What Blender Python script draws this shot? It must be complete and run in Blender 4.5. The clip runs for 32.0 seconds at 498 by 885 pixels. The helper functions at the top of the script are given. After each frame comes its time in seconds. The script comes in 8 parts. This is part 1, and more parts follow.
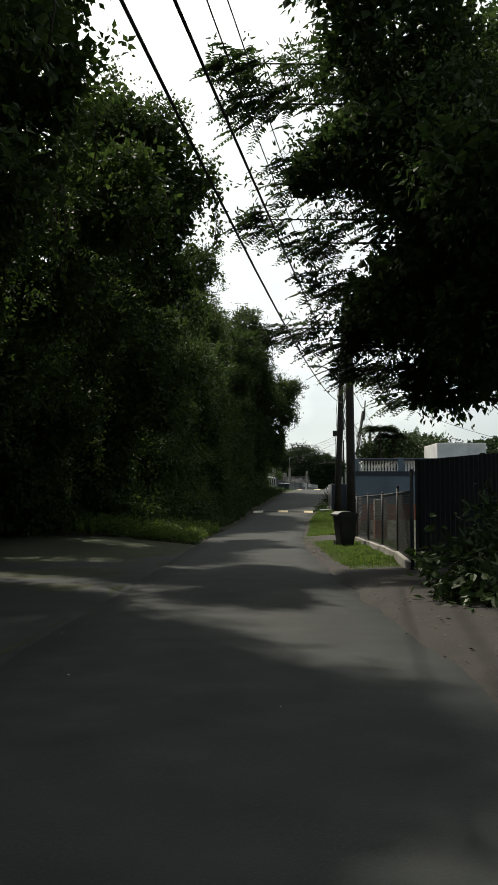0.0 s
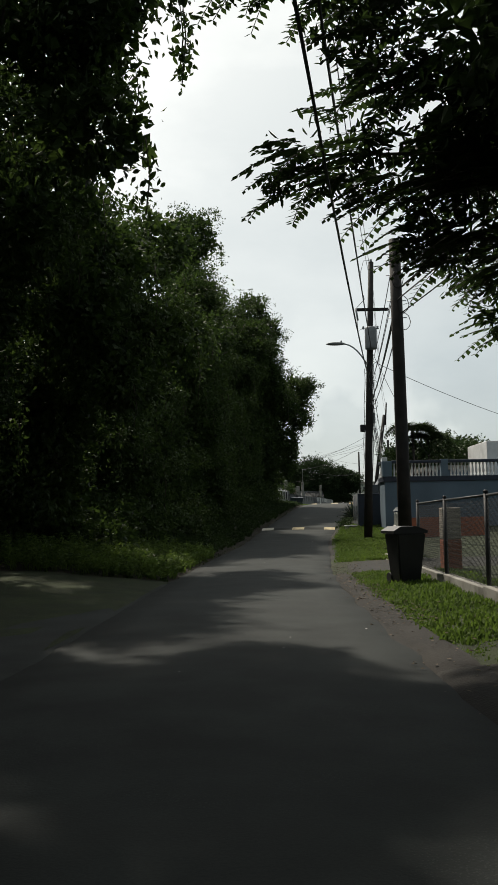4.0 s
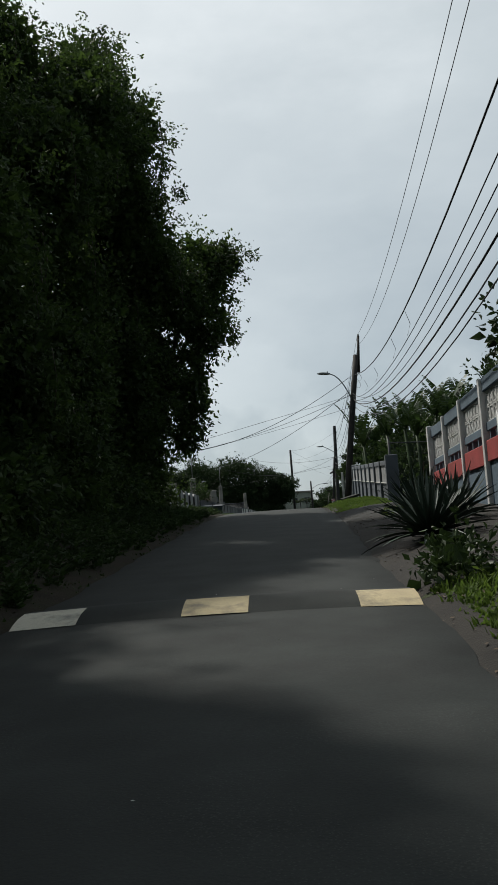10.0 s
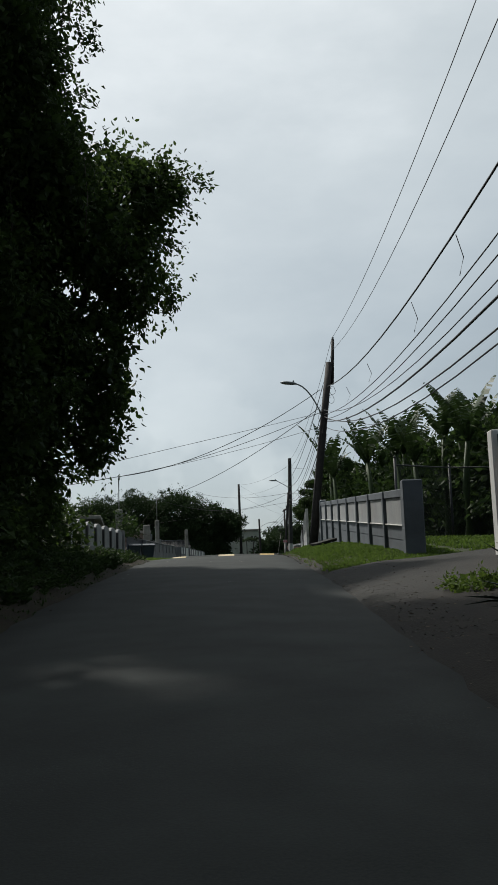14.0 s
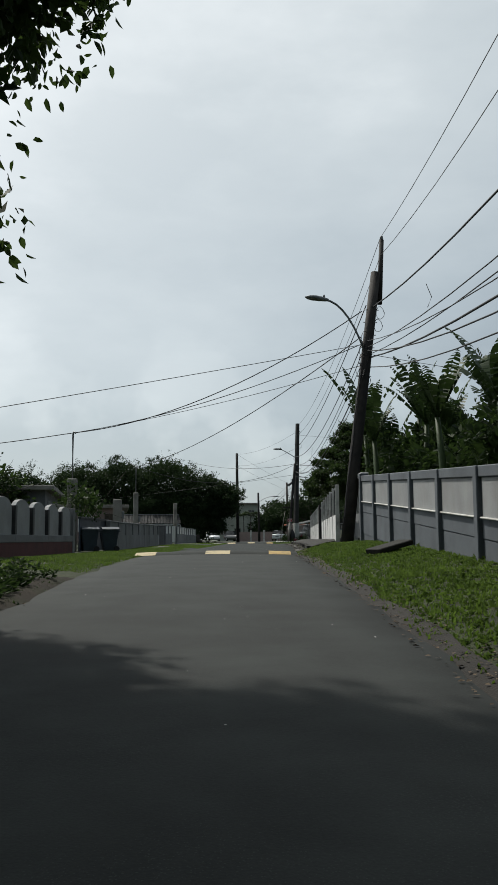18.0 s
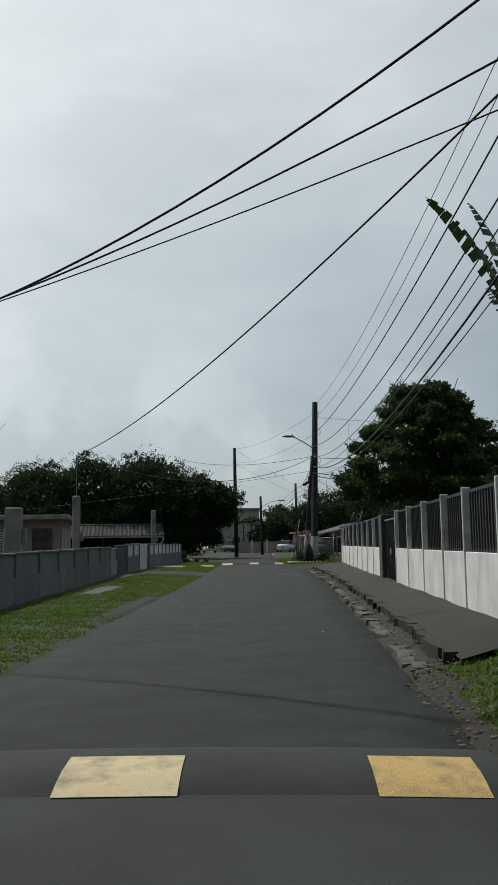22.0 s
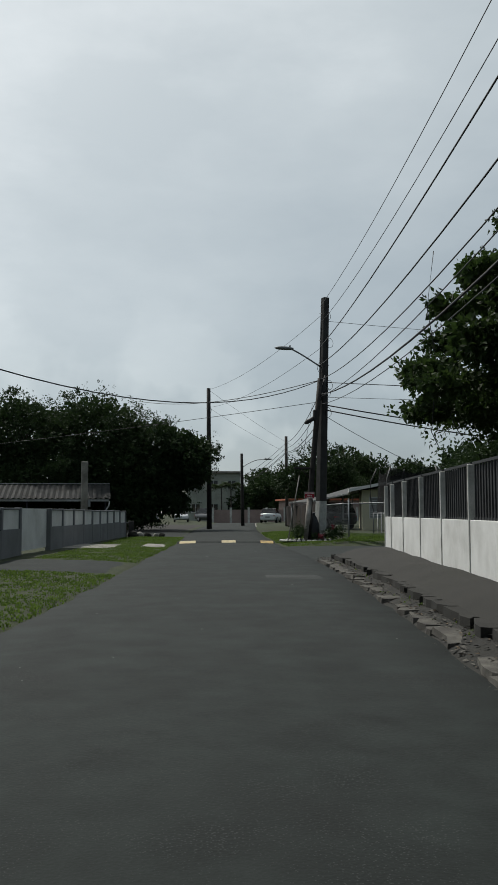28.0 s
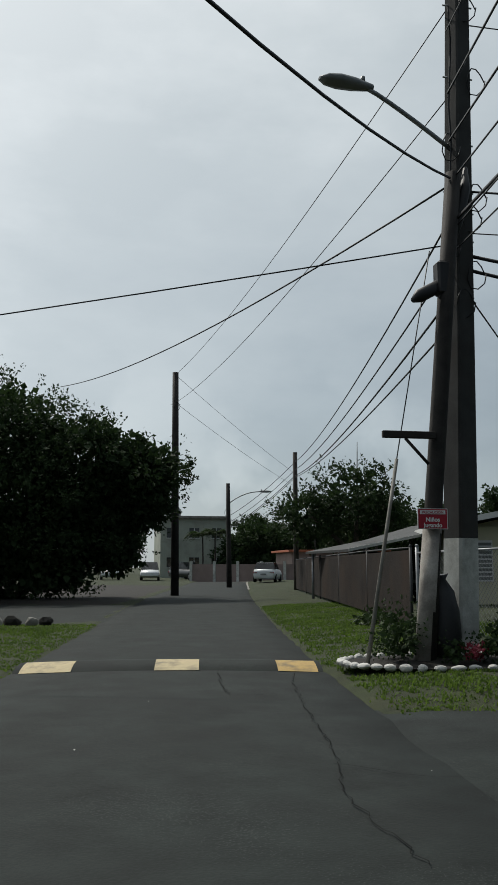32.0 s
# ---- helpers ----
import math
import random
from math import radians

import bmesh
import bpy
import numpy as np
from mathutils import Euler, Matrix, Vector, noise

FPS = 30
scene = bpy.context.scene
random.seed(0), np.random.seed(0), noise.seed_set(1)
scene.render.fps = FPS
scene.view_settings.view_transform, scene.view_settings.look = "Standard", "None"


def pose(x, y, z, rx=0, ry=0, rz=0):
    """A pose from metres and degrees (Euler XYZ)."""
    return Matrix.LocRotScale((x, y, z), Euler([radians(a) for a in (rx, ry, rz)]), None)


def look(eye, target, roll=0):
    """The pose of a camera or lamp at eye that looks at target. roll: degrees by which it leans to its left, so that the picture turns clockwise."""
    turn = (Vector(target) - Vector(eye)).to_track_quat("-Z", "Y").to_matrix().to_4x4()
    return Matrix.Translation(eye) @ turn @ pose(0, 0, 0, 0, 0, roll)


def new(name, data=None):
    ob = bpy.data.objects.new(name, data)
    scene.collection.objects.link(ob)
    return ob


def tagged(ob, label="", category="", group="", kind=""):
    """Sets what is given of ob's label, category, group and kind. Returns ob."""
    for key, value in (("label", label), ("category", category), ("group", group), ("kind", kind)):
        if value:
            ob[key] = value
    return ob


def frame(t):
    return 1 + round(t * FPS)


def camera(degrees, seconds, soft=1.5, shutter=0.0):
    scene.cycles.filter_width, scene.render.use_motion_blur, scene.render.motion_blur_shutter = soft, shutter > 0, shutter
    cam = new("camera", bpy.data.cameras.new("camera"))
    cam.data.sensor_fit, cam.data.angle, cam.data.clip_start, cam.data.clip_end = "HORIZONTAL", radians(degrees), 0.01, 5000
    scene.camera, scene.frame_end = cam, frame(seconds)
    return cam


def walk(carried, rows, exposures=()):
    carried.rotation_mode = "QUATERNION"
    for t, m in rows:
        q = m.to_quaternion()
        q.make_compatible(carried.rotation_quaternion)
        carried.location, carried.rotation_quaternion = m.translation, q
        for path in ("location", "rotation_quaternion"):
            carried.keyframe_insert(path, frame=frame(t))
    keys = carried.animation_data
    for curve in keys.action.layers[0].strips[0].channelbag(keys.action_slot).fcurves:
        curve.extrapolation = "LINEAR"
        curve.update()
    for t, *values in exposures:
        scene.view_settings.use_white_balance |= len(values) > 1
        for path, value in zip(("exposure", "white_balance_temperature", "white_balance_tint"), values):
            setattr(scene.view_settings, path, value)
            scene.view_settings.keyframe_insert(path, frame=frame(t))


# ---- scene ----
cam = camera(31.7, 32.0, soft=1.5)
METRES, EYE, TILT, LEAN, TURN = 130.0, 1.26, 3.6, 0.0, 0.0
ROWS = [
    (0.0, 0.0, 0.0, 0.0, 0.0, 0.0, -0.0),
    (0.5, 0.0002, 0.0075, -0.0007, -0.86, 0.75, 0.26),
    (1.0, 0.0003, 0.0138, -0.0014, -0.61, -0.07, 0.63),
    (1.5, 0.0006, 0.0222, -0.0021, 0.27, -0.49, 0.06),
    (2.0, 0.0005, 0.0294, -0.0027, 1.44, 0.49, -1.0),
    (2.5, 0.0008, 0.0394, -0.0034, 1.72, 0.99, -1.37),
    (3.0, 0.0011, 0.0509, -0.0044, 0.81, 1.1, 0.73),
    (3.5, 0.0013, 0.0625, -0.0052, 0.82, 1.17, 0.61),
    (5.5, 0.003, 0.1291, -0.0103, 0.22, 1.15, 3.24),
    (6.0, 0.0034, 0.1486, -0.0119, 1.03, 1.06, 2.71),
    (6.5, 0.0039, 0.1712, -0.0133, -0.03, 1.05, 2.49),
    (7.0, 0.0046, 0.196, -0.0148, -1.87, 0.22, 3.85),
    (7.5, 0.0055, 0.2225, -0.0168, -1.4, 0.5, 4.02),
    (8.0, 0.0068, 0.2498, -0.0187, -1.44, 0.51, 3.47),
    (8.5, 0.0082, 0.2759, -0.0203, -1.77, 0.83, 3.37),
    (9.0, 0.0098, 0.3039, -0.0219, -2.47, 1.29, 3.16),
    (9.5, 0.012, 0.3312, -0.0233, -3.55, 1.62, 3.22),
    (10.0, 0.014, 0.3574, -0.0241, -4.81, 2.32, 3.6),
    (10.5, 0.0161, 0.3815, -0.0247, -6.21, 3.36, 2.95),
    (11.0, 0.0178, 0.3983, -0.0247, -6.53, 4.89, 2.38),
    (11.5, 0.0194, 0.411, -0.0248, -7.18, 5.62, 1.89),
    (12.0, 0.0201, 0.4175, -0.0248, -7.84, 6.23, 2.15),
    (12.5, 0.0206, 0.4226, -0.0245, -8.12, 6.62, 1.58),
    (13.0, 0.0216, 0.4288, -0.0249, -9.6, 2.23, 3.35),
    (13.5, 0.0218, 0.4315, -0.0248, -9.29, 2.73, 4.51),
    (14.0, 0.0225, 0.4368, -0.0249, -8.38, 4.56, 1.41),
    (14.5, 0.0231, 0.4426, -0.0249, -8.45, 3.43, 0.55),
    (16.5, 0.0288, 0.4833, -0.0244, -8.75, 3.36, -0.41),
    (17.0, 0.0307, 0.4974, -0.0242, -8.73, 3.59, -1.05),
    (17.5, 0.0326, 0.5134, -0.0241, -8.79, 3.47, -0.71),
    (18.0, 0.0346, 0.5308, -0.0241, -8.6, 2.73, -0.14),
    (18.5, 0.0371, 0.5477, -0.0242, -8.12, 2.18, -0.16),
    (19.0, 0.0401, 0.5671, -0.0242, -8.53, 1.76, 1.57),
    (19.5, 0.0428, 0.5857, -0.0242, -8.63, 2.32, 1.79),
    (20.0, 0.0455, 0.6041, -0.0241, -8.43, 3.25, 0.78),
    (20.5, 0.0481, 0.6235, -0.0246, -8.3, 1.33, 1.25),
    (21.0, 0.0502, 0.6399, -0.0247, -8.02, 1.42, 0.49),
    (21.5, 0.0527, 0.6573, -0.0252, -8.09, 3.83, -0.08),
    (22.0, 0.0551, 0.6731, -0.0262, -8.65, 3.02, 0.32),
    (22.5, 0.0573, 0.6868, -0.0272, -9.34, 2.07, 0.76),
    (23.0, 0.0592, 0.6975, -0.028, -9.76, 1.79, 0.67),
    (23.5, 0.0602, 0.7034, -0.0281, -9.74, 1.6, 0.39),
    (24.0, 0.0614, 0.711, -0.029, -9.87, -0.07, -0.12),
    (24.5, 0.0624, 0.7176, -0.0295, -9.03, -1.04, -2.38),
    (25.0, 0.0638, 0.7244, -0.03, -8.54, 0.06, -1.22),
    (25.5, 0.0655, 0.7333, -0.0305, -9.0, 1.1, -0.79),
    (27.5, 0.0757, 0.7943, -0.0342, -9.8, 0.67, -1.18),
    (28.0, 0.0793, 0.8135, -0.0353, -9.79, 0.99, -0.51),
    (28.5, 0.0826, 0.8325, -0.0363, -9.77, 1.14, 0.09),
    (29.0, 0.0866, 0.8544, -0.0377, -10.31, 1.38, 0.89),
    (29.5, 0.0905, 0.8771, -0.0392, -10.69, 1.35, 1.64),
    (30.0, 0.0946, 0.9016, -0.0406, -11.18, 1.32, 1.96),
    (30.5, 0.0991, 0.9244, -0.0421, -11.15, 2.4, 1.14),
    (31.0, 0.1027, 0.9464, -0.0433, -11.2, 4.39, -0.93),
    (31.5, 0.107, 0.9693, -0.0442, -10.52, 4.6, 0.42),
    (32.0, 0.1096, 0.9907, -0.0459, -10.53, 4.51, -0.6),
]
EXPOSURES = [(0.0, 0.75, 6900, 10), (1.0, 0.9, 6900, 10), (2.0, 0.6, 6900, 10), (3.0, 0.4, 6900, 10), (5.5, 0.4, 6700, 10), (8.0, 0.25, 6500, 10), (11.0, 0.05, 6350, 9), (16.5, 0.15, 6400, 10), (19.0, 0.1, 6400, 9), (22.0, 0.0, 6350, 9), (32.0, -0.05, 6350, 9)]
walk(cam, [(t, pose(0, 0, EYE, TILT, LEAN, TURN) @ pose(METRES * x, METRES * y, METRES * z, 90 + pitch, roll, yaw)) for t, x, y, z, yaw, pitch, roll in ROWS], EXPOSURES)

# ---- sky, sun ----
SUN_ELEVATION, SUN_LEFT = 51.0, 25.0   # degrees; how far left of +y the sun stands
world = bpy.data.worlds.new("sky")
scene.world = world
world.use_nodes = True
wt = world.node_tree
wt.nodes.clear()


def wn(kind, **sets):
    n = wt.nodes.new(kind)
    for key, value in sets.items():
        n.inputs[key.replace("_", " ")].default_value = value
    return n


sky = wt.nodes.new("ShaderNodeTexSky")
sky.sky_type, sky.sun_disc = "NISHITA", False
sky.sun_elevation, sky.sun_rotation = radians(SUN_ELEVATION), radians(-SUN_LEFT)
sky_gain = wt.nodes.new("ShaderNodeVectorMath")
sky_gain.operation = "SCALE"
sky_gain.inputs["Scale"].default_value = 0.10
wt.links.new(sky.outputs["Color"], sky_gain.inputs[0])
coord = wt.nodes.new("ShaderNodeTexCoord")
# cloud deck: brighter towards the veiled sun, greyer away from it
sun_way = Vector((-math.sin(radians(SUN_LEFT)) * math.cos(radians(SUN_ELEVATION)), math.cos(radians(SUN_LEFT)) * math.cos(radians(SUN_ELEVATION)), math.sin(radians(SUN_ELEVATION))))
toward = wt.nodes.new("ShaderNodeVectorMath")
toward.operation = "DOT_PRODUCT"
toward.inputs[1].default_value = (sun_way + Vector((-0.13, -0.04, 0.12))).normalized()
wt.links.new(coord.outputs["Generated"], toward.inputs[0])
glow = wt.nodes.new("ShaderNodeMapRange")
glow.inputs["From Min"].default_value, glow.inputs["From Max"].default_value = -0.6, 1.0
glow.inputs["To Min"].default_value, glow.inputs["To Max"].default_value = 0.0, 1.0
wt.links.new(toward.outputs["Value"], glow.inputs["Value"])
stretch = wt.nodes.new("ShaderNodeMapping")
stretch.inputs["Scale"].default_value = (2.2, 2.2, 5.0)
wt.links.new(coord.outputs["Generated"], stretch.inputs["Vector"])
puffs = wn("ShaderNodeTexNoise", Scale=1.3, Detail=6.0, Roughness=0.55)
wt.links.new(stretch.outputs["Vector"], puffs.inputs["Vector"])
shade = wt.nodes.new("ShaderNodeMapRange")
shade.inputs["From Min"].default_value, shade.inputs["From Max"].default_value = 0.36, 0.68
shade.inputs["To Min"].default_value, shade.inputs["To Max"].default_value = -0.032, 0.055
wt.links.new(puffs.outputs["Fac"], shade.inputs["Value"])
both = wt.nodes.new("ShaderNodeMath")
both.operation = "ADD"
wt.links.new(glow.outputs["Result"], both.inputs[0])
wt.links.new(shade.outputs["Result"], both.inputs[1])
# low cumulus heads along the horizon
apart = wt.nodes.new("ShaderNodeSeparateXYZ")
wt.links.new(coord.outputs["Generated"], apart.inputs["Vector"])
belt = wt.nodes.new("ShaderNodeMapRange")
belt.inputs["From Min"].default_value, belt.inputs["From Max"].default_value = 0.26, 0.10
wt.links.new(apart.outputs["Z"], belt.inputs["Value"])
heads = wn("ShaderNodeTexNoise", Scale=9.0, Detail=4.0, Roughness=0.5)
wt.links.new(coord.outputs["Generated"], heads.inputs["Vector"])
edge = wt.nodes.new("ShaderNodeMapRange")
edge.inputs["From Min"].default_value, edge.inputs["From Max"].default_value = 0.52, 0.62
edge.inputs["To Max"].default_value = 0.07
wt.links.new(heads.outputs["Fac"], edge.inputs["Value"])
low = wt.nodes.new("ShaderNodeMath")
low.operation = "MULTIPLY_ADD"
wt.links.new(belt.outputs["Result"], low.inputs[0])
wt.links.new(edge.outputs["Result"], low.inputs[1])
wt.links.new(both.outputs["Value"], low.inputs[2])
deck = wt.nodes.new("ShaderNodeValToRGB")
deck.color_ramp.elements[0].position, deck.color_ramp.elements[0].color = 0.0, (0.07, 0.09, 0.11, 1)
deck.color_ramp.elements[1].position, deck.color_ramp.elements[1].color = 1.0, (1.15, 1.16, 1.13, 1)
for place, tone in ((0.5, (0.205, 0.245, 0.275)), (0.68, (0.43, 0.482, 0.50)), (0.82, (0.635, 0.68, 0.68)), (0.93, (0.91, 0.94, 0.925))):
    deck.color_ramp.elements.new(place).color = (*tone, 1)
wt.links.new(low.outputs["Value"], deck.inputs["Fac"])
mixed = wt.nodes.new("ShaderNodeMix")
mixed.data_type = "RGBA"
mixed.inputs[0].default_value = 0.86
wt.links.new(sky_gain.outputs["Vector"], mixed.inputs[6])
wt.links.new(deck.outputs["Color"], mixed.inputs[7])
back = wt.nodes.new("ShaderNodeBackground")
back.inputs["Strength"].default_value = 1.0
wt.links.new(mixed.outputs[2], back.inputs["Color"])
out = wt.nodes.new("ShaderNodeOutputWorld")
wt.links.new(back.outputs["Background"], out.inputs["Surface"])

sun = new("sun", bpy.data.lights.new("sun", "SUN"))
sun.data.energy, sun.data.angle, sun.data.color = 3.3, radians(1.3), (1.0, 0.95, 0.86)
sun.matrix_world = look((0, 0, 60), Vector((0, 0, 60)) - sun_way)

# ---- materials ----
def material(name, colour, dark=None, rough=0.8, metal=0.0, scale=8.0, fine=60.0, bump=0.25, stain=None, stain_scale=0.7, stain_amount=0.5, through_light=0.0, per_piece=0.0, island=0.0, spec=0.4):
    """Two-scale noise colour, optional stains, relief. colour and dark in linear RGB."""
    m = bpy.data.materials.new(name)
    m.use_nodes = True
    nt = m.node_tree
    bsdf = nt.nodes["Principled BSDF"]
    bsdf.inputs["Roughness"].default_value, bsdf.inputs["Metallic"].default_value = rough, metal
    bsdf.inputs["Specular IOR Level"].default_value = spec
    dark = dark or tuple(c * 0.65 for c in colour)
    tc = nt.nodes.new("ShaderNodeTexCoord")
    n1 = nt.nodes.new("ShaderNodeTexNoise")
    n1.inputs["Scale"].default_value, n1.inputs["Detail"].default_value = scale, 5.0
    n2 = nt.nodes.new("ShaderNodeTexNoise")
    n2.inputs["Scale"].default_value, n2.inputs["Detail"].default_value = fine, 3.0
    geo = nt.nodes.new("ShaderNodeNewGeometry")
    for n in (n1, n2):
        nt.links.new(geo.outputs["Position"], n.inputs["Vector"])
    add = nt.nodes.new("ShaderNodeMath")
    add.operation = "MULTIPLY_ADD"
    add.inputs[1].default_value, add.inputs[2].default_value = 0.45, -0.22
    nt.links.new(n2.outputs["Fac"], add.inputs[0])
    tot = nt.nodes.new("ShaderNodeMath")
    tot.operation = "ADD"
    nt.links.new(n1.outputs["Fac"], tot.inputs[0])
    nt.links.new(add.outputs["Value"], tot.inputs[1])
    last = tot.outputs["Value"]
    if per_piece:
        info = nt.nodes.new("ShaderNodeObjectInfo")
        ad = nt.nodes.new("ShaderNodeMath")
        ad.operation = "MULTIPLY_ADD"
        ad.inputs[1].default_value = per_piece
        nt.links.new(info.outputs["Random"], ad.inputs[0])
        nt.links.new(last, ad.inputs[2])
        last = ad.outputs["Value"]
    if island:
        ad = nt.nodes.new("ShaderNodeMath")
        ad.operation = "MULTIPLY_ADD"
        ad.inputs[1].default_value = island
        nt.links.new(geo.outputs["Random Per Island"], ad.inputs[0])
        nt.links.new(last, ad.inputs[2])
        last = ad.outputs["Value"]
    ramp = nt.nodes.new("ShaderNodeValToRGB")
    ramp.color_ramp.elements[0].position, ramp.color_ramp.elements[0].color = 0.28, (*dark, 1)
    ramp.color_ramp.elements[1].position, ramp.color_ramp.elements[1].color = 0.72 + per_piece + island * 0.8, (*colour, 1)
    nt.links.new(last, ramp.inputs["Fac"])
    col = ramp.outputs["Color"]
    if stain:
        n3 = nt.nodes.new("ShaderNodeTexNoise")
        n3.inputs["Scale"].default_value, n3.inputs["Detail"].default_value, n3.inputs["Roughness"].default_value = stain_scale, 7.0, 0.65
        nt.links.new(geo.outputs["Position"], n3.inputs["Vector"])
        mr = nt.nodes.new("ShaderNodeMapRange")
        mr.inputs["From Min"].default_value, mr.inputs["From Max"].default_value = 0.48, 0.68
        mr.inputs["To Max"].default_value = stain_amount
        nt.links.new(n3.outputs["Fac"], mr.inputs["Value"])
        mx = nt.nodes.new("ShaderNodeMix")
        mx.data_type = "RGBA"
        nt.links.new(mr.outputs["Result"], mx.inputs[0])
        nt.links.new(col, mx.inputs[6])
        mx.inputs[7].default_value = (*stain, 1)
        col = mx.outputs[2]
    nt.links.new(col, bsdf.inputs["Base Color"])
    if bump:
        b = nt.nodes.new("ShaderNodeBump")
        b.inputs["Strength"].default_value, b.inputs["Distance"].default_value = bump, 0.02
        nt.links.new(n2.outputs["Fac"], b.inputs["Height"])
        nt.links.new(b.outputs["Normal"], bsdf.inputs["Normal"])
    if through_light:
        tr = nt.nodes.new("ShaderNodeBsdfTranslucent")
        nt.links.new(col, tr.inputs["Color"])
        mix = nt.nodes.new("ShaderNodeMixShader")
        mix.inputs["Fac"].default_value = through_light
        nt.links.new(bsdf.outputs["BSDF"], mix.inputs[1])
        nt.links.new(tr.outputs["BSDF"], mix.inputs[2])
        nt.links.new(mix.outputs["Shader"], nt.nodes["Material Output"].inputs["Surface"])
    return m


ASPHALT = material("worn_asphalt", (0.0315, 0.0360, 0.0338), (0.0175, 0.0200, 0.0189), 0.9, scale=1.6, fine=70, bump=0.12, stain=(0.0165, 0.0178, 0.0168), stain_scale=0.35, stain_amount=0.5, spec=0.22)
ASPHALT_COARSE = material("coarse_dark_asphalt", (0.0172, 0.0228, 0.0210), (0.0066, 0.0090, 0.0083), 0.9, scale=2.6, fine=55, bump=0.15, stain=(0.0095, 0.0115, 0.0108), stain_scale=0.5, stain_amount=0.6, spec=0.22)
CONCRETE = material("old_concrete", (0.30, 0.29, 0.26), (0.16, 0.15, 0.13), 0.9, scale=2.0, fine=70, bump=0.4, stain=(0.06, 0.055, 0.045), stain_scale=0.9, stain_amount=0.7)
SIDEWALK = material("dirty_concrete", (0.0180, 0.0166, 0.0132), (0.0078, 0.0073, 0.0058), 0.92, scale=1.3, fine=60, bump=0.4, stain=(0.0115, 0.0118, 0.0075), stain_scale=0.9, stain_amount=0.8)
SOIL = material("soil", (0.0185, 0.0155, 0.0115), (0.0075, 0.0064, 0.0050), 0.95, scale=2.0, fine=40, bump=0.35, stain=(0.024, 0.021, 0.016), stain_scale=2.5)
# ground under the blades, darkened to paint in the shade between them
TURF = material("turf_with_gap_shade", (0.030, 0.042, 0.010), (0.012, 0.017, 0.005), 0.97, scale=2.5, fine=60, bump=0.9, stain=(0.030, 0.026, 0.014), stain_scale=0.8, stain_amount=0.35)
BLADES = material("grass_blades", (0.115, 0.180, 0.030), (0.050, 0.088, 0.016), 0.75, scale=1.0, fine=20, bump=0, spec=0.2, through_light=0.45, island=0.4)
# weed colour raised so that sunlight on the leaves is part of it
WEED_LIT = material("sun_toned_weed_leaves", (0.125, 0.190, 0.034), (0.026, 0.048, 0.011), 0.65, scale=1.4, fine=12, bump=0, spec=0.25, through_light=0.4, island=0.5)
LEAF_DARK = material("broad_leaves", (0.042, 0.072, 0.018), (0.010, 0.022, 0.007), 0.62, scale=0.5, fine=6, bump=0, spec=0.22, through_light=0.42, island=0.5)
LEAF_VINE = material("vine_leaves", (0.058, 0.096, 0.020), (0.007, 0.016, 0.005), 0.6, scale=0.7, fine=5, bump=0, spec=0.25, through_light=0.4, island=0.5)
LEAF_FAR = material("distant_leaves", (0.036, 0.062, 0.020), (0.014, 0.028, 0.010), 0.7, scale=0.3, fine=4, bump=0, spec=0.2, through_light=0.25, island=0.4)
LEAF_BANANA = material("banana_leaf", (0.048, 0.080, 0.022), (0.014, 0.030, 0.009), 0.55, scale=0.8, fine=10, bump=0, spec=0.25, through_light=0.18, island=0.35)
AGAVE = material("agave_leaf", (0.055, 0.085, 0.06), (0.025, 0.042, 0.03), 0.55, scale=2, fine=20, bump=0.1)
BARK = material("bark", (0.11, 0.09, 0.07), (0.035, 0.03, 0.024), 0.92, scale=4, fine=30, bump=0.9)
POLE_WOOD = material("creosoted_wood", (0.033, 0.029, 0.026), (0.014, 0.012, 0.011), 0.85, scale=5, fine=60, bump=0.15)
POLE_GREY = material("weathered_pole_wood", (0.085, 0.070, 0.060), (0.035, 0.029, 0.025), 0.9, scale=4, fine=60, bump=0.5)
WHITEWASH = material("flaked_whitewash", (0.62, 0.62, 0.59), (0.40, 0.40, 0.37), 0.85, scale=3, fine=60, bump=0.08, stain=(0.14, 0.13, 0.11), stain_scale=2.5, stain_amount=0.6)
WHITE_WALL = material("white_wall_paint", (0.70, 0.70, 0.68), (0.55, 0.55, 0.53), 0.8, scale=1.5, fine=50, bump=0.05, stain=(0.30, 0.29, 0.26), stain_scale=1.1, stain_amount=0.35)
GREY_BLUE = material("grey_blue_wall_paint", (0.112, 0.128, 0.145), (0.075, 0.087, 0.100), 0.8, scale=1.2, fine=50, bump=0.2, stain=(0.05, 0.056, 0.062), stain_scale=1.1, stain_amount=0.5)
PALE_PANEL = material("pale_grey_panel_paint", (0.30, 0.31, 0.31), (0.22, 0.225, 0.23), 0.85, scale=1.5, fine=50, bump=0.25, stain=(0.22, 0.21, 0.20), stain_scale=1.2, stain_amount=0.5)
HOUSE_BLUE = material("blue_wall_paint", (0.125, 0.18, 0.225), (0.09, 0.13, 0.165), 0.8, scale=0.8, fine=40, bump=0.2, stain=(0.10, 0.14, 0.18), stain_scale=0.6, stain_amount=0.6)
NAVY = material("dark_blue_metal_paint", (0.030, 0.040, 0.060), (0.018, 0.025, 0.038), 0.5, scale=2, fine=40, bump=0.05)
RED = material("red_wall_paint", (0.42, 0.055, 0.05), (0.30, 0.04, 0.035), 0.75, scale=2, fine=40, bump=0.15, stain=(0.2, 0.04, 0.03))
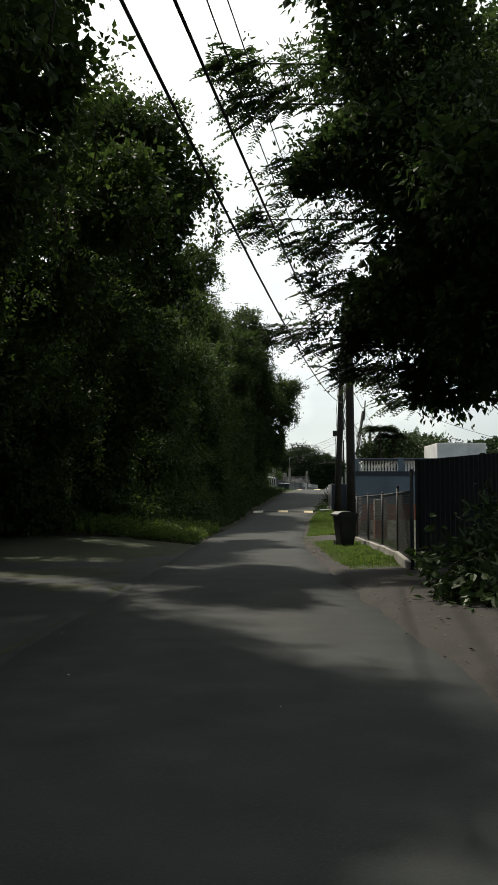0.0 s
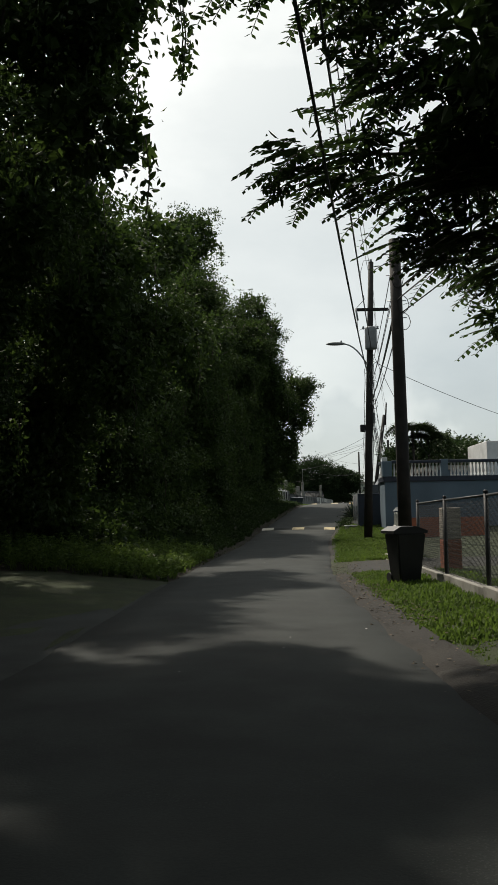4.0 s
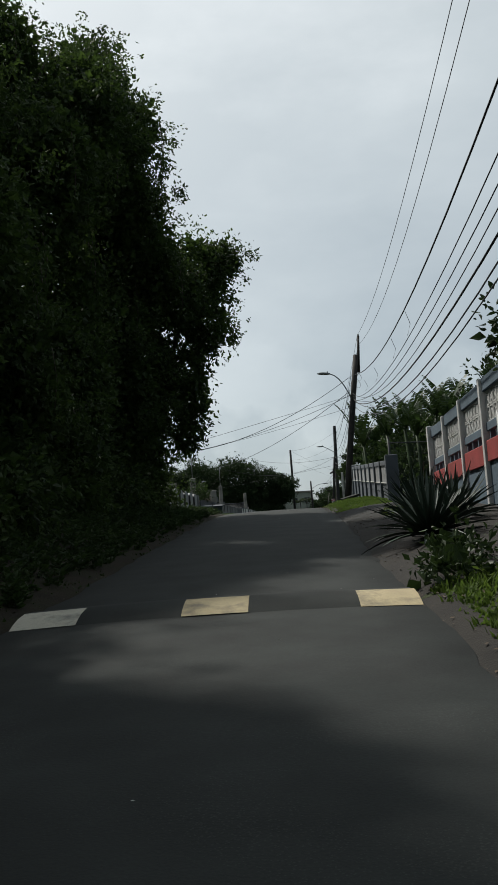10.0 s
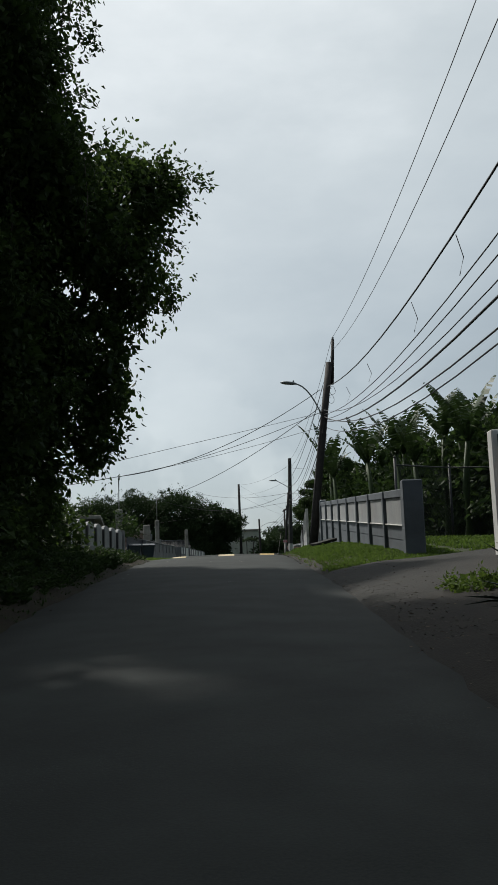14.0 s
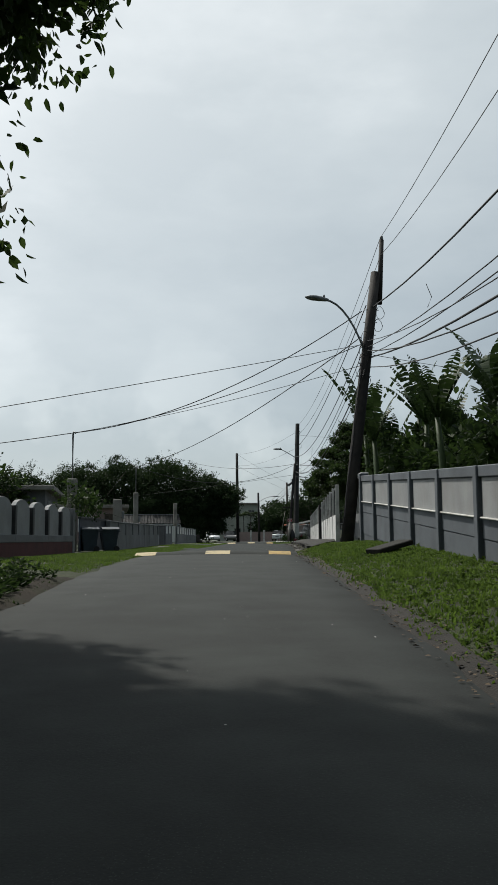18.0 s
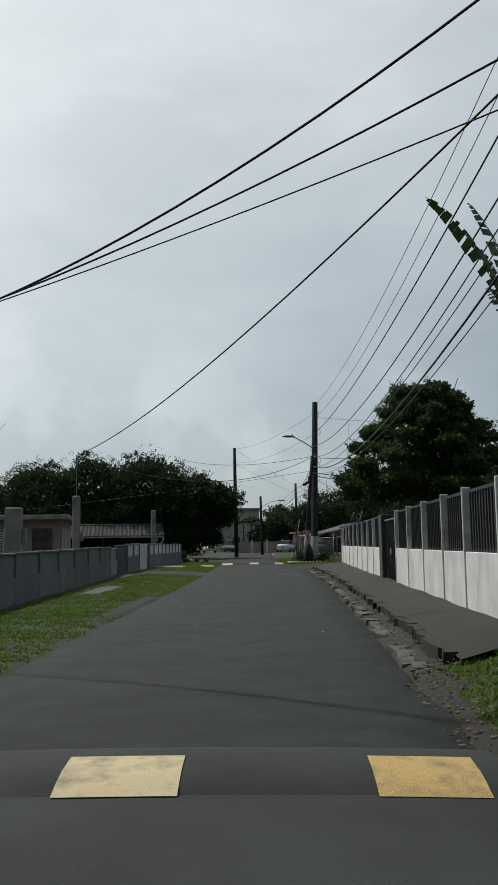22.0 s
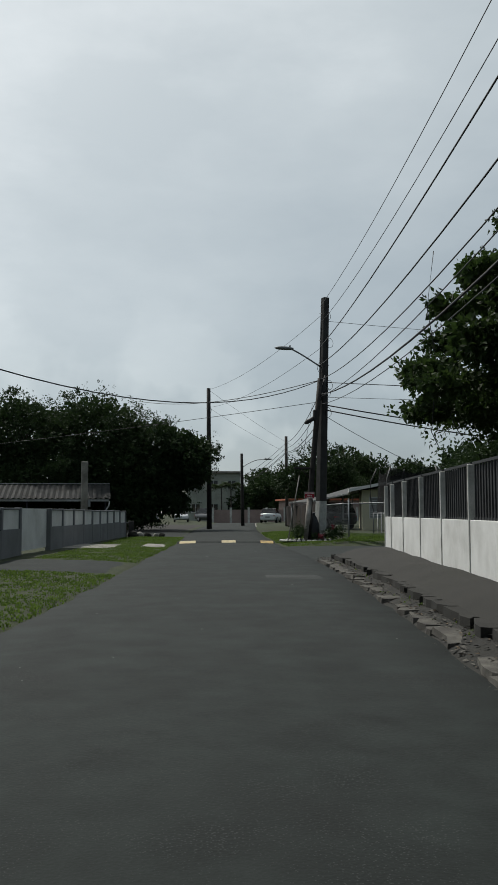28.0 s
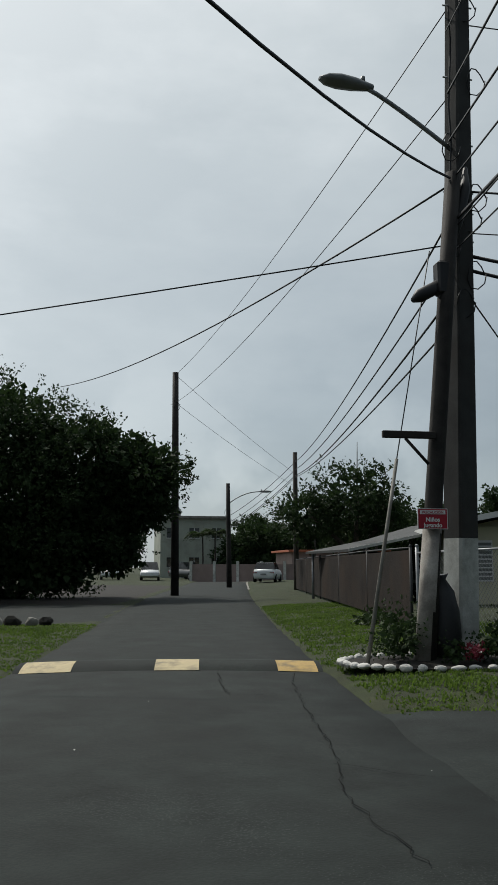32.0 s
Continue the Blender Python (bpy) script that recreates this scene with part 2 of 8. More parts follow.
ORANGE = material("terracotta_wall_paint", (0.44, 0.135, 0.07), (0.30, 0.095, 0.05), 0.85, scale=1.5, fine=40, bump=0.2, stain=(0.2, 0.08, 0.05), stain_amount=0.5)
BEIGE = material("beige_block_paint", (0.45, 0.40, 0.34), (0.30, 0.27, 0.23), 0.85, scale=2, fine=50, bump=0.25, stain=(0.18, 0.16, 0.14), stain_amount=0.5)
YELLOW_HOUSE = material("cream_wall_paint", (0.58, 0.55, 0.38), (0.48, 0.45, 0.31), 0.85, scale=1, fine=40, bump=0.15, stain=(0.36, 0.34, 0.25), stain_amount=0.4)
PINK_HOUSE = material("faded_pink_wall_paint", (0.31, 0.235, 0.215), (0.22, 0.165, 0.15), 0.85, scale=1, fine=40, bump=0.15)
LEFT_GREY = material("grey_wall_paint", (0.20, 0.205, 0.21), (0.13, 0.135, 0.14), 0.85, scale=1.4, fine=50, bump=0.25, stain=(0.08, 0.08, 0.08), stain_amount=0.6)
IRON = material("dark_painted_iron", (0.030, 0.032, 0.034), (0.018, 0.018, 0.02), 0.55, scale=4, fine=40, bump=0.1)
GALVANISED = material("galvanised_steel", (0.30, 0.31, 0.32), (0.20, 0.205, 0.21), 0.5, metal=0.6, scale=6, fine=60, bump=0.05)
LAMP_GREY = material("street_lamp_grey", (0.22, 0.23, 0.23), (0.16, 0.17, 0.17), 0.5, scale=4, fine=40, bump=0.05)
CABLE = material("black_cable", (0.022, 0.022, 0.024), (0.014, 0.014, 0.015), 0.6, scale=4, fine=40, bump=0)
HUMP_YELLOW = material("worn_yellow_road_paint", (0.50, 0.33, 0.10), (0.34, 0.24, 0.09), 0.8, scale=3, fine=80, bump=0.4, stain=(0.10, 0.09, 0.07), stain_scale=3.0, stain_amount=0.8)
HUMP_TAN = material("worn_cream_road_paint", (0.56, 0.46, 0.26), (0.40, 0.33, 0.20), 0.8, scale=3, fine=80, bump=0.4, stain=(0.12, 0.11, 0.09), stain_scale=3.0, stain_amount=0.8)
HUMP_WHITE = material("worn_white_road_paint", (0.60, 0.57, 0.47), (0.42, 0.40, 0.33), 0.8, scale=3, fine=80, bump=0.4, stain=(0.12, 0.12, 0.11), stain_scale=3.0, stain_amount=0.8)
BIN_BLACK = material("black_plastic", (0.022, 0.022, 0.023), (0.014, 0.014, 0.015), 0.5, scale=5, fine=30, bump=0.05)
RUBBER = material("tyre_rubber", (0.018, 0.018, 0.018), (0.010, 0.010, 0.010), 0.8, scale=5, fine=30, bump=0.1)
CAR_WHITE = material("white_car_paint", (0.70, 0.71, 0.72), (0.66, 0.67, 0.68), 0.3, scale=1, fine=10, bump=0, spec=0.6)
CAR_DARK = material("dark_car_paint", (0.05, 0.055, 0.06), (0.04, 0.045, 0.05), 0.3, scale=1, fine=10, bump=0, spec=0.6)
GLASS_DARK = material("tinted_glass", (0.02, 0.025, 0.028), (0.015, 0.02, 0.022), 0.08, scale=1, fine=10, bump=0, spec=0.8)
ROOF_GREY = material("weathered_metal_roof", (0.050, 0.054, 0.055), (0.026, 0.028, 0.029), 0.8, scale=2, fine=40, bump=0.2, stain=(0.04, 0.033, 0.028))
SIGN_RED = material("red_sign_paint", (0.36, 0.02, 0.035), (0.30, 0.016, 0.03), 0.5, scale=3, fine=30, bump=0)
SIGN_WHITE = material("white_sign_paint", (0.75, 0.75, 0.74), (0.68, 0.68, 0.67), 0.5, scale=3, fine=30, bump=0)
STONE_WHITE = material("whitewashed_stone", (0.62, 0.61, 0.58), (0.42, 0.41, 0.38), 0.85, scale=6, fine=40, bump=0.4)
LITTER = material("dry_leaf_litter", (0.11, 0.08, 0.05), (0.035, 0.026, 0.018), 0.9, scale=2, fine=20, bump=0, island=0.5)
ASPHALT_CRACK = material("open_crack", (0.010, 0.010, 0.010), (0.005, 0.005, 0.005), 0.95, scale=5, fine=60, bump=0.3, spec=0.1)
ROAD_REPAIR = material("repair_asphalt", (0.030, 0.036, 0.034), (0.016, 0.019, 0.018), 0.9, scale=16, fine=80, bump=0.8, stain=(0.02, 0.02, 0.02), stain_scale=2.5)
KERB = material("broken_kerb_concrete", (0.105, 0.098, 0.084), (0.034, 0.032, 0.027), 0.92, scale=6, fine=60, bump=0.5, stain=(0.035, 0.031, 0.028), stain_scale=2.5, stain_amount=0.7)
WOOD_FLOOR = material("shaded_leaf_mould", (0.028, 0.022, 0.015), (0.012, 0.010, 0.007), 0.95, scale=2.5, fine=40, bump=0.9, stain=(0.02, 0.024, 0.009), stain_scale=1.2, stain_amount=0.7, spec=0.15)
SCREEN = material("dark_privacy_mesh", (0.034, 0.028, 0.025), (0.016, 0.014, 0.013), 0.95, scale=0.8, fine=90, bump=0.3, stain=(0.045, 0.03, 0.022), stain_scale=0.5, stain_amount=0.7, spec=0.1)
FLOWER_RED = material("red_petals", (0.30, 0.045, 0.07), (0.18, 0.025, 0.04), 0.6, scale=3, fine=30, bump=0, through_light=0.2)
NET = material("black_net", (0.016, 0.016, 0.017), (0.010, 0.010, 0.011), 0.9, scale=4, fine=60, bump=0, spec=0.1)
_net = NET.node_tree
_open = _net.nodes.new("ShaderNodeBsdfTransparent")
_mix = _net.nodes.new("ShaderNodeMixShader")
_mix.inputs["Fac"].default_value = 0.30
_net.links.new(_net.nodes["Principled BSDF"].outputs["BSDF"], _mix.inputs[1])
_net.links.new(_open.outputs["BSDF"], _mix.inputs[2])
_net.links.new(_mix.outputs["Shader"], _net.nodes["Material Output"].inputs["Surface"])



def aggregate(m, tone, amount):
    """Pale stone chips that show in worn asphalt."""
    nt = m.node_tree
    bsdf = nt.nodes["Principled BSDF"]
    under = bsdf.inputs["Base Color"].links[0].from_socket
    where = nt.nodes.new("ShaderNodeNewGeometry")
    chips = nt.nodes.new("ShaderNodeTexVoronoi")
    chips.inputs["Scale"].default_value = 62.0
    nt.links.new(where.outputs["Position"], chips.inputs["Vector"])
    worn = nt.nodes.new("ShaderNodeTexNoise")
    worn.inputs["Scale"].default_value, worn.inputs["Detail"].default_value = 0.9, 4.0
    nt.links.new(where.outputs["Position"], worn.inputs["Vector"])
    size = nt.nodes.new("ShaderNodeMapRange")
    size.inputs["From Min"].default_value, size.inputs["From Max"].default_value = 0.40, 0.65
    size.inputs["To Min"].default_value, size.inputs["To Max"].default_value = 0.05, 0.30
    nt.links.new(worn.outputs["Fac"], size.inputs["Value"])
    near = nt.nodes.new("ShaderNodeMath")
    near.operation = "LESS_THAN"
    nt.links.new(chips.outputs["Distance"], near.inputs[0])
    nt.links.new(size.outputs["Result"], near.inputs[1])
    part_of = nt.nodes.new("ShaderNodeMath")
    part_of.operation = "MULTIPLY"
    part_of.inputs[1].default_value = amount
    nt.links.new(near.outputs["Value"], part_of.inputs[0])
    mx = nt.nodes.new("ShaderNodeMix")
    mx.data_type = "RGBA"
    nt.links.new(part_of.outputs["Value"], mx.inputs[0])
    nt.links.new(under, mx.inputs[6])
    mx.inputs[7].default_value = (*tone, 1)
    nt.links.new(mx.outputs[2], bsdf.inputs["Base Color"])


aggregate(ASPHALT, (0.070, 0.076, 0.072), 0.3)
aggregate(ASPHALT_COARSE, (0.066, 0.074, 0.070), 0.4)

# ---- shape tools ----
def thing(name, label, category, group="", kind="", at=(0, 0, 0)):
    e = new(name)
    e.location = at
    return tagged(e, label, category, group, kind)


def mesh_ob(name, bm, mat, parent=None, label=""):
    me = bpy.data.meshes.new(name)
    bm.to_mesh(me)
    bm.free()
    me.materials.append(mat)
    ob = new(name, me)
    if parent:
        ob.parent = parent
        ob.matrix_parent_inverse = Matrix.Translation(-parent.location) if parent.parent is None else Matrix()
    if label:
        ob["label"] = label
    return ob


def part(name, bm, mat, parent, label=""):
    return mesh_ob(name, bm, mat, parent, label)


def np_mesh(name, verts, faces, mat, parent=None, label=""):
    me = bpy.data.meshes.new(name)
    me.from_pydata(verts, [], faces)
    me.materials.append(mat)
    ob = new(name, me)
    if parent:
        ob.parent = parent
        ob.matrix_parent_inverse = Matrix.Translation(-parent.location) if parent.parent is None else Matrix()
    if label:
        ob["label"] = label
    return ob


def data_of(name, bm, mat):
    me = bpy.data.meshes.new(name)
    bm.to_mesh(me)
    bm.free()
    me.materials.append(mat)
    return me


def piece(name, me, parent, m):
    """One more object on a shared mesh, at the world pose m, under a thing or a part."""
    ob = new(name, me)
    ob.parent = parent
    ob.matrix_parent_inverse = Matrix.Translation(-parent.location) if parent.parent is None else Matrix()
    ob.matrix_basis = m
    return ob


def box(bm, lo, hi, m=None, bevel=0.0):
    """An axis-aligned box from lo to hi, then moved by m."""
    r = bmesh.ops.create_cube(bm, size=1.0)
    vs = r["verts"]
    for v in vs:
        v.co = Vector([lo[i] + (v.co[i] + 0.5) * (hi[i] - lo[i]) for i in range(3)])
    if bevel:
        es = list({e for v in vs for e in v.link_edges})
        r = bmesh.ops.bevel(bm, geom=es, offset=bevel, segments=1, affect="EDGES", profile=0.5)
        vs = list({v for f in r["faces"] for v in f.verts} | {v for v in vs if v.is_valid})
    if m is not None:
        for v in vs:
            v.co = m @ v.co
    return vs


def one_box(lo, hi, m=None, bevel=0.0):
    bm = bmesh.new()
    box(bm, lo, hi, m, bevel)
    return bm


def rod(bm, a, b, r0, r1=None, sides=8, caps=True):
    """A tapered rod from a to b."""
    a, b = Vector(a), Vector(b)
    r1 = r0 if r1 is None else r1
    turn = (b - a).to_track_quat("Z", "Y").to_matrix()
    rings = []
    for p, r in ((a, r0), (b, r1)):
        rings.append([bm.verts.new(p + turn @ Vector((r * math.cos(2 * math.pi * k / sides), r * math.sin(2 * math.pi * k / sides), 0))) for k in range(sides)])
    for k in range(sides):
        bm.faces.new((rings[0][k], rings[0][(k + 1) % sides], rings[1][(k + 1) % sides], rings[1][k])).smooth = True
    if caps:
        bm.faces.new(rings[0][::-1])
        bm.faces.new(rings[1])


def tube(bm, pts, radii, sides=6):
    """A tube along points with a radius each."""
    pts = [Vector(p) for p in pts]
    if not hasattr(radii, "__len__"):
        radii = [radii] * len(pts)
    rings = []
    for i, p in enumerate(pts):
        d = (pts[min(i + 1, len(pts) - 1)] - pts[max(i - 1, 0)]).normalized()
        side = d.cross(Vector((0, 0, 1)))
        side = side.normalized() if side.length > 1e-3 else Vector((1, 0, 0))
        up = side.cross(d)
        rings.append([bm.verts.new(p + radii[i] * (math.cos(2 * math.pi * k / sides) * side + math.sin(2 * math.pi * k / sides) * up)) for k in range(sides)])
    for a, b in zip(rings, rings[1:]):
        for k in range(sides):
            bm.faces.new((a[k], a[(k + 1) % sides], b[(k + 1) % sides], b[k])).smooth = True
    bm.faces.new(rings[0][::-1])
    bm.faces.new(rings[-1])


def prism(bm, outline, depth, m):
    """A flat outline in x, z extruded by depth along +y, moved by m."""
    front = [bm.verts.new(m @ Vector((x, 0, z))) for x, z in outline]
    rear = [bm.verts.new(m @ Vector((x, depth, z))) for x, z in outline]
    bm.faces.new(front)
    bm.faces.new(rear[::-1])
    n = len(outline)
    for i in range(n):
        bm.faces.new((front[(i + 1) % n], front[i], rear[i], rear[(i + 1) % n]))
    bmesh.ops.recalc_face_normals(bm, faces=bm.faces)


def lathe(bm, rings, centre, sides=10):
    """Rings of (radius, height) turned about the vertical through centre."""
    cx, cy, cz = centre
    loops = [[bm.verts.new((cx + r * math.cos(2 * math.pi * k / sides), cy + r * math.sin(2 * math.pi * k / sides), cz + h)) for k in range(sides)] for r, h in rings]
    for a, b in zip(loops, loops[1:]):
        for k in range(sides):
            bm.faces.new((a[k], a[(k + 1) % sides], b[(k + 1) % sides], b[k])).smooth = True
    bm.faces.new(loops[0][::-1])
    bm.faces.new(loops[-1])


def along(p, q):
    """The pose at p whose x runs level towards q; y is to its left."""
    d = Vector(q) - Vector(p)
    return Matrix.Translation(p) @ Matrix.Rotation(math.atan2(d.y, d.x), 4, "Z")


# ---- the lie of the land ----
GROUND_Y = [-60, 0, 10, 20, 30, 40, 50, 60, 70, 80, 90, 100, 120, 140, 170, 400]
GROUND_Z = [0.4, 0.10, -0.09, -0.22, -0.27, -0.25, 0.03, 0.65, 1.32, 1.86, 2.06, 2.05, 2.07, 2.09, 2.09, 2.2]
LINE_Y = [-60, 0, 20, 30, 40, 50, 55, 60, 66, 78, 85, 94, 100, 108, 116, 122, 130, 140, 150, 166, 200, 260]
LINE_X = [-0.5, -0.22, -0.12, 0.05, 0.7, 1.6, 2.12, 2.8, 3.65, 5.25, 6.15, 7.5, 8.7, 10.2, 11.7, 12.75, 13.95, 15.3, 16.7, 19.0, 25.0, 37.0]
HALF_Y = [0, 13, 29, 34, 40, 46, 50, 55, 66, 78, 94, 108, 118, 130, 139, 150, 166]
HALF_W = [1.84, 1.73, 1.72, 1.78, 1.86, 1.68, 1.80, 1.90, 1.96, 1.98, 2.05, 2.20, 2.25, 2.25, 1.95, 2.0, 2.2]


def smooth_table(ys, vs, sigma):
    fine = np.arange(-60.0, 261.0, 0.5)
    v = np.interp(fine, ys, vs)
    k = np.exp(-0.5 * (np.arange(-40, 41) * 0.5 / sigma) ** 2)
    v = np.convolve(np.pad(v, 40, mode="edge"), k / k.sum(), mode="valid")
    return lambda y: float(np.interp(y, fine, v))


level = smooth_table(GROUND_Y, GROUND_Z, 4.0)
middle_x = smooth_table(LINE_Y, LINE_X, 3.0)
half_width = smooth_table(HALF_Y, HALF_W, 2.0)


def heading(y):
    return math.atan2(middle_x(y + 1) - middle_x(y - 1), 2.0)


def beside(y, u, dz=0.0):
    """The place u metres right of the road's middle at station y, dz above the road."""
    a = heading(y)
    return Vector((middle_x(y) + u * math.cos(a), y - u * math.sin(a), level(y) + dz))


# verge heights over the road: station, then the rise at 1 and at 3 metres past each edge
BANK_Y = [-60, 20, 30, 48, 54, 60, 66, 72, 76, 90, 96, 104, 127.8, 128.7, 137.2, 138.0, 148, 150.5, 159, 161, 260]
RIGHT_1 = [0.05, 0.06, 0.05, 0.05, 0.18, 0.22, 0.15, 0.15, 0.22, 0.28, 0.26, 0.26, 0.22, -0.02, -0.02, 0.10, 0.09, 0.08, 0.08, 0.08, 0.05]
RIGHT_3 = [0.10, 0.12, 0.12, 0.12, 0.36, 0.42, 0.38, 0.30, 0.36, 0.40, 0.36, 0.34, 0.30, -0.05, -0.05, 0.16, 0.17, 0.16, 0.15, 0.15, 0.10]
LEFT_1 = [0.0, 0.0, 0.10, 0.12, 0.18, 0.22, 0.22, 0.20, 0.10, 0.03, 0.02, 0.03, 0.06, 0.06, 0.05, 0.05, 0.03, -0.03, -0.03, 0.02, 0.02]
LEFT_3 = [0.0, 0.0, 0.32, 0.50, 0.60, 0.60, 0.60, 0.40, 0.15, 0.04, 0.0, 0.0, 0.10, 0.10, 0.08, 0.07, 0.05, -0.06, -0.06, 0.02, 0.02]


def land(y, u):
    """The height of the ground at station y, u metres right of the middle."""
    w = half_width(y)
    d = abs(u) - w
    if d <= 0:
        return level(y) - 0.06
    r1, r3 = np.interp(y, BANK_Y, RIGHT_1 if u > 0 else LEFT_1), np.interp(y, BANK_Y, RIGHT_3 if u > 0 else LEFT_3)
    h = np.interp(d, [0, 0.12, 1.0, 3.0, 12.0, 300], [-0.045, 0.0, r1, r3, r3 + 0.1, r3 + 0.1])
    ripple = 0.03 * noise.noise(Vector((u * 0.9, y * 0.9, 0.3))) * min(1, d)
    return level(y) + float(h) + ripple


def on_land(y, u):
    p = beside(y, u)
    p.z = land(y, u)
    return p


def station(x, y):
    """Station and offset of a place in plan."""
    s = y
    for _ in range(6):
        a = heading(s)
        u = (x - middle_x(s)) * math.cos(a) - (y - s) * math.sin(a)
        s = y + u * math.sin(a)
    return s, u


def land_at(x, y):
    return land(*station(x, y))

# ---- ground and road ----
def build_ground():
    ys = [-60, -40, -25, -15, -10, -5] + [k * 1.0 for k in range(-4, 181)] + [185, 190, 200, 215, 240, 260, 320, 450, 700, 1200]
    offs = [0.0, 0.1, 0.25, 0.5, 0.8, 1.2, 1.6, 2.0, 2.5, 3.0, 3.6, 4.5, 6, 8, 11, 15, 22, 35, 60, 110, 200, 420, 900]
    verts, faces = [], []
    cols = 2 * len(offs)
    for y in ys:
        w = half_width(y)
        for u in [-w - d for d in reversed(offs)] + [w + d for d in offs]:
            p = on_land(y, u)
            verts.append(p)
    for i in range(len(ys) - 1):
        for j in range(cols - 1):
            a = i * cols + j
            faces.append((a, a + 1, a + cols + 1, a + cols))
    ob = np_mesh("ground", verts, faces, TURF)
    for p in ob.data.polygons:
        p.use_smooth = True
    return tagged(ob, "grassy ground with bare soil patches beside the road", "ground", kind="structure")


def build_road(name, y_start, y_end, mat, label):
    verts, faces = [], []
    ys = [y_start + (y_end - y_start) * k / int((y_end - y_start) / 0.4) for k in range(int((y_end - y_start) / 0.4) + 1)]
    us = [-1.0, -0.985, -0.7, -0.35, 0, 0.35, 0.7, 0.985, 1.0]
    for y in ys:
        w = half_width(y)
        for f in us:
            edge = 0.10 * noise.noise(Vector((y * 0.8, 3.0 if f < 0 else 9.0, 0))) + 0.05 * noise.noise(Vector((y * 3.1, 5.0 if f < 0 else 1.0, 0)))
            u = f * (w + edge * (abs(f) > 0.9))
            p = beside(y, u, 0.035 * (1 - f * f) - (0.06 if abs(f) == 1.0 else 0.0))
            p.z += 0.006 * noise.noise(Vector((p.x * 0.7, p.y * 0.7, 0)))
            verts.append(p)
    c = len(us)
    for i in range(len(ys) - 1):
        for j in range(c - 1):
            a = i * c + j
            faces.append((a, a + 1, a + c + 1, a + c))
    ob = np_mesh(name, verts, faces, mat)
    for p in ob.data.polygons:
        p.use_smooth = True
    return tagged(ob, label, "road", kind="structure")


ground = build_ground()
road = build_road("road", -30.0, 92.4, ASPHALT, "narrow worn grey asphalt street with ragged edges")
road_beyond = build_road("road_beyond", 92.4, 202.0, ASPHALT_COARSE, "coarse dark asphalt street between garden walls")


def hump(y, label, stripes, mat=None):
    t = thing("speed_hump", label, "speed hump", "speed humps", at=beside(y, 0))
    bm = bmesh.new()
    w = half_width(y) - 0.05
    prof = [(-0.55, -0.03), (-0.42, 0.03), (-0.25, 0.065), (0, 0.08), (0.25, 0.065), (0.42, 0.03), (0.55, -0.03)]
    rows = []
    for k in range(13):
        u = -w + 2 * w * k / 12
        rows.append([bm.verts.new(beside(y + s, u, 0.035 * (1 - (u / w) ** 2) + h)) for s, h in prof])
    for a, b in zip(rows, rows[1:]):
        for k in range(len(prof) - 1):
            bm.faces.new((a[k], b[k], b[k + 1], a[k + 1])).smooth = True
    part("mound", bm, mat or ASPHALT, t)
    for u0, u1, mat in stripes:
        bm = bmesh.new()
        rows = []
        for k in range(5):
            u = u0 + (u1 - u0) * k / 4
            rows.append([bm.verts.new(beside(y + s * 0.9, u, 0.035 * (1 - (u / w) ** 2) + h + 0.007)) for s, h in ((-0.58, 0.0), (-0.46, 0.032), (-0.28, 0.064), (-0.02, 0.08))])
        for a, b in zip(rows, rows[1:]):
            for k in range(3):
                bm.faces.new((a[k], b[k], b[k + 1], a[k + 1])).smooth = True
        part("painted_stripe", bm, mat, t)
    return t

# ---- leaves ----
rng = np.random.default_rng(7)


def leaf_cloud(points, out, size, droop=0.35, narrow=0.5, spread=0.8, plain=False):
    """Folded leaves at points, each leaning along its way out. Returns verts and triangles."""
    n = len(points)
    d = out + rng.normal(0, spread, (n, 3))
    d[:, 2] -= droop
    d /= np.linalg.norm(d, axis=1)[:, None] + 1e-9
    s = np.cross(d, rng.normal(0, 1, (n, 3)))
    s /= np.linalg.norm(s, axis=1)[:, None] + 1e-9
    up = np.cross(s, d)
    ln = (size * rng.uniform(0.6, 1.35, n))[:, None]
    base = points
    tip = base + d * ln - up * ln * 0.12
    if plain:
        mid = base + d * ln * 0.42
        verts = np.stack([base, mid + s * ln * narrow * 0.55 + up * ln * 0.08, tip, mid - s * ln * narrow * 0.55 + up * ln * 0.08], 1).reshape(-1, 3)
        k = np.arange(n) * 4
        return verts, np.stack([k, k + 1, k + 2, k + 3], 1)
    low, high = base + d * ln * 0.3, base + d * ln * 0.68 - up * ln * 0.04
    w1, w2 = ln * narrow * 0.5, ln * narrow * 0.42
    verts = np.stack([base, low + s * w1 + up * w1 * 0.3, high + s * w2 + up * w2 * 0.3, tip, high - s * w2 + up * w2 * 0.3, low - s * w1 + up * w1 * 0.3], 1).reshape(-1, 3)
    k = np.arange(n) * 6
    faces = np.concatenate([np.stack([k, k + 1, k + 2, k + 3], 1), np.stack([k, k + 3, k + 4, k + 5], 1)])
    return verts, faces


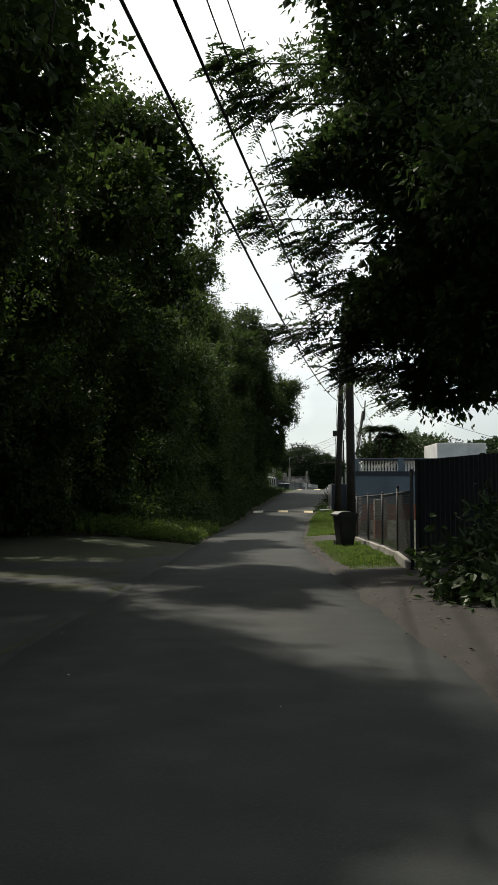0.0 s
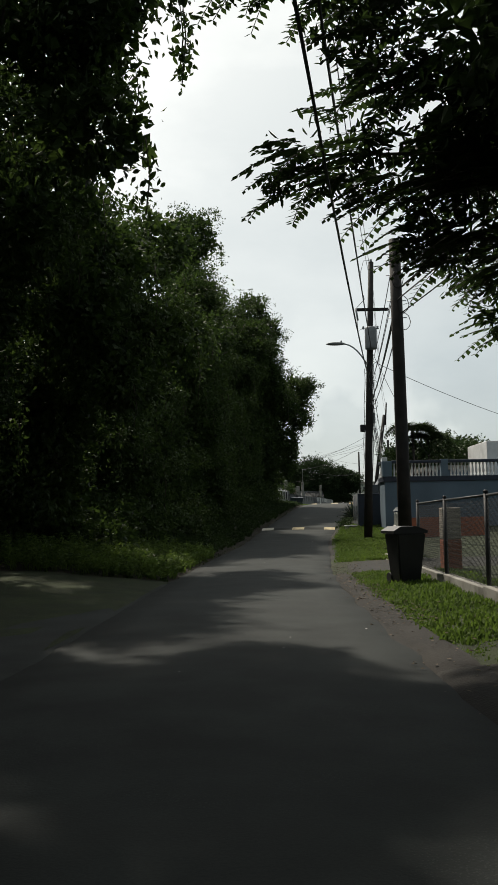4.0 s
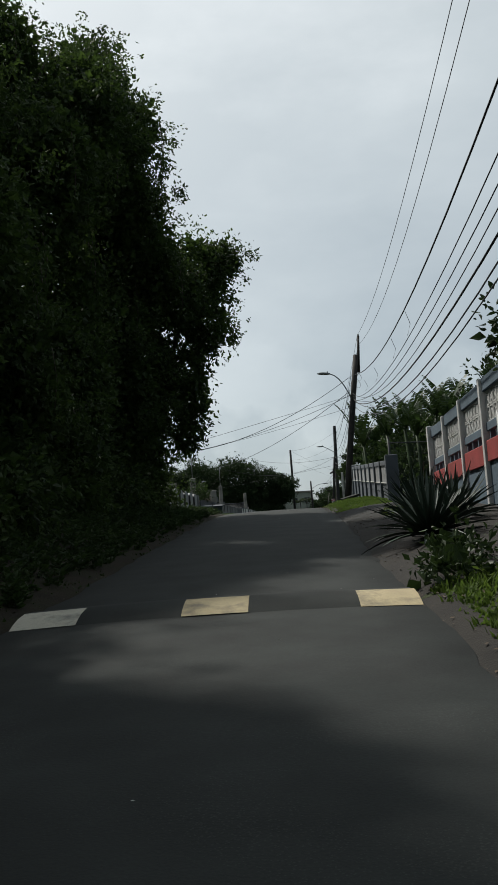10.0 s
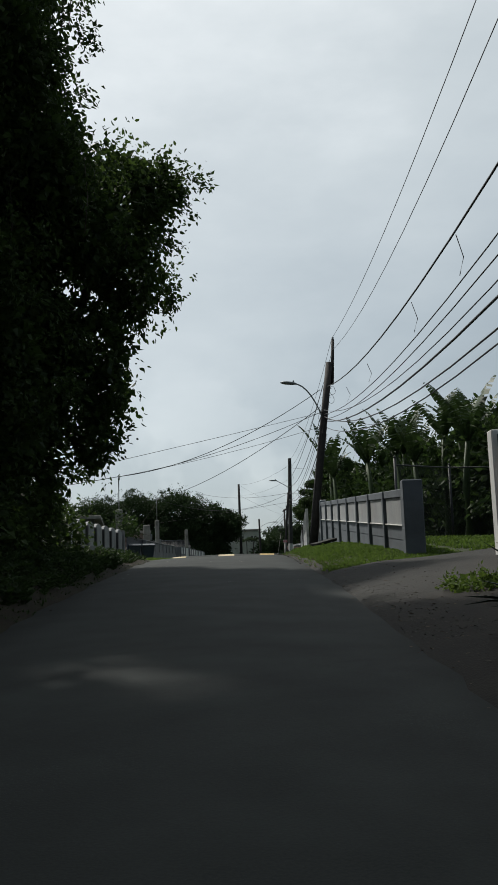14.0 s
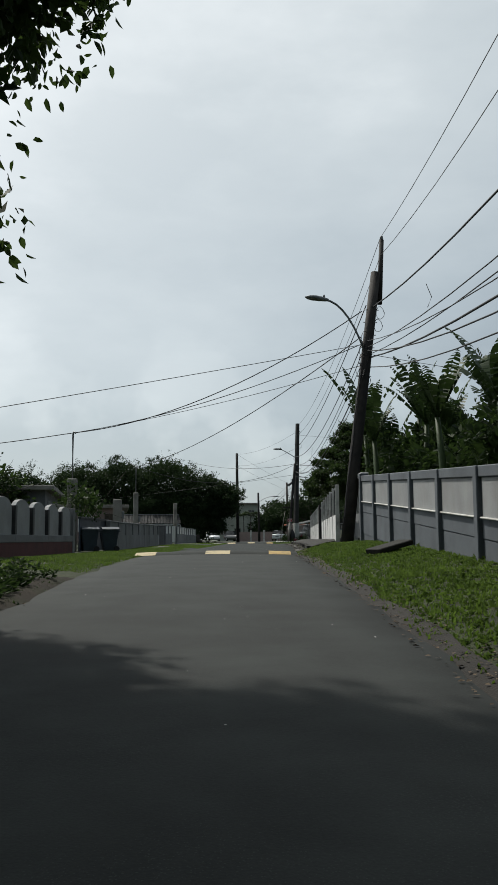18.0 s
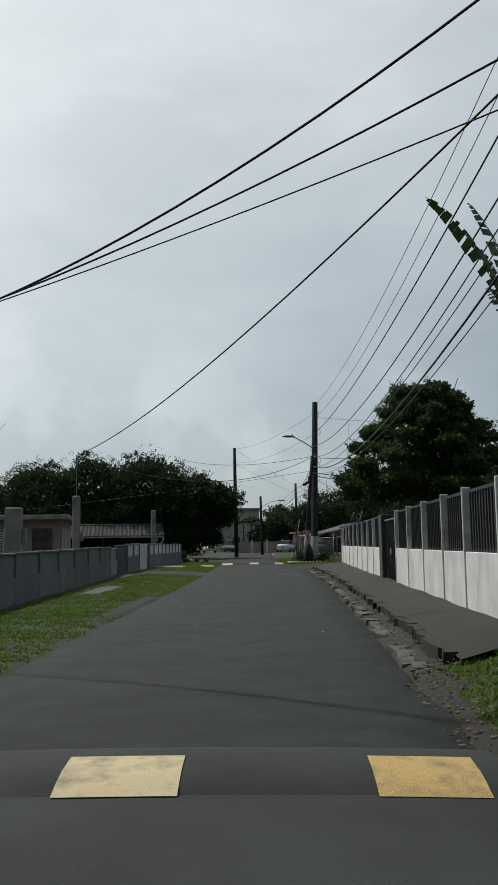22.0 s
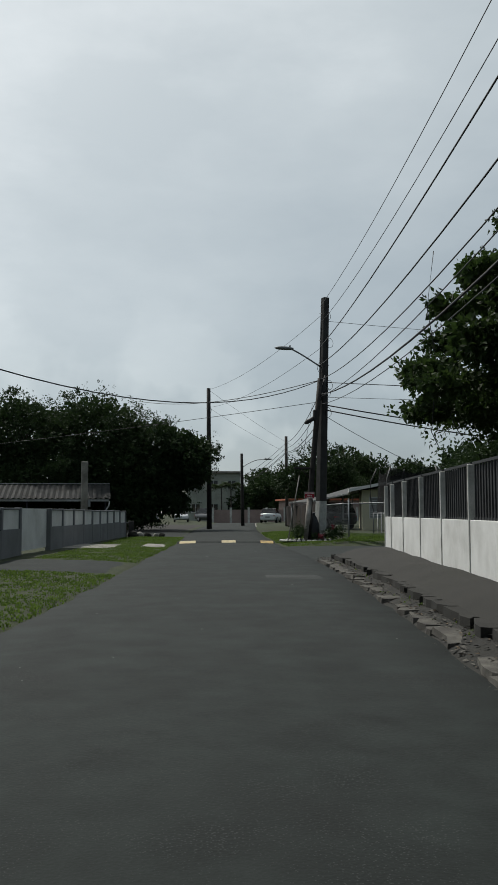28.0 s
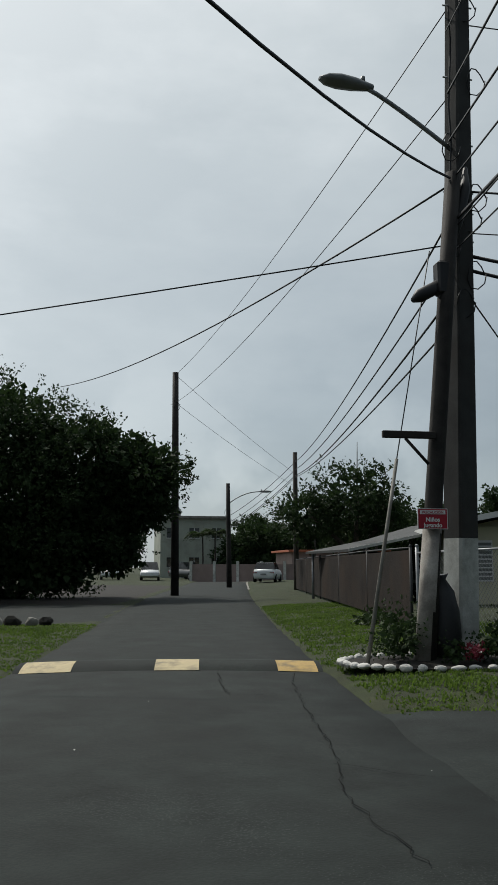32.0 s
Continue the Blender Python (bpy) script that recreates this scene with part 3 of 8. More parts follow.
def clump_points(blobs, per_area, sprig, shell=0.3, clumped=0.7):
    """Points in the outer shell of ellipsoid blobs, gathered in sprigs. blobs: x, y, z, rx, ry, rz."""
    pts, outs = [], []
    for x, y, z, rx, ry, rz in blobs:
        area = 4 * math.pi * ((rx * ry) ** 1.6 / 3 + (rx * rz) ** 1.6 / 3 + (ry * rz) ** 1.6 / 3) ** (1 / 1.6)
        n = max(6, int(area * per_area))
        d = rng.normal(0, 1, (n, 3))
        d /= np.linalg.norm(d, axis=1)[:, None]
        rad = 1 - shell * rng.random(n) ** 1.5
        # lumpy outline
        lump = 1 + 0.16 * np.sin(3.1 * d[:, 0] * 2 + x) * np.cos(2.7 * d[:, 2] * 2 + y) + 0.10 * np.sin(7.0 * d[:, 1] + 5 * d[:, 2] + z) + rng.normal(0, 0.03, n)
        c = np.array([x, y, z]) + d * (rad * lump)[:, None] * [rx, ry, rz]
        # draw the sprigs together into clumps with gaps between
        heads = c[rng.integers(0, n, max(3, int(area * 1.1)))]
        near = heads[rng.integers(0, len(heads), n)]
        pull = rng.random(n) < clumped
        c[pull] = near[pull] + rng.normal(0, min(0.22, 0.4 * min(rx, ry, rz)), (int(pull.sum()), 3))
        d = c - [x, y, z]
        d /= np.linalg.norm(d, axis=1)[:, None] + 1e-9
        k = max(1, int(sprig))
        o = d / np.array([rx, ry, rz])
        o /= np.linalg.norm(o, axis=1)[:, None]
        pts.append(np.repeat(c, k, 0) + rng.normal(0, min(0.11, 0.3 * min(rx, ry, rz)), (n * k, 3)))
        outs.append(np.repeat(o, k, 0))
    return np.concatenate(pts), np.concatenate(outs)


def crown(blobs, mat, parent, size=0.2, per_area=6, sprig=6, inner=1.0, droop=0.35, name="crown", label="", narrow=0.5):
    far = mat is LEAF_FAR or size < 0.13
    p, o = clump_points(blobs, per_area, sprig)
    v1, f1 = leaf_cloud(p, o, size, droop, narrow, 0.8, far)
    vs, fs = [v1], [f1]
    if inner:
        # shaded inner leaves that close the crown
        small = [(x, y, z, rx * 0.72, ry * 0.72, rz * 0.74) for x, y, z, rx, ry, rz in blobs]
        s = min(0.30, max(0.16, size * 1.4), 0.5 * min(min(b[3], b[4], b[5]) for b in blobs) + 0.03) if mat is not LEAF_FAR else min(0.5, size * 1.7)
        p, o = clump_points(small, 3.2 * inner / (s * s), 1, 0.45, 0.0)
        v2, f2 = leaf_cloud(p, o, s, 0.2, 0.9, 0.9, True)
        vs.append(v2)
        fs.append(f2 + len(v1))
    return np_mesh(name, np.concatenate(vs), np.concatenate(fs), mat, parent, label)


def outer_pads(blobs, count, seed, rad=0.5, flat=0.36, low=-0.1):
    """Small flattened leaf pads that sit on the upper outside of a crown."""
    r = random.Random(seed)
    pads = []
    while len(pads) < count:
        x, y, z, rx, ry, rz = r.choice(blobs)
        a, e = r.uniform(0, 6.283), math.asin(r.uniform(low, 1.0))
        p = (x + rx * 1.02 * math.cos(a) * math.cos(e), y + ry * 1.02 * math.sin(a) * math.cos(e), z + rz * 1.04 * math.sin(e))
        if all(((p[0] - b[0]) / b[3]) ** 2 + ((p[1] - b[1]) / b[4]) ** 2 + ((p[2] - b[2]) / b[5]) ** 2 > 0.9 for b in blobs):
            k = rad * r.uniform(0.6, 1.25)
            pads.append((p[0], p[1], p[2], k, k, k * flat))
        elif r.random() < 0.002:
            break
    return pads


def trunk_mesh(base, tops, r, parent, mat, name="trunk"):
    """A tapered, bent trunk from base that forks to the tops."""
    bm = bmesh.new()
    base = Vector(base)
    fork = base.lerp(sum((Vector(t) for t in tops), Vector()) / len(tops), 0.42)
    mid = base.lerp(fork, 0.5) + Vector((rng.normal(0, 0.12), rng.normal(0, 0.12), 0))
    tube(bm, [base - Vector((0, 0, 0.25)), base + Vector((0, 0, 0.25)), mid, fork], [r * 1.5, r * 1.1, r * 0.9, r * 0.75], 9)
    for t in tops:
        t = Vector(t)
        m = fork.lerp(t, 0.5) + Vector((rng.normal(0, 0.25), rng.normal(0, 0.25), 0.3))
        tube(bm, [fork, m, t], [r * 0.6, r * 0.38, r * 0.12], 7)
        for _ in range(3):
            q = m.lerp(t, rng.random()) + Vector(rng.normal(0, 1.0, 3))
            tube(bm, [m.lerp(t, 0.2), q], [r * 0.22, r * 0.06], 5)
    return part(name, bm, mat, parent)


def tree(name, label, base, blobs, mat, r=0.22, size=0.2, per_area=6, sprig=6, inner=1.0, droop=0.35, group="", limbs=4, narrow=0.5):
    t = thing(name, label, "tree", group, at=base)
    tops = [(b[0], b[1], b[2]) for b in sorted(blobs, key=lambda b: -b[3] * b[5])[:limbs]]
    trunk_mesh(base, tops, r, t, BARK)
    crown(blobs, mat, t, size, per_area, sprig, inner, droop, narrow=narrow)
    return t

# ---- the wooded left side ----
def draped_tree(y, top, edge, mid_edge, seed, label, extra=(), size=0.125, per_area=8, sprig=6, vines=1.0, low_edge=None):
    """A tree smothered in vines from crown to ground. top: height over the road; edge, mid_edge, low_edge: how near the road's middle the crown, the curtain and its foot come."""
    r = random.Random(seed)
    low_edge = -half_width(y) - 1.5 if low_edge is None else low_edge
    foot = on_land(y, min(edge, low_edge) - 2.0)
    z0 = level(y)
    blobs = []
    z = 1.0
    while z < top - 0.9:
        s = z / top
        e = low_edge + (mid_edge - low_edge) * min(1, s * 2.2) if s < 0.5 else mid_edge + (edge - mid_edge) * (s - 0.5) * 2
        rx, ry, rz = r.uniform(1.2, 2.1), r.uniform(1.5, 2.4), r.uniform(1.0, 1.7)
        if s > 0.75:
            rx, ry = rx * (1.25 - 0.35 * s), ry * (1.3 - 0.4 * s)
        rz = min(rz, top - z)
        p = beside(y + r.uniform(-1.3, 1.3), e - rx + r.uniform(-0.55, 0.25))
        blobs.append((p.x, p.y, z0 + z, rx, ry, rz))
        z += rz * r.uniform(0.75, 1.0)
    for dy, u, h, rx, ry, rz in extra:
        p = beside(y + dy, u)
        blobs.append((p.x, p.y, z0 + h, rx, ry, rz))
    t = tree("roadside_tree", label, foot, blobs, LEAF_VINE, 0.22, size, per_area, sprig, 1.25, 0.55, "roadside trees", 4)
    crown(outer_pads(blobs, 46, seed, 0.55, 0.5, -0.5), LEAF_VINE, t, 0.12, 11, 6, 0, 0.6, "outer_crown")
    # hanging vine strings
    bm = bmesh.new()
    ends = []
    for _ in range(10):
        b = r.choice(blobs[len(blobs) // 3:])
        a = r.uniform(-1.2, 1.2)
        q = Vector((b[0] + b[3] * math.cos(a) * 0.95, b[1] + b[4] * math.sin(a) * 0.95, b[2] - 0.2))
        ln = r.uniform(0.6, 1.6) * vines
        tube(bm, [q, q + Vector((0.06, 0.03, -ln * 0.5)), q + Vector((0.0, 0.0, -ln))], 0.012, 4)
        ends.extend([q + Vector((0.03, 0, -ln * k / 8)) for k in range(9)])
    part("hanging_vines", bm, BARK, t)
    pts = np.repeat(np.array([tuple(e) for e in ends]), 7, 0)
    pts = pts + rng.normal(0, 0.09, pts.shape)
    v, f = leaf_cloud(pts, np.tile([0, 0, -0.5], (len(pts), 1)).astype(float), 0.13, 0.4)
    np_mesh("vine_leaves", v, f, LEAF_VINE, t)
    return t


VINE = "tall dark green roadside tree draped in vines"
SHORT = "lower dark green roadside tree smothered in creepers"
# station, height, crown edge, curtain edge, foot edge
for k, (y, top, e, me, le) in enumerate((
        (-3, 12.5, -2.6, -5.0, -9.0), (2, 12.8, -2.0, -5.0, -9.0), (7, 13.0, -1.7, -5.0, -9.0), (12, 12.8, -2.2, -4.8, -9.0), (17, 11.4, -2.6, -4.6, -8.8), (22, 12.4, -1.8, -4.4, -8.4),
        (27.5, 10.6, -2.3, -4.2, -6.8), (33, 10.4, -1.75, -3.2, -5.2), (39, 9.8, -3.9, -3.6, None), (44.5, 10.2, -3.8, -3.4, None), (49.5, 12.6, -2.7, -3.0, None), (57.5, 14.6, -5.0, -3.7, None),
        (53.5, 11.4, -3.6, -3.3, None), (63, 12.0, -5.0, -3.6, None), (68.5, 14.6, -4.5, -3.3, None), (73.6, 13.6, -3.6, -3.0, None))):
    extra = ()
    if y == 7:
        extra = ((0.0, -2.6, 6.4, 1.2, 1.2, 1.0), (0.0, -3.6, 4.9, 1.2, 1.3, 0.9))
    if y == 12:
        extra = ((0.0, -2.95, 7.5, 1.1, 1.4, 1.1), (0.3, -3.0, 9.6, 1.3, 1.5, 1.2), (-0.4, -3.5, 5.8, 1.2, 1.3, 0.9), (0.6, -3.6, 11.4, 1.5, 1.6, 1.1))
    if y == 17:
        extra = ((0.4, -2.4, 7.9, 0.9, 1.3, 0.7), (0.2, -2.7, 6.9, 0.9, 1.2, 0.6))
    if y == 22:
        extra = ((0.8, -1.75, 9.7, 1.0, 1.0, 0.6), (0.6, -2.6, 8.6, 1.1, 1.2, 0.7), (0.8, -2.2, 7.2, 0.9, 1.2, 0.8), (0.4, -3.4, 11.2, 1.4, 1.5, 1.0), (0.7, -2.35, 10.8, 1.1, 1.2, 0.8), (0.2, -2.1, 8.6, 0.9, 1.2, 0.7))
    if y == 33:
        extra = ((-1.0, -2.6, 6.0, 1.2, 1.4, 0.9), (-3.0, -3.0, 4.5, 0.9, 1.0, 0.8), (0.0, -2.75, 8.7, 1.1, 1.3, 0.9), (-2.4, -3.7, 7.5, 1.5, 1.7, 1.2), (-3.6, -4.0, 6.0, 1.4, 1.5, 1.1), (1.6, -2.5, 6.6, 1.1, 1.3, 1.0))
    if y == 57.5:
        extra = ((0.2, -6.1, 16.3, 1.9, 1.9, 1.7), (0.0, -6.8, 14.6, 1.8, 1.8, 1.4), (1.2, -5.5, 12.6, 1.5, 1.7, 1.3), (0.8, -6.0, 11.2, 1.8, 1.8, 1.5))
    if y == 49.5:
        extra = ((0.0, -3.8, 9.2, 1.5, 1.9, 1.2), (-2.0, -4.0, 7.8, 1.4, 1.9, 1.1), (1.2, -4.2, 10.6, 1.5, 1.8, 1.1))
    if y == 44.5:
        extra = ((0.0, -4.0, 8.4, 1.4, 1.9, 1.1), (1.6, -4.2, 7.0, 1.4, 1.8, 1.1))
    if y == 68.5:
        extra = ((0.0, -4.2, 11.0, 1.5, 1.9, 1.2), (-1.6, -4.6, 9.4, 1.5, 1.9, 1.1), (1.5, -4.4, 12.6, 1.5, 1.8, 1.1))
    if y == 73.6:
        extra = ((-1.2, -3.7, 9.8, 1.4, 1.8, 1.1), (-1.5, -4.0, 11.6, 1.5, 1.8, 1.1), (-0.2, -3.3, 8.2, 1.2, 1.6, 1.0), (0.0, -5.0, 14.6, 1.7, 1.9, 1.5), (1.0, -4.0, 13.4, 1.4, 1.6, 1.2), (0.3, -5.6, 12.6, 1.8, 1.8, 1.6), (1.2, -4.3, 11.4, 1.2, 1.5, 1.3))
    draped_tree(y, top, e, me, 100 + k, VINE if top > 12 else SHORT, extra, per_area=6.6 if y < 60 else 5.6, low_edge=le)
draped_tree(77.3, 10.6, -2.1, -2.9, 140, "vine-hung tree whose crown leans over the street",
            ((0, -2.1, 8.8, 1.4, 1.7, 1.6), (0.2, -2.0, 6.9, 1.1, 1.5, 1.1), (-0.3, -2.65, 5.2, 0.9, 1.2, 1.1), (0.2, -1.3, 9.3, 0.7, 0.9, 0.8), (0.5, -2.7, 4.2, 0.8, 1.0, 0.9), (0.3, -2.9, 3.0, 0.6, 0.8, 0.8), (-2.8, -3.6, 8.8, 1.3, 1.3, 1.6), (-1.8, -3.0, 7.6, 1.3, 1.3, 1.5)), vines=0.4, size=0.13, per_area=7.5)

# taller trees deeper in the wood close it behind
for k in range(11):
    y = -4 + 8.0 * k
    b = on_land(y, -9.5 - (k % 2) * 1.5)
    h = (9.5, 10, 9, 9.5, 9, 9.5, 10.5, 11.5, 10.5, 11.5, 8.0)[k]
    tree("wood_tree", "dense dark tree inside the wood", b, [(b.x, b.y, b.z + h * 0.72, 2.8, 4.4, h * 0.27), (b.x + 0.5, b.y + 1, b.z + h * 0.42, 3.0, 4.6, h * 0.26), (b.x + 0.3, b.y, b.z + 1.4, 2.8, 4.6, 1.8)],
         LEAF_FAR, 0.25, 0.36, 2.2, 5, 0.9, 0.3, "trees of the wood", 3)

# the dark tree that hangs over the start of the street from the right
b = on_land(17, 5.6)
overhang = tree("overhanging_tree", "large dark broad-leaved tree overhanging the street", b,
     [(3.3, 14.4, 7.2, 1.6, 1.8, 1.4), (3.1, 17.6, 9.0, 1.4, 1.6, 1.3), (3.6, 12.4, 6.0, 1.4, 1.6, 1.1), (6.5, 17.5, 8.8, 3.6, 4.2, 3.6), (4.1, 15.8, 7.4, 2.2, 2.6, 1.9), (3.2, 16.8, 5.2, 1.6, 1.9, 0.9), (4.4, 19.0, 3.9, 1.5, 1.6, 0.9), (2.9, 19.2, 5.2, 1.0, 1.3, 0.6), (4.6, 15.0, 4.4, 1.7, 2.0, 1.3),
      (5.3, 13.0, 3.7, 1.5, 1.8, 1.1), (1.9, 15.2, 7.4, 1.0, 1.4, 0.7), (1.1, 15.0, 6.9, 0.5, 0.8, 0.3), (2.7, 15.6, 9.6, 1.8, 2.4, 1.4), (1.5, 14.6, 10.8, 1.3, 1.9, 0.8), (6.8, 9.5, 8.0, 3.4, 3.2, 3.6), (6.6, 4.5, 8.5, 3.4, 3.2, 3.6), (5.6, 10.5, 4.6, 1.8, 2.4, 1.6), (4.7, 19.3, 7.2, 1.9, 2.0, 1.9), (4.4, 19.0, 9.8, 1.9, 2.0, 1.5), (5.0, 20.0, 5.2, 1.6, 1.6, 0.9), (3.4, 19.0, 8.4, 1.2, 1.4, 1.1), (3.6, 19.2, 6.3, 1.1, 1.3, 0.8)],
     LEAF_DARK, 0.3, 0.125, 7.2, 7, 1.3, 0.7, "", 6, narrow=0.36)

SHELVES = [(0.9, 19.2, 5.0, 0.65, 0.8, 0.2), (0.3, 19.0, 7.4, 0.6, 0.8, 0.2), (1.3, 19.1, 6.9, 0.7, 0.9, 0.25), (1.8, 19.3, 6.0, 0.7, 0.9, 0.25), (1.9, 19.2, 4.6, 0.7, 0.9, 0.2), (2.3, 19.4, 4.1, 0.6, 0.8, 0.18),
           (3.3, 20.5, 4.2, 0.7, 0.9, 0.2), (3.9, 21.5, 3.7, 0.6, 0.8, 0.18), (0.1, 18.5, 9.8, 0.8, 1.0, 0.3), (-0.3, 18.3, 10.6, 0.6, 0.9, 0.25), (1.2, 18.8, 8.3, 0.9, 1.0, 0.35), (2.3, 19.2, 7.6, 1.1, 1.2, 0.5), (2.7, 19.4, 5.4, 1.0, 1.2, 0.4),
           (2.4, 19.0, 9.2, 1.2, 1.3, 0.6), (3.2, 19.6, 4.9, 0.9, 1.1, 0.35), (1.3, 18.6, 10.4, 1.0, 1.2, 0.5)]
crown(SHELVES, LEAF_DARK, overhang, 0.13, 9, 6, 0, 0.35, "outer_crown", narrow=0.3)
for x, y, z, rx, ry, rz in SHELVES:
    bm = bmesh.new()
    tube(bm, [(5.2, 17.4, z - 0.5), ((x + 5.2) / 2, y + 0.2, z + 0.05), (x - rx * 0.6, y, z - 0.02)], [0.05, 0.03, 0.008], 5)
    part("bough", bm, BARK, overhang)


def branch_sprays():
    """Flat drooping twigs with paired leaflets that fan out from each bough."""
    t = thing("leaf_sprays", "drooping twigs with paired leaflets over the street", "foliage", kind="stuff", at=(2, 19, 6))
    r = random.Random(5)
    verts, faces = [], []
    bm = bmesh.new()
    for x, y, z, rx, ry, rz in SHELVES:
        for k in range(int(20 + 26 * rx)):
            s = Vector((x + rx * r.uniform(-0.5, 1.1), y + ry * r.uniform(-0.8, 0.8), z + rz * r.uniform(-1, 1)))
            a = r.uniform(1.7, 4.6)
            d = Vector((math.cos(a), math.sin(a), r.uniform(-0.3, 0.1))).normalized()
            n, ln = 10, r.uniform(0.45, 0.85)
            pts = [s + d * ln * i / n - Vector((0, 0, 0.2 * (i / n) ** 2)) for i in range(n + 1)]
            tube(bm, pts[::2], 0.006, 3)
            side = d.cross(Vector((0, 0, 1))).normalized()
            for i in range(1, n + 1):
                for sg2 in (-1, 1):
                    l = r.uniform(0.12, 0.19) * (1.15 - 0.5 * i / n)
                    w = l * 0.27
                    dd = (side * sg2 + d * 0.45 + Vector((0, 0, -0.3 + r.uniform(-0.15, 0.15)))).normalized()
                    o = dd.cross(Vector((r.uniform(-0.2, 0.2), r.uniform(-0.2, 0.2), 1))).normalized() * w
                    b0 = pts[i]
                    q = len(verts)
                    verts.extend([b0, b0 + dd * l * 0.45 + o, b0 + dd * l, b0 + dd * l * 0.45 - o])
                    faces.extend([(q, q + 1, q + 2), (q, q + 2, q + 3)])
    part("twigs", bm, BARK, t)
    np_mesh("leaflets", verts, faces, LEAF_DARK, t)


branch_sprays()


# the round dark tree beyond the fences on the left
def big_left():
    x, y = 10.0, 167.0
    b = Vector((x, y, land_at(x, y)))
    z = b.z
    blobs = [(x, y, z + 6.6, 4.0, 4.0, 3.0), (x - 5, y + 2, z + 6.6, 4.2, 4, 3.0), (x + 4.2, y - 0.5, z + 5.4, 3.2, 3.4, 2.7), (x + 5.8, y - 1.0, z + 4.6, 2.2, 2.6, 1.8), (x + 1, y - 1, z + 3.9, 5.0, 3.5, 2.2), (x - 1, y - 2, z + 2.0, 3.8, 2.5, 1.6),
          (x + 1.5, y - 2.5, z + 1.4, 2.8, 2.0, 1.7), (x + 3.3, y - 2, z + 1.7, 1.9, 1.8, 1.8), (x + 4.7, y - 1.5, z + 2.8, 1.4, 1.5, 1.3), (x + 6.7, y - 1, z + 5.2, 1.7, 2.2, 1.4), (x + 6.4, y - 1, z + 3.7, 1.6, 2, 1.1), (x + 5.4, y - 1.5, z + 1.9, 1.3, 1.6, 1.0), (x - 5, y - 3, z + 1.4, 4.6, 2.4, 1.7), (x - 11, y - 3, z + 1.4, 4.6, 2.4, 1.7), (x - 16, y - 2, z + 1.6, 4.6, 2.4, 1.9), (x - 10, y + 3, z + 6.0, 4.2, 4, 3.0), (x - 4, y, z + 3.0, 5, 3.5, 2.6), (x - 10, y, z + 3.0, 5, 3.5, 2.8), (x - 16, y + 3, z + 5, 4.5, 4, 3.4)]
    t = tree("broad_tree", "broad dark round-crowned tree behind garden walls", b, blobs, LEAF_FAR, 0.45, 0.15, 6.5, 6, 1.5, 0.2, "", 6)
    crown(outer_pads(blobs, 420, 8, 0.62, 0.34, -0.35), LEAF_FAR, t, 0.15, 13, 6, 0, 0.0, "outer_crown")


big_left()


def plain_tree(label, x, y, blobs, mat=None, size=0.2, per_area=7, sprig=6, r=0.16, name="garden_tree", inner=0.6):
    z = land_at(x, y)
    tree(name, label, (x, y, z), [(x + a, y + c, z + h, rx, ry, rz) for a, c, h, rx, ry, rz in blobs], mat or LEAF_DARK, r, size, per_area, sprig, inner, 0.1, "garden trees", 4)


def tiered_pads(count, seed):
    """Flat leaf pads round a crown that narrows upwards: offsets, heights and radii."""
    r = random.Random(seed)
    pads = []
    for k in range(count):
        h = 2.75 + 4.0 * (k + 0.5) / count
        reach = float(np.interp(h, [2.7, 3.3, 4.3, 5.3, 6.7], [3.8, 3.5, 2.9, 2.1, 0.8])) * r.uniform(0.72, 1.0)
        a = k * 2.4 + r.uniform(-0.3, 0.3)
        pads.append((reach * math.cos(a), reach * 1.1 * math.sin(a), h, 0.62, 0.66, 0.2))
    return pads


plain_tree("dense dark tree with tiers of leaf rosettes behind the wall", 18.9, 119.5,
           [(0, 0, 4.2, 1.6, 1.8, 1.3), (0.2, 0, 5.6, 1.0, 1.1, 0.7), (-1.3, -0.5, 3.3, 1.3, 1.6, 0.45), (1.4, 2, 3.5, 1.7, 1.9, 1.0), (-0.6, 2.6, 3.1, 1.5, 1.6, 0.6)] + tiered_pads(66, 3),
           None, 0.10, 18, 6, 0.2, inner=1.2)
plain_tree("dark leafy tree at the back of the yard", 21.6, 125.5, [(0, 0, 2.6, 1.8, 2.0, 1.1), (-0.8, 1.0, 2.1, 1.5, 1.6, 0.8), (0.6, -1.2, 3.0, 1.5, 1.5, 0.8)], LEAF_FAR, 0.12, 14, 6, 0.16, inner=1.0)
plain_tree("dark tree with flat leaf tiers behind the barred wall", 20.6, 111.5, [(0.5, 0, 4.4, 1.2, 1.4, 0.8)] + [(a * 0.6 + 0.4, c * 0.6, h, rx, ry, rz) for a, c, h, rx, ry, rz in tiered_pads(34, 9)], None, 0.10, 16, 6, 0.14, inner=1.0)
plain_tree("leafy garden tree beside banana plants", 12.3, 68.5, [(0, 0, 3.6, 1.6, 1.9, 1.0), (-0.8, 1.5, 3.2, 1.2, 1.5, 0.8), (1.5, 0, 3.4, 1.7, 1.8, 1.0)], LEAF_BANANA, 0.16, 7, 6, 0.1)
plain_tree("bright shrubby tree behind the terrace house", 9.2, 60.6, [(0, 0, 3.4, 1.6, 1.0, 0.8), (1.8, 0.3, 3.6, 1.6, 1.0, 0.9), (-1.0, 0, 3.0, 1.0, 0.9, 0.7)], LEAF_BANANA, 0.16, 7, 6, 0.1)
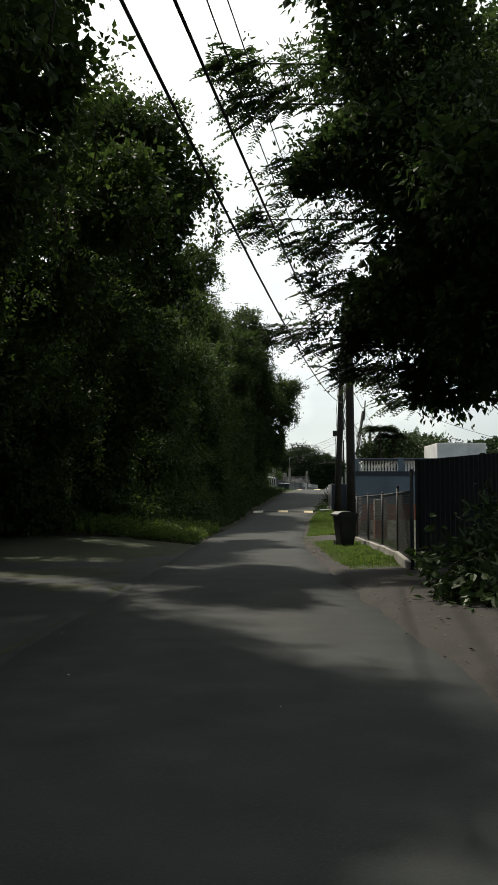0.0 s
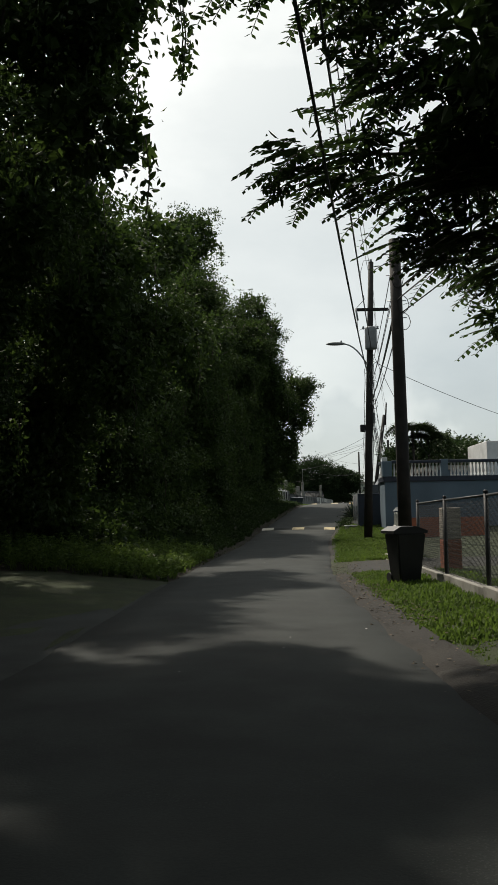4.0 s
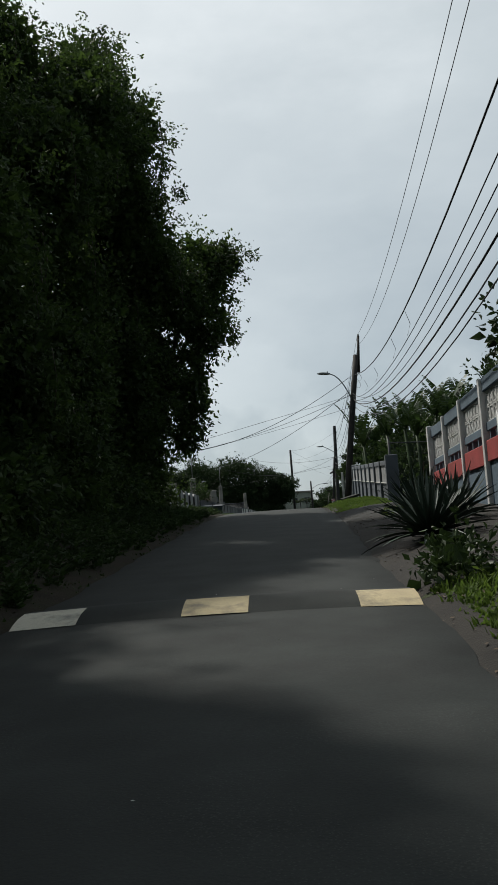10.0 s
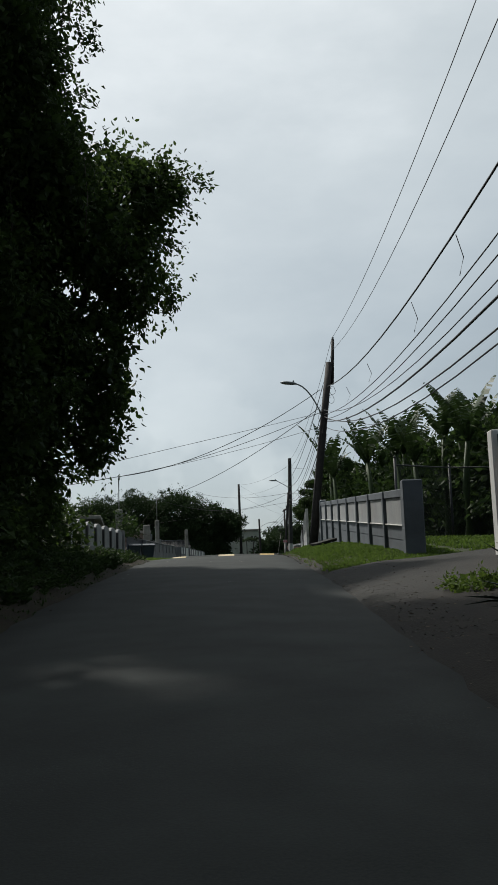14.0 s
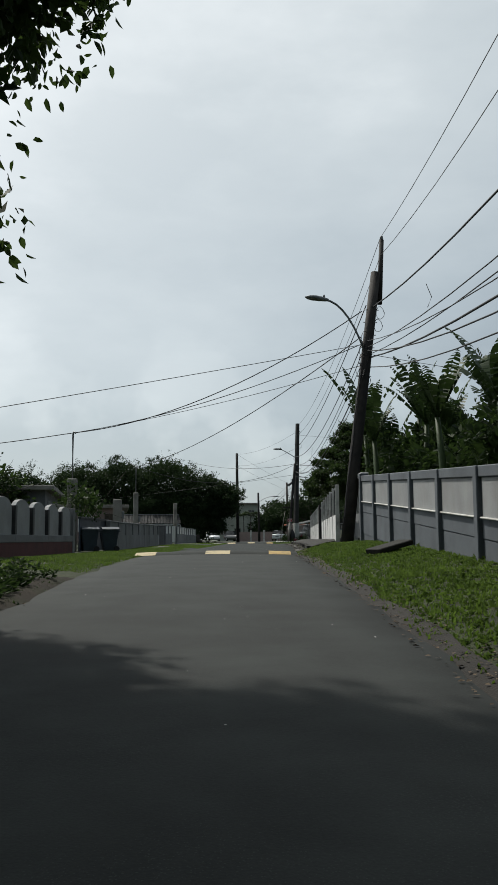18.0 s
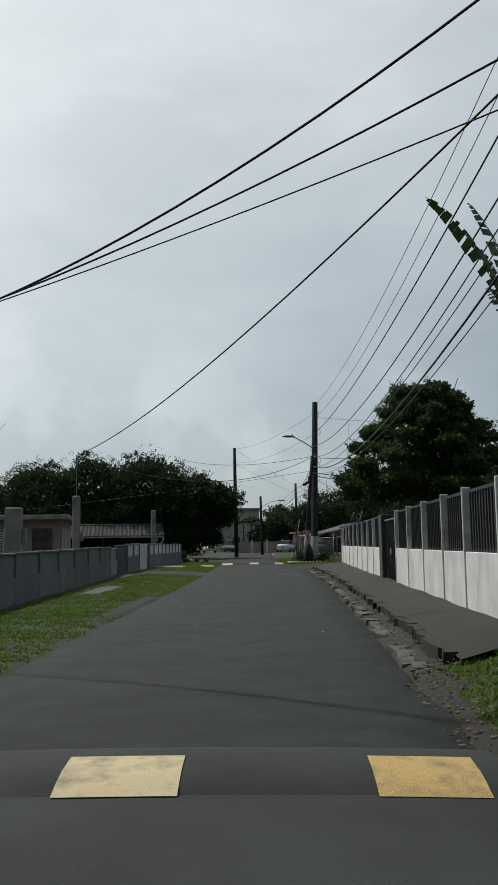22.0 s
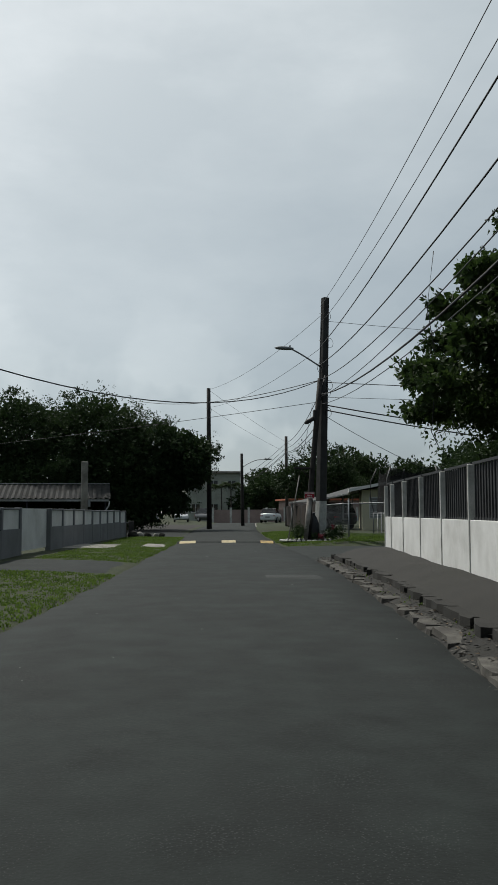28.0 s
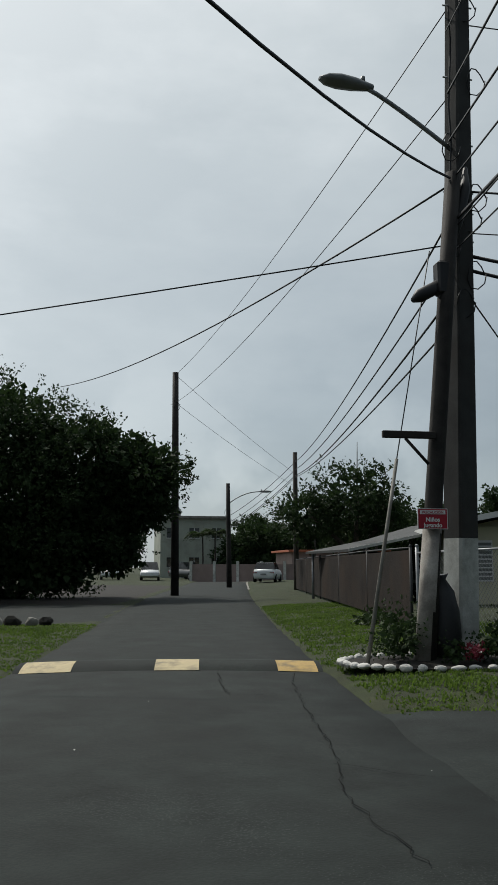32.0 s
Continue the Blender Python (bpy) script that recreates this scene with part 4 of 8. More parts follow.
plain_tree("small garden tree behind the arched wall", -1.5, 106.0, [(0, 0, 3.0, 1.5, 1.6, 1.2), (-1.6, 1, 3.4, 1.5, 1.5, 1.2), (1.3, 1, 2.4, 1.0, 1.0, 0.7)], None, 0.2, 6, 6, 0.1, inner=0.3)
plain_tree("flowering shrub over the gate", 3.2, 101.8, [(0, 0, 1.9, 0.7, 1.2, 0.45), (0.3, 1.6, 1.7, 0.5, 0.8, 0.35)], None, 0.13, 9, 5, 0.05, inner=0.4)
plain_tree("dark tree behind the cream bungalow", 27.0, 169, [(0, 0, 4.3, 2.2, 2.2, 1.7), (-2.2, 1, 3.6, 1.8, 2.0, 1.3), (1.4, 0, 3.2, 1.6, 1.8, 1.1)], LEAF_FAR, 0.16, 9, 6, 0.25)
for k in range(16):
    r = random.Random(300 + k)
    x, y = 33 + k * 3.0 + r.uniform(-2, 2), 226 + r.uniform(-12, 22) - k * 2.5
    h = r.uniform(6.0, 9.0) + k * 0.18
    plain_tree("distant tree in the woods beyond the street", x, y, [(0, 0, h * 0.7, 3.2, 3.0, h * 0.3), (2, 0, h * 0.5, 2.8, 2.6, h * 0.3), (-2, 1, h * 0.4, 2.8, 2.6, h * 0.34), (0, -1, h * 0.22, 3.4, 2.5, h * 0.22)], LEAF_FAR, 0.42, 3.2, 5, 0.25, "distant_tree", 0.9)
for k in range(10):
    r = random.Random(400 + k)
    x, y = 20 - k * 7.0 + r.uniform(-2, 2), 262 + r.uniform(-8, 8)
    h = r.uniform(7.0, 9.5)
    plain_tree("distant tree in the woods beyond the street", x, y, [(0, 0, h * 0.7, 4.2, 3.0, h * 0.3), (-2, 1, h * 0.4, 4.2, 2.6, h * 0.36)], LEAF_FAR, 0.5, 2.6, 5, 0.25, "distant_tree", 0.9)
for k in range(9):
    r = random.Random(500 + k)
    y = 95 + k * 8.5
    h = r.uniform(4.5, 6.5)
    x, yy = 27 + r.uniform(-2, 3) + (k > 4) * 9, y
    plain_tree("dark green backyard tree behind street walls", x, yy, [(0, 0, h * 0.7, 3.0, 3.4, h * 0.3), (1, 1, h * 0.4, 3.0, 3.2, h * 0.36)], LEAF_FAR, 0.3, 4, 5, 0.2, "backyard_tree", 0.9)

# ---- utility poles and wires ----
def pole(name, label, foot, top, r0, r1, mat, category="utility pole"):
    t = thing(name, label, category, "utility poles along the street", at=foot)
    bm = bmesh.new()
    f, p = Vector(foot), Vector(top)
    tube(bm, [f - Vector((0, 0, 0.4)), f.lerp(p, 0.33), f.lerp(p, 0.66), p], [r0, r0 + (r1 - r0) * 0.33, r0 + (r1 - r0) * 0.66, r1], 12)
    part("shaft", bm, mat, t)
    return t


def lamp_arm(t, start, head, mat=LAMP_GREY, bow=2.2):
    """A curved bracket from the pole out to a cobra-head luminaire."""
    a, h = Vector(start), Vector(head)
    out = Vector((h.x - a.x, h.y - a.y, 0)).normalized()
    h = h - out * 0.35
    bm = bmesh.new()
    pts = [Vector((a.x + (h.x - a.x) * s, a.y + (h.y - a.y) * s, a.z + (h.z - a.z) * (1 - (1 - s) ** bow))) for s in (0, 0.12, 0.25, 0.4, 0.55, 0.7, 0.85, 1.0)]
    tube(bm, pts, 0.032, 7)
    arm = part("lamp_arm", bm, GALVANISED, t)
    d = (h - a)
    d.z = 0
    d.normalize()
    m = Matrix.Translation(pts[-1]) @ Matrix.Rotation(math.atan2(d.y, d.x), 4, "Z")
    bm = bmesh.new()
    secs = [(-0.12, 0.05, 0.05), (0.0, 0.075, 0.07), (0.16, 0.12, 0.085), (0.38, 0.15, 0.085), (0.55, 0.13, 0.06), (0.66, 0.05, 0.02)]
    loops = []
    for x, wy, wz in secs:
        loops.append([bm.verts.new(m @ Vector((x, wy * math.cos(k * math.pi / 4), (wz if math.sin(k * math.pi / 4) > 0 else wz * 0.8) * math.sin(k * math.pi / 4)))) for k in range(8)])
    for p, q in zip(loops, loops[1:]):
        for k in range(8):
            bm.faces.new((p[k], p[(k + 1) % 8], q[(k + 1) % 8], q[k])).smooth = True
    bm.faces.new(loops[0][::-1])
    bm.faces.new(loops[-1])
    head_ob = part("lamp_head", bm, mat, t, "grey cobra-head street lamp")
    bm = bmesh.new()
    rod(bm, m @ Vector((0.02, 0, 0.07)), m @ Vector((0.02, 0, 0.14)), 0.035, 0.03, 8)
    part("photocell", bm, mat, head_ob)


def wire(name, pts_list, r, sag, label, mat=CABLE, n=14):
    """A sagging wire through the given points."""
    bm = bmesh.new()
    pts = []
    for a, b in zip(pts_list, pts_list[1:]):
        a, b = Vector(a), Vector(b)
        for k in range(n + (b == Vector(pts_list[-1]))):
            s = k / n
            pts.append(a.lerp(b, s) - Vector((0, 0, sag * 4 * s * (1 - s))))
    tube(bm, pts, r, 5)
    ob = mesh_ob(name, bm, mat)
    return tagged(ob, label, "overhead wire", "overhead wires")


A_FOOT, A_TOP = Vector((3.5, 30.0, -0.15)), Vector((3.44, 30.0, 7.45))
B_FOOT, B_TOP = Vector((4.71, 47.1, 0.05)), Vector((5.07, 46.4, 11.7))
C_FOOT, C_TOP = Vector((11.05, 93.8, 2.35)), Vector((12.35, 94.5, 10.6))
D_FOOT, D_TOP = Vector((19.02, 139.7, 2.2)), Vector((19.3, 139.7, 11.95))
G_FOOT, G_TOP = Vector((18.25, 168.5, 2.1)), Vector((18.2, 168.7, 12.3))
E_FOOT, E_TOP = Vector((24.9, 172.9, 2.1)), Vector((24.75, 172.4, 9.2))
H_FOOT, H_TOP = Vector((23.0, 182.5, 2.1)), Vector((22.9, 182.5, 8.5))


def insulator(t, p, mat=LAMP_GREY):
    bm = bmesh.new()
    lathe(bm, [(0.02, 0), (0.06, 0.02), (0.06, 0.05), (0.03, 0.06), (0.05, 0.08), (0.045, 0.12), (0.02, 0.14)], p, 8)
    part("insulator", bm, mat, t)


def fittings(t, foot, top, heights, seed):
    """Bolts, brackets, coils and little cable loops where wires meet the pole."""
    r = random.Random(seed)
    for h in heights:
        s = (h - foot.z) / (top.z - foot.z)
        p = foot.lerp(top, s)
        bm = bmesh.new()
        rod(bm, p + Vector((-0.22, 0, 0)), p + Vector((0.22, 0, 0)), 0.012, 0.012, 6)
        part("through_bolt", bm, GALVANISED, t)
        a = r.uniform(0, 6.28)
        c = p + Vector((0.22 * math.cos(a), -0.16, -0.12))
        pts = [c + Vector((0.13 * math.cos(k * 0.7), 0.04 * math.sin(k * 1.3), 0.2 * math.sin(k * 0.7))) for k in range(10)]
        bm = bmesh.new()
        tube(bm, pts, 0.009, 5)
        part("cable_loop", bm, CABLE, t)


def downlead(t, foot, top, h0, h1, off):
    """A cable run stapled down the shaft."""
    bm = bmesh.new()
    pts = []
    for k in range(9):
        h = h0 + (h1 - h0) * k / 8
        p = foot.lerp(top, (h - foot.z) / (top.z - foot.z))
        pts.append(p + Vector((off[0] + 0.02 * math.sin(k * 2.1), off[1], 0)))
    tube(bm, pts, 0.014, 5)
    part("riser_cable", bm, CABLE, t)


pa = pole("utility_pole", "short dark wooden utility pole beside the verge", A_FOOT, A_TOP, 0.16, 0.13, POLE_WOOD)
fittings(pa, A_FOOT, A_TOP, (5.6, 6.0, 6.6, 7.1), 1)
pb = pole("utility_pole", "tall dark wooden pole with crossarm, transformer and street lamp", B_FOOT, B_TOP, 0.18, 0.11, POLE_WOOD)
lamp_arm(pb, (4.86, 46.8, 7.35), (3.44, 46.8, 8.3))
part("crossarm", one_box((4.35, 46.40, 9.62), (5.75, 46.52, 9.74), Matrix(), 0.01), POLE_WOOD, pb)
bm = bmesh.new()
lathe(bm, [(0.05, -0.02), (0.24, 0.0), (0.25, 0.05), (0.25, 0.85), (0.22, 0.93), (0.05, 0.97)], (4.96, 46.25, 7.95), 14)
part("transformer", bm, LAMP_GREY, pb, "grey cylindrical transformer can")
for dx in (-0.3, 0.3):
    insulator(pb, (4.96 + dx, 46.3, 8.8))
insulator(pb, (5.07, 46.4, 11.7))
bm = bmesh.new()
rod(bm, (4.38, 46.4, 9.72), (4.45, 46.35, 9.2), 0.045, 0.04, 8)
part("fuse_cutout", bm, LAMP_GREY, pb)
bm = bmesh.new()
tube(bm, [(5.07, 46.4, 11.8), (4.75, 46.35, 11.75), (4.6, 46.3, 11.2), (4.62, 46.3, 10.6), (4.75, 46.35, 10.1), (4.42, 46.38, 9.75)], 0.012, 5)
part("jumper_wire", bm, CABLE, pb)
bm = bmesh.new()
tube(bm, [(4.42, 46.38, 9.2), (4.45, 46.36, 8.75), (4.66, 46.3, 8.85)], 0.012, 5)
part("jumper_wire", bm, CABLE, pb)
part("terminal_box", one_box((4.98, 46.85, 4.9), (5.12, 47.05, 5.35), Matrix(), 0.02), LAMP_GREY, pb)
part("terminal_box", one_box((4.5, 46.85, 4.55), (4.72, 47.05, 4.85), Matrix(), 0.02), CABLE, pb)
fittings(pb, B_FOOT, B_TOP, (4.6, 5.2, 5.8, 6.6, 7.0, 7.4), 2)
downlead(pb, B_FOOT, B_TOP, 0.2, 7.4, (0.17, -0.05))
downlead(pb, B_FOOT, B_TOP, 3.0, 7.2, (-0.2, 0.02))

pc = pole("utility_pole", "leaning dark wooden pole with street lamp and many cables", C_FOOT, C_TOP, 0.19, 0.15, POLE_WOOD)
lamp_arm(pc, (11.85, 94.2, 8.1), (10.2, 93.6, 9.48))
bm = bmesh.new()
rod(bm, (12.42, 94.42, 9.6), (12.6, 94.62, 11.7), 0.085, 0.07, 9)
part("pole_top_extension", bm, POLE_WOOD, pc, "slim wooden extension bolted to the top")
insulator(pc, (12.6, 94.62, 11.7))
fittings(pc, C_FOOT, C_TOP, (7.3, 7.6, 7.9, 8.2, 8.6, 9.0, 9.4), 3)
downlead(pc, C_FOOT, C_TOP, 2.6, 8.0, (-0.16, -0.12))

# square concrete pole at the junction, with an older wooden one leaning against it
pd = thing("concrete_utility_pole", "tall square dark concrete pole with whitewashed base", "utility pole", "utility poles along the street", at=D_FOOT)


def square_shaft(z0, z1, w0, w1, mat, name, label=""):
    bm = bmesh.new()
    rings = []
    for z, w in ((z0, w0), (z1, w1)):
        c = D_FOOT.lerp(D_TOP, (z - D_FOOT.z) / (D_TOP.z - D_FOOT.z))
        ch = w * 0.18
        out = [(-w, -w + ch), (-w + ch, -w), (w - ch, -w), (w, -w + ch), (w, w - ch), (w - ch, w), (-w + ch, w), (-w, w - ch)]
        a = radians(20)
        rings.append([bm.verts.new((c.x + x * math.cos(a) - y * math.sin(a), c.y + x * math.sin(a) + y * math.cos(a), z)) for x, y in out])
    for k in range(8):
        bm.faces.new((rings[0][k], rings[0][(k + 1) % 8], rings[1][(k + 1) % 8], rings[1][k]))
    bm.faces.new(rings[0][::-1])
    bm.faces.new(rings[1])
    return part(name, bm, mat, pd, label)


POLE_CONCRETE = material("stained_dark_concrete", (0.055, 0.054, 0.052), (0.026, 0.026, 0.025), 0.9, scale=2.5, fine=60, bump=0.1, stain=(0.035, 0.03, 0.027), stain_scale=1.5, stain_amount=0.7)
square_shaft(1.8, 3.75, 0.175, 0.17, WHITEWASH, "white_base", "flaking white painted base")
square_shaft(3.753, 11.95, 0.169, 0.125, POLE_CONCRETE, "shaft")
lamp_arm(pd, (19.1, 139.65, 9.1), (17.45, 139.4, 9.78), LAMP_GREY, 1.15)
fittings(pd, D_FOOT, D_TOP, (7.0, 7.4, 7.8, 8.2, 8.5, 9.2, 10.2, 11.3), 4)
bm = bmesh.new()
tube(bm, [(19.2, 139.45, 8.75), (19.15, 139.38, 8.4), (19.05, 139.38, 8.0), (18.95, 139.4, 7.6)], [0.03, 0.075, 0.075, 0.03], 8)
part("splice_case", bm, CABLE, pd, "black cable splice case")
part("terminal_box", one_box((18.68, 139.25, 6.9), (18.88, 139.45, 7.35), Matrix(), 0.03), CABLE, pd)
bm = bmesh.new()
tube(bm, [(18.7, 139.35, 7.08), (18.6, 139.3, 6.95), (18.42, 139.28, 6.85), (18.32, 139.27, 6.78)], [0.03, 0.09, 0.09, 0.03], 9)
part("splice_case", bm, CABLE, pd, "black cylindrical splice case")
downlead(pd, D_FOOT, D_TOP, 7.2, 11.2, (-0.17, -0.12))

W_FOOT, W_TOP = Vector((18.36, 139.32, 2.2)), Vector((18.98, 139.36, 8.6))
pw = pole("utility_pole", "old wooden pole stub leaning on a concrete pole", W_FOOT, W_TOP, 0.115, 0.105, POLE_WOOD)
bm = bmesh.new()
rod(bm, W_FOOT.lerp(W_TOP, -0.02), W_FOOT.lerp(W_TOP, 0.26), 0.121, 0.118, 12)
part("whitewashed_foot", bm, material("faded_limewash", (0.34, 0.32, 0.29), (0.2, 0.18, 0.16), 0.9, scale=4, fine=50, bump=0.1, stain=(0.10, 0.09, 0.08), stain_scale=3.0, stain_amount=0.7), pw, "faded limewashed foot")
part("step_arm", one_box((17.86, 139.2, 4.98), (18.56, 139.26, 5.07), Matrix(), 0.008), POLE_WOOD, pw)
bm = bmesh.new()
rod(bm, (18.16, 139.23, 4.98), (18.46, 139.23, 4.66), 0.02, 0.02, 6)
part("arm_brace", bm, POLE_WOOD, pw)
pipe = thing("guy_pipe", "slanting pale pipe guard over a guy wire", "pipe", at=(17.85, 139.5, 2.2))
bm = bmesh.new()
rod(bm, (17.62, 139.3, 2.15), (18.14, 139.5, 4.75), 0.026, 0.022, 8)
part("pipe", bm, CONCRETE, pipe)
bm = bmesh.new()
rod(bm, (18.14, 139.5, 4.75), (18.72, 139.62, 7.6), 0.008, 0.008, 5)
part("guy_wire", bm, CABLE, pipe)

# warning sign on the wooden pole
sg = thing("warning_sign", "small red sign warning of children playing", "sign", at=(18.6, 139.12, 4.0))
msign = along((18.27, 139.17, 0), (18.67, 139.155, 0)) @ Matrix.Translation((0, 0, 1.03)) @ Matrix.Scale(0.745, 4)
part("plate", one_box((0, 0, 3.78), (0.52, 0.012, 4.12), msign), SIGN_WHITE, sg, "white sign border")
part("bracket", one_box((18.40, 139.178, 3.88), (18.54, 139.27, 3.94), Matrix(), 0.004), GALVANISED, sg)
part("red_field", one_box((0.012, -0.003, 3.79), (0.508, -0.0005, 4.0), msign), SIGN_RED, sg)
part("red_field", one_box((0.012, -0.003, 4.0), (0.508, -0.0005, 4.11), msign), SIGN_RED, sg)
part("white_strip", one_box((0.04, -0.006, 4.025), (0.48, -0.0035, 4.09), msign), SIGN_WHITE, sg)


def lettering(text, x, z, size, mat, bold):
    cu = bpy.data.curves.new("lettering", "FONT")
    cu.body, cu.size, cu.align_x, cu.extrude, cu.offset = text, size, "CENTER", 0.001, bold
    cu.materials.append(mat)
    ob = new("lettering", cu)
    ob.parent = sg
    ob.matrix_parent_inverse = Matrix.Translation(-sg.location)
    ob.matrix_basis = msign @ Matrix.Translation((x, -0.0075, z)) @ Matrix.Rotation(math.pi / 2, 4, "X")


lettering("PRECAUCION", 0.26, 4.036, 0.06, SIGN_RED, 0.001)
lettering("Niños", 0.26, 3.905, 0.10, SIGN_WHITE, 0.003)
lettering("Jugando", 0.26, 3.812, 0.10, SIGN_WHITE, 0.003)

pg = pole("utility_pole", "plain weathered utility pole at the side street corner", G_FOOT, G_TOP, 0.19, 0.14, POLE_WOOD)
fittings(pg, G_FOOT, G_TOP, (10.8,), 6)
pe = pole("utility_pole", "slim weathered utility pole behind a chain-link fence", E_FOOT, E_TOP, 0.14, 0.11, POLE_GREY)
ph = pole("utility_pole", "dark utility pole with curved street lamp", H_FOOT, H_TOP, 0.17, 0.12, POLE_WOOD)
lamp_arm(ph, (22.9, 182.5, 7.2), (25.3, 182.2, 8.0))
fittings(ph, H_FOOT, H_TOP, (5.6, 6.2, 6.8), 7)
P0_FOOT, P0_TOP = Vector((-4.0, -14.0, 0.0)), Vector((-3.85, -14.0, 8.6))
p0 = pole("utility_pole", "tall wooden utility pole at the start of the street", P0_FOOT, P0_TOP, 0.18, 0.12, POLE_WOOD)

# wires
THIN, CORD, THICK = 0.009, 0.016, 0.026
POWER, PHONE = "thin overhead power wire between poles", "black telephone cable slung between poles"


def span(a, b, r, sag, label):
    return wire("overhead_wire", [a, b], r, sag, label, n=18)


for zb, zc, zd, sag1, sag2 in ((11.75, 11.75, 11.6, 1.5, 1.0), (11.2, 11.2, 10.9, 1.95, 1.1)):
    span((5.07, 46.4, zb), (12.55, 94.6, zc), THIN, sag1, POWER)
    span((12.55, 94.6, zc), (19.1, 139.7, zd), THIN, sag2, POWER)
# the first span comes down from a pole at the start of the street: its height there, at the tall pole, then the sag
for z0, zb, sag, r, lab in ((6.5, 11.73, 1.25, THIN, POWER), (7.2, 11.18, 2.2, THIN, POWER), (5.3, 8.0, 0.54, CORD * 1.15, "twisted overhead service cable"), (6.15, 6.3, 1.56, CORD, PHONE)):
    span((-3.85, -14, z0), (5.0, 46.5, zb), r, sag, lab)
span((4.95, 46.7, 8.0), (12.2, 94.45, 9.5), CORD + 0.004, 1.72, "twisted overhead service cable")
# height at the first pole, the tall pole, the leaning pole and the junction, then the sags of the last two spans
for k, (zb, zc, zd, sag1, sag2, r1, r2) in enumerate(((6.9, 8.2, 9.9, 1.6, 0.75, THIN * 1.3, CORD), (6.6, 8.0, 9.2, 1.5, 1.1, THIN * 1.3, CORD), (6.3, 8.4, 8.6, 1.95, 1.25, THIN * 1.2, THIN * 1.4), (5.9, 7.9, 8.0, 1.62, 1.35, THICK * 0.85, THICK * 0.85), (5.6, 8.1, 7.9, 2.05, 1.05, CORD, THIN * 1.2), (5.5, 7.6, 7.6, 1.9, 1.2, CORD * 0.9, THIN * 1.2))):
    o = 0.1 * (k % 2)
    span((6.5 + o, -14.0, 7.0 - 0.25 * k), (A_TOP.x + o, 30.0, 7.2 - 0.3 * k), r1, 0.7, PHONE)
    span((A_TOP.x + o, 30.0, 7.2 - 0.3 * k), (4.9 + o, 46.8, zb), r1, 0.25, PHONE)
    span((4.9 + o, 46.8, zb), (11.95 + o, 94.25, zc), r1, sag1, PHONE)
    span((11.95 + o, 94.25, zc + (1.3 if k == 0 else 0.9 if k == 1 else 0.0)), (19.05, 139.6, zd), r2, sag2, PHONE)
span((4.95, 46.8, 8.2), (10.2, 60.2, 3.9), THIN * 1.3, 0.35, "service wire to a house")
span((4.95, 46.8, 7.6), (16.0, 53.0, 4.6), THIN * 1.3, 0.3, "service wire to a house")
for z0, sag, r in ((9.3, 0.7, CORD), (8.3, 0.34, CORD * 0.8), (7.65, 0.15, THIN)):
    span((11.8, 94.2, z0), (2.91, 101.74, 6.4), r, sag, "service wire to a mast")
span((2.91, 101.74, 6.4), (-16, 104.5, 5.2), CORD, 0.4, "service wire over gardens")
span((11.75, 94.2, 8.5), (5.75, 121.8, 6.85), CORD, 0.58, "twisted service wire to a mast")
span((11.75, 94.15, 8.25), (-5.6, 84.2, 3.2), THIN, 0.05, "thin wire across the street")
span((11.75, 94.15, 8.0), (36, 100, 7.5), THIN, 0.4, "thin wire across the street")
span((19.1, 139.55, 8.6), (5.75, 121.8, 6.8), CORD, 1.25, "twisted service wire to a mast")
span((19.1, 139.6, 8.6), (13.1, 166.0, 10.9), CORD, 0.5, "service wire towards the broad tree")
span((19.0, 139.6, 7.7), (-16, 150, 4.5), THIN * 1.2, 0.4, "thin wire across the street")
span((19.1, 139.7, 11.2), (18.2, 168.7, 12.2), THIN, 0.45, POWER)
span((19.1, 139.7, 9.9), (18.25, 168.7, 10.9), THIN, 0.45, POWER)
for z0, z1, s, r in ((8.2, 8.7, 0.45, CORD), (7.6, 8.3, 0.4, CORD), (7.1, 8.0, 0.4, CORD * 1.2), (6.7, 7.9, 0.3, CORD)):
    span((19.1, 139.6, z0), (24.75, 172.4, z1), r, s, PHONE)
    span((24.75, 172.4, z1), (23.0, 182.5, z1 - 2.2), r, 0.2, PHONE)
span((18.2, 168.7, 12.2), (40, 210, 8.5), THIN, 0.6, POWER)
span((18.2, 168.7, 10.9), (38, 205, 8.0), THIN, 0.6, POWER)
for z0, e, s, r in ((11.0, (48, 137, 10.5), 0.5, THIN), (8.5, (48, 136, 8.4), 0.3, CORD), (7.6, (48, 138, 7.0), 1.1, THICK), (7.4, (48, 139.5, 6.2), 1.0, THICK), (7.9, (48, 137, 8.0), 0.2, THIN), (7.2, (30.5, 152.5, 5.0), 0.25, THIN * 1.3)):
    span((19.15, 139.65, z0), e, r, s, "black cable to poles in the side street")
for dx, z0, z1 in ((0.0, 7.9, 4.4), (0.35, 7.2, 4.7)):
    bm = bmesh.new()
    tube(bm, [(16.1 + dx, 120.2, z0), (16.0 + dx, 120.3, z0 - 1.0), (16.12 + dx, 120.2, z0 - 2.0), (16.02 + dx, 120.25, z1 + 0.3), (16.15 + dx, 120.2, z1)], 0.008, 5)
    tagged(mesh_ob("hanging_wire", bm, CABLE), "loose wire end hanging from the overhead cables", "overhead wire", "overhead wires")
tie = thing("cable_ties", "loose ties hanging between overhead cables", "overhead wire", "overhead wires", at=(9, 76, 7))
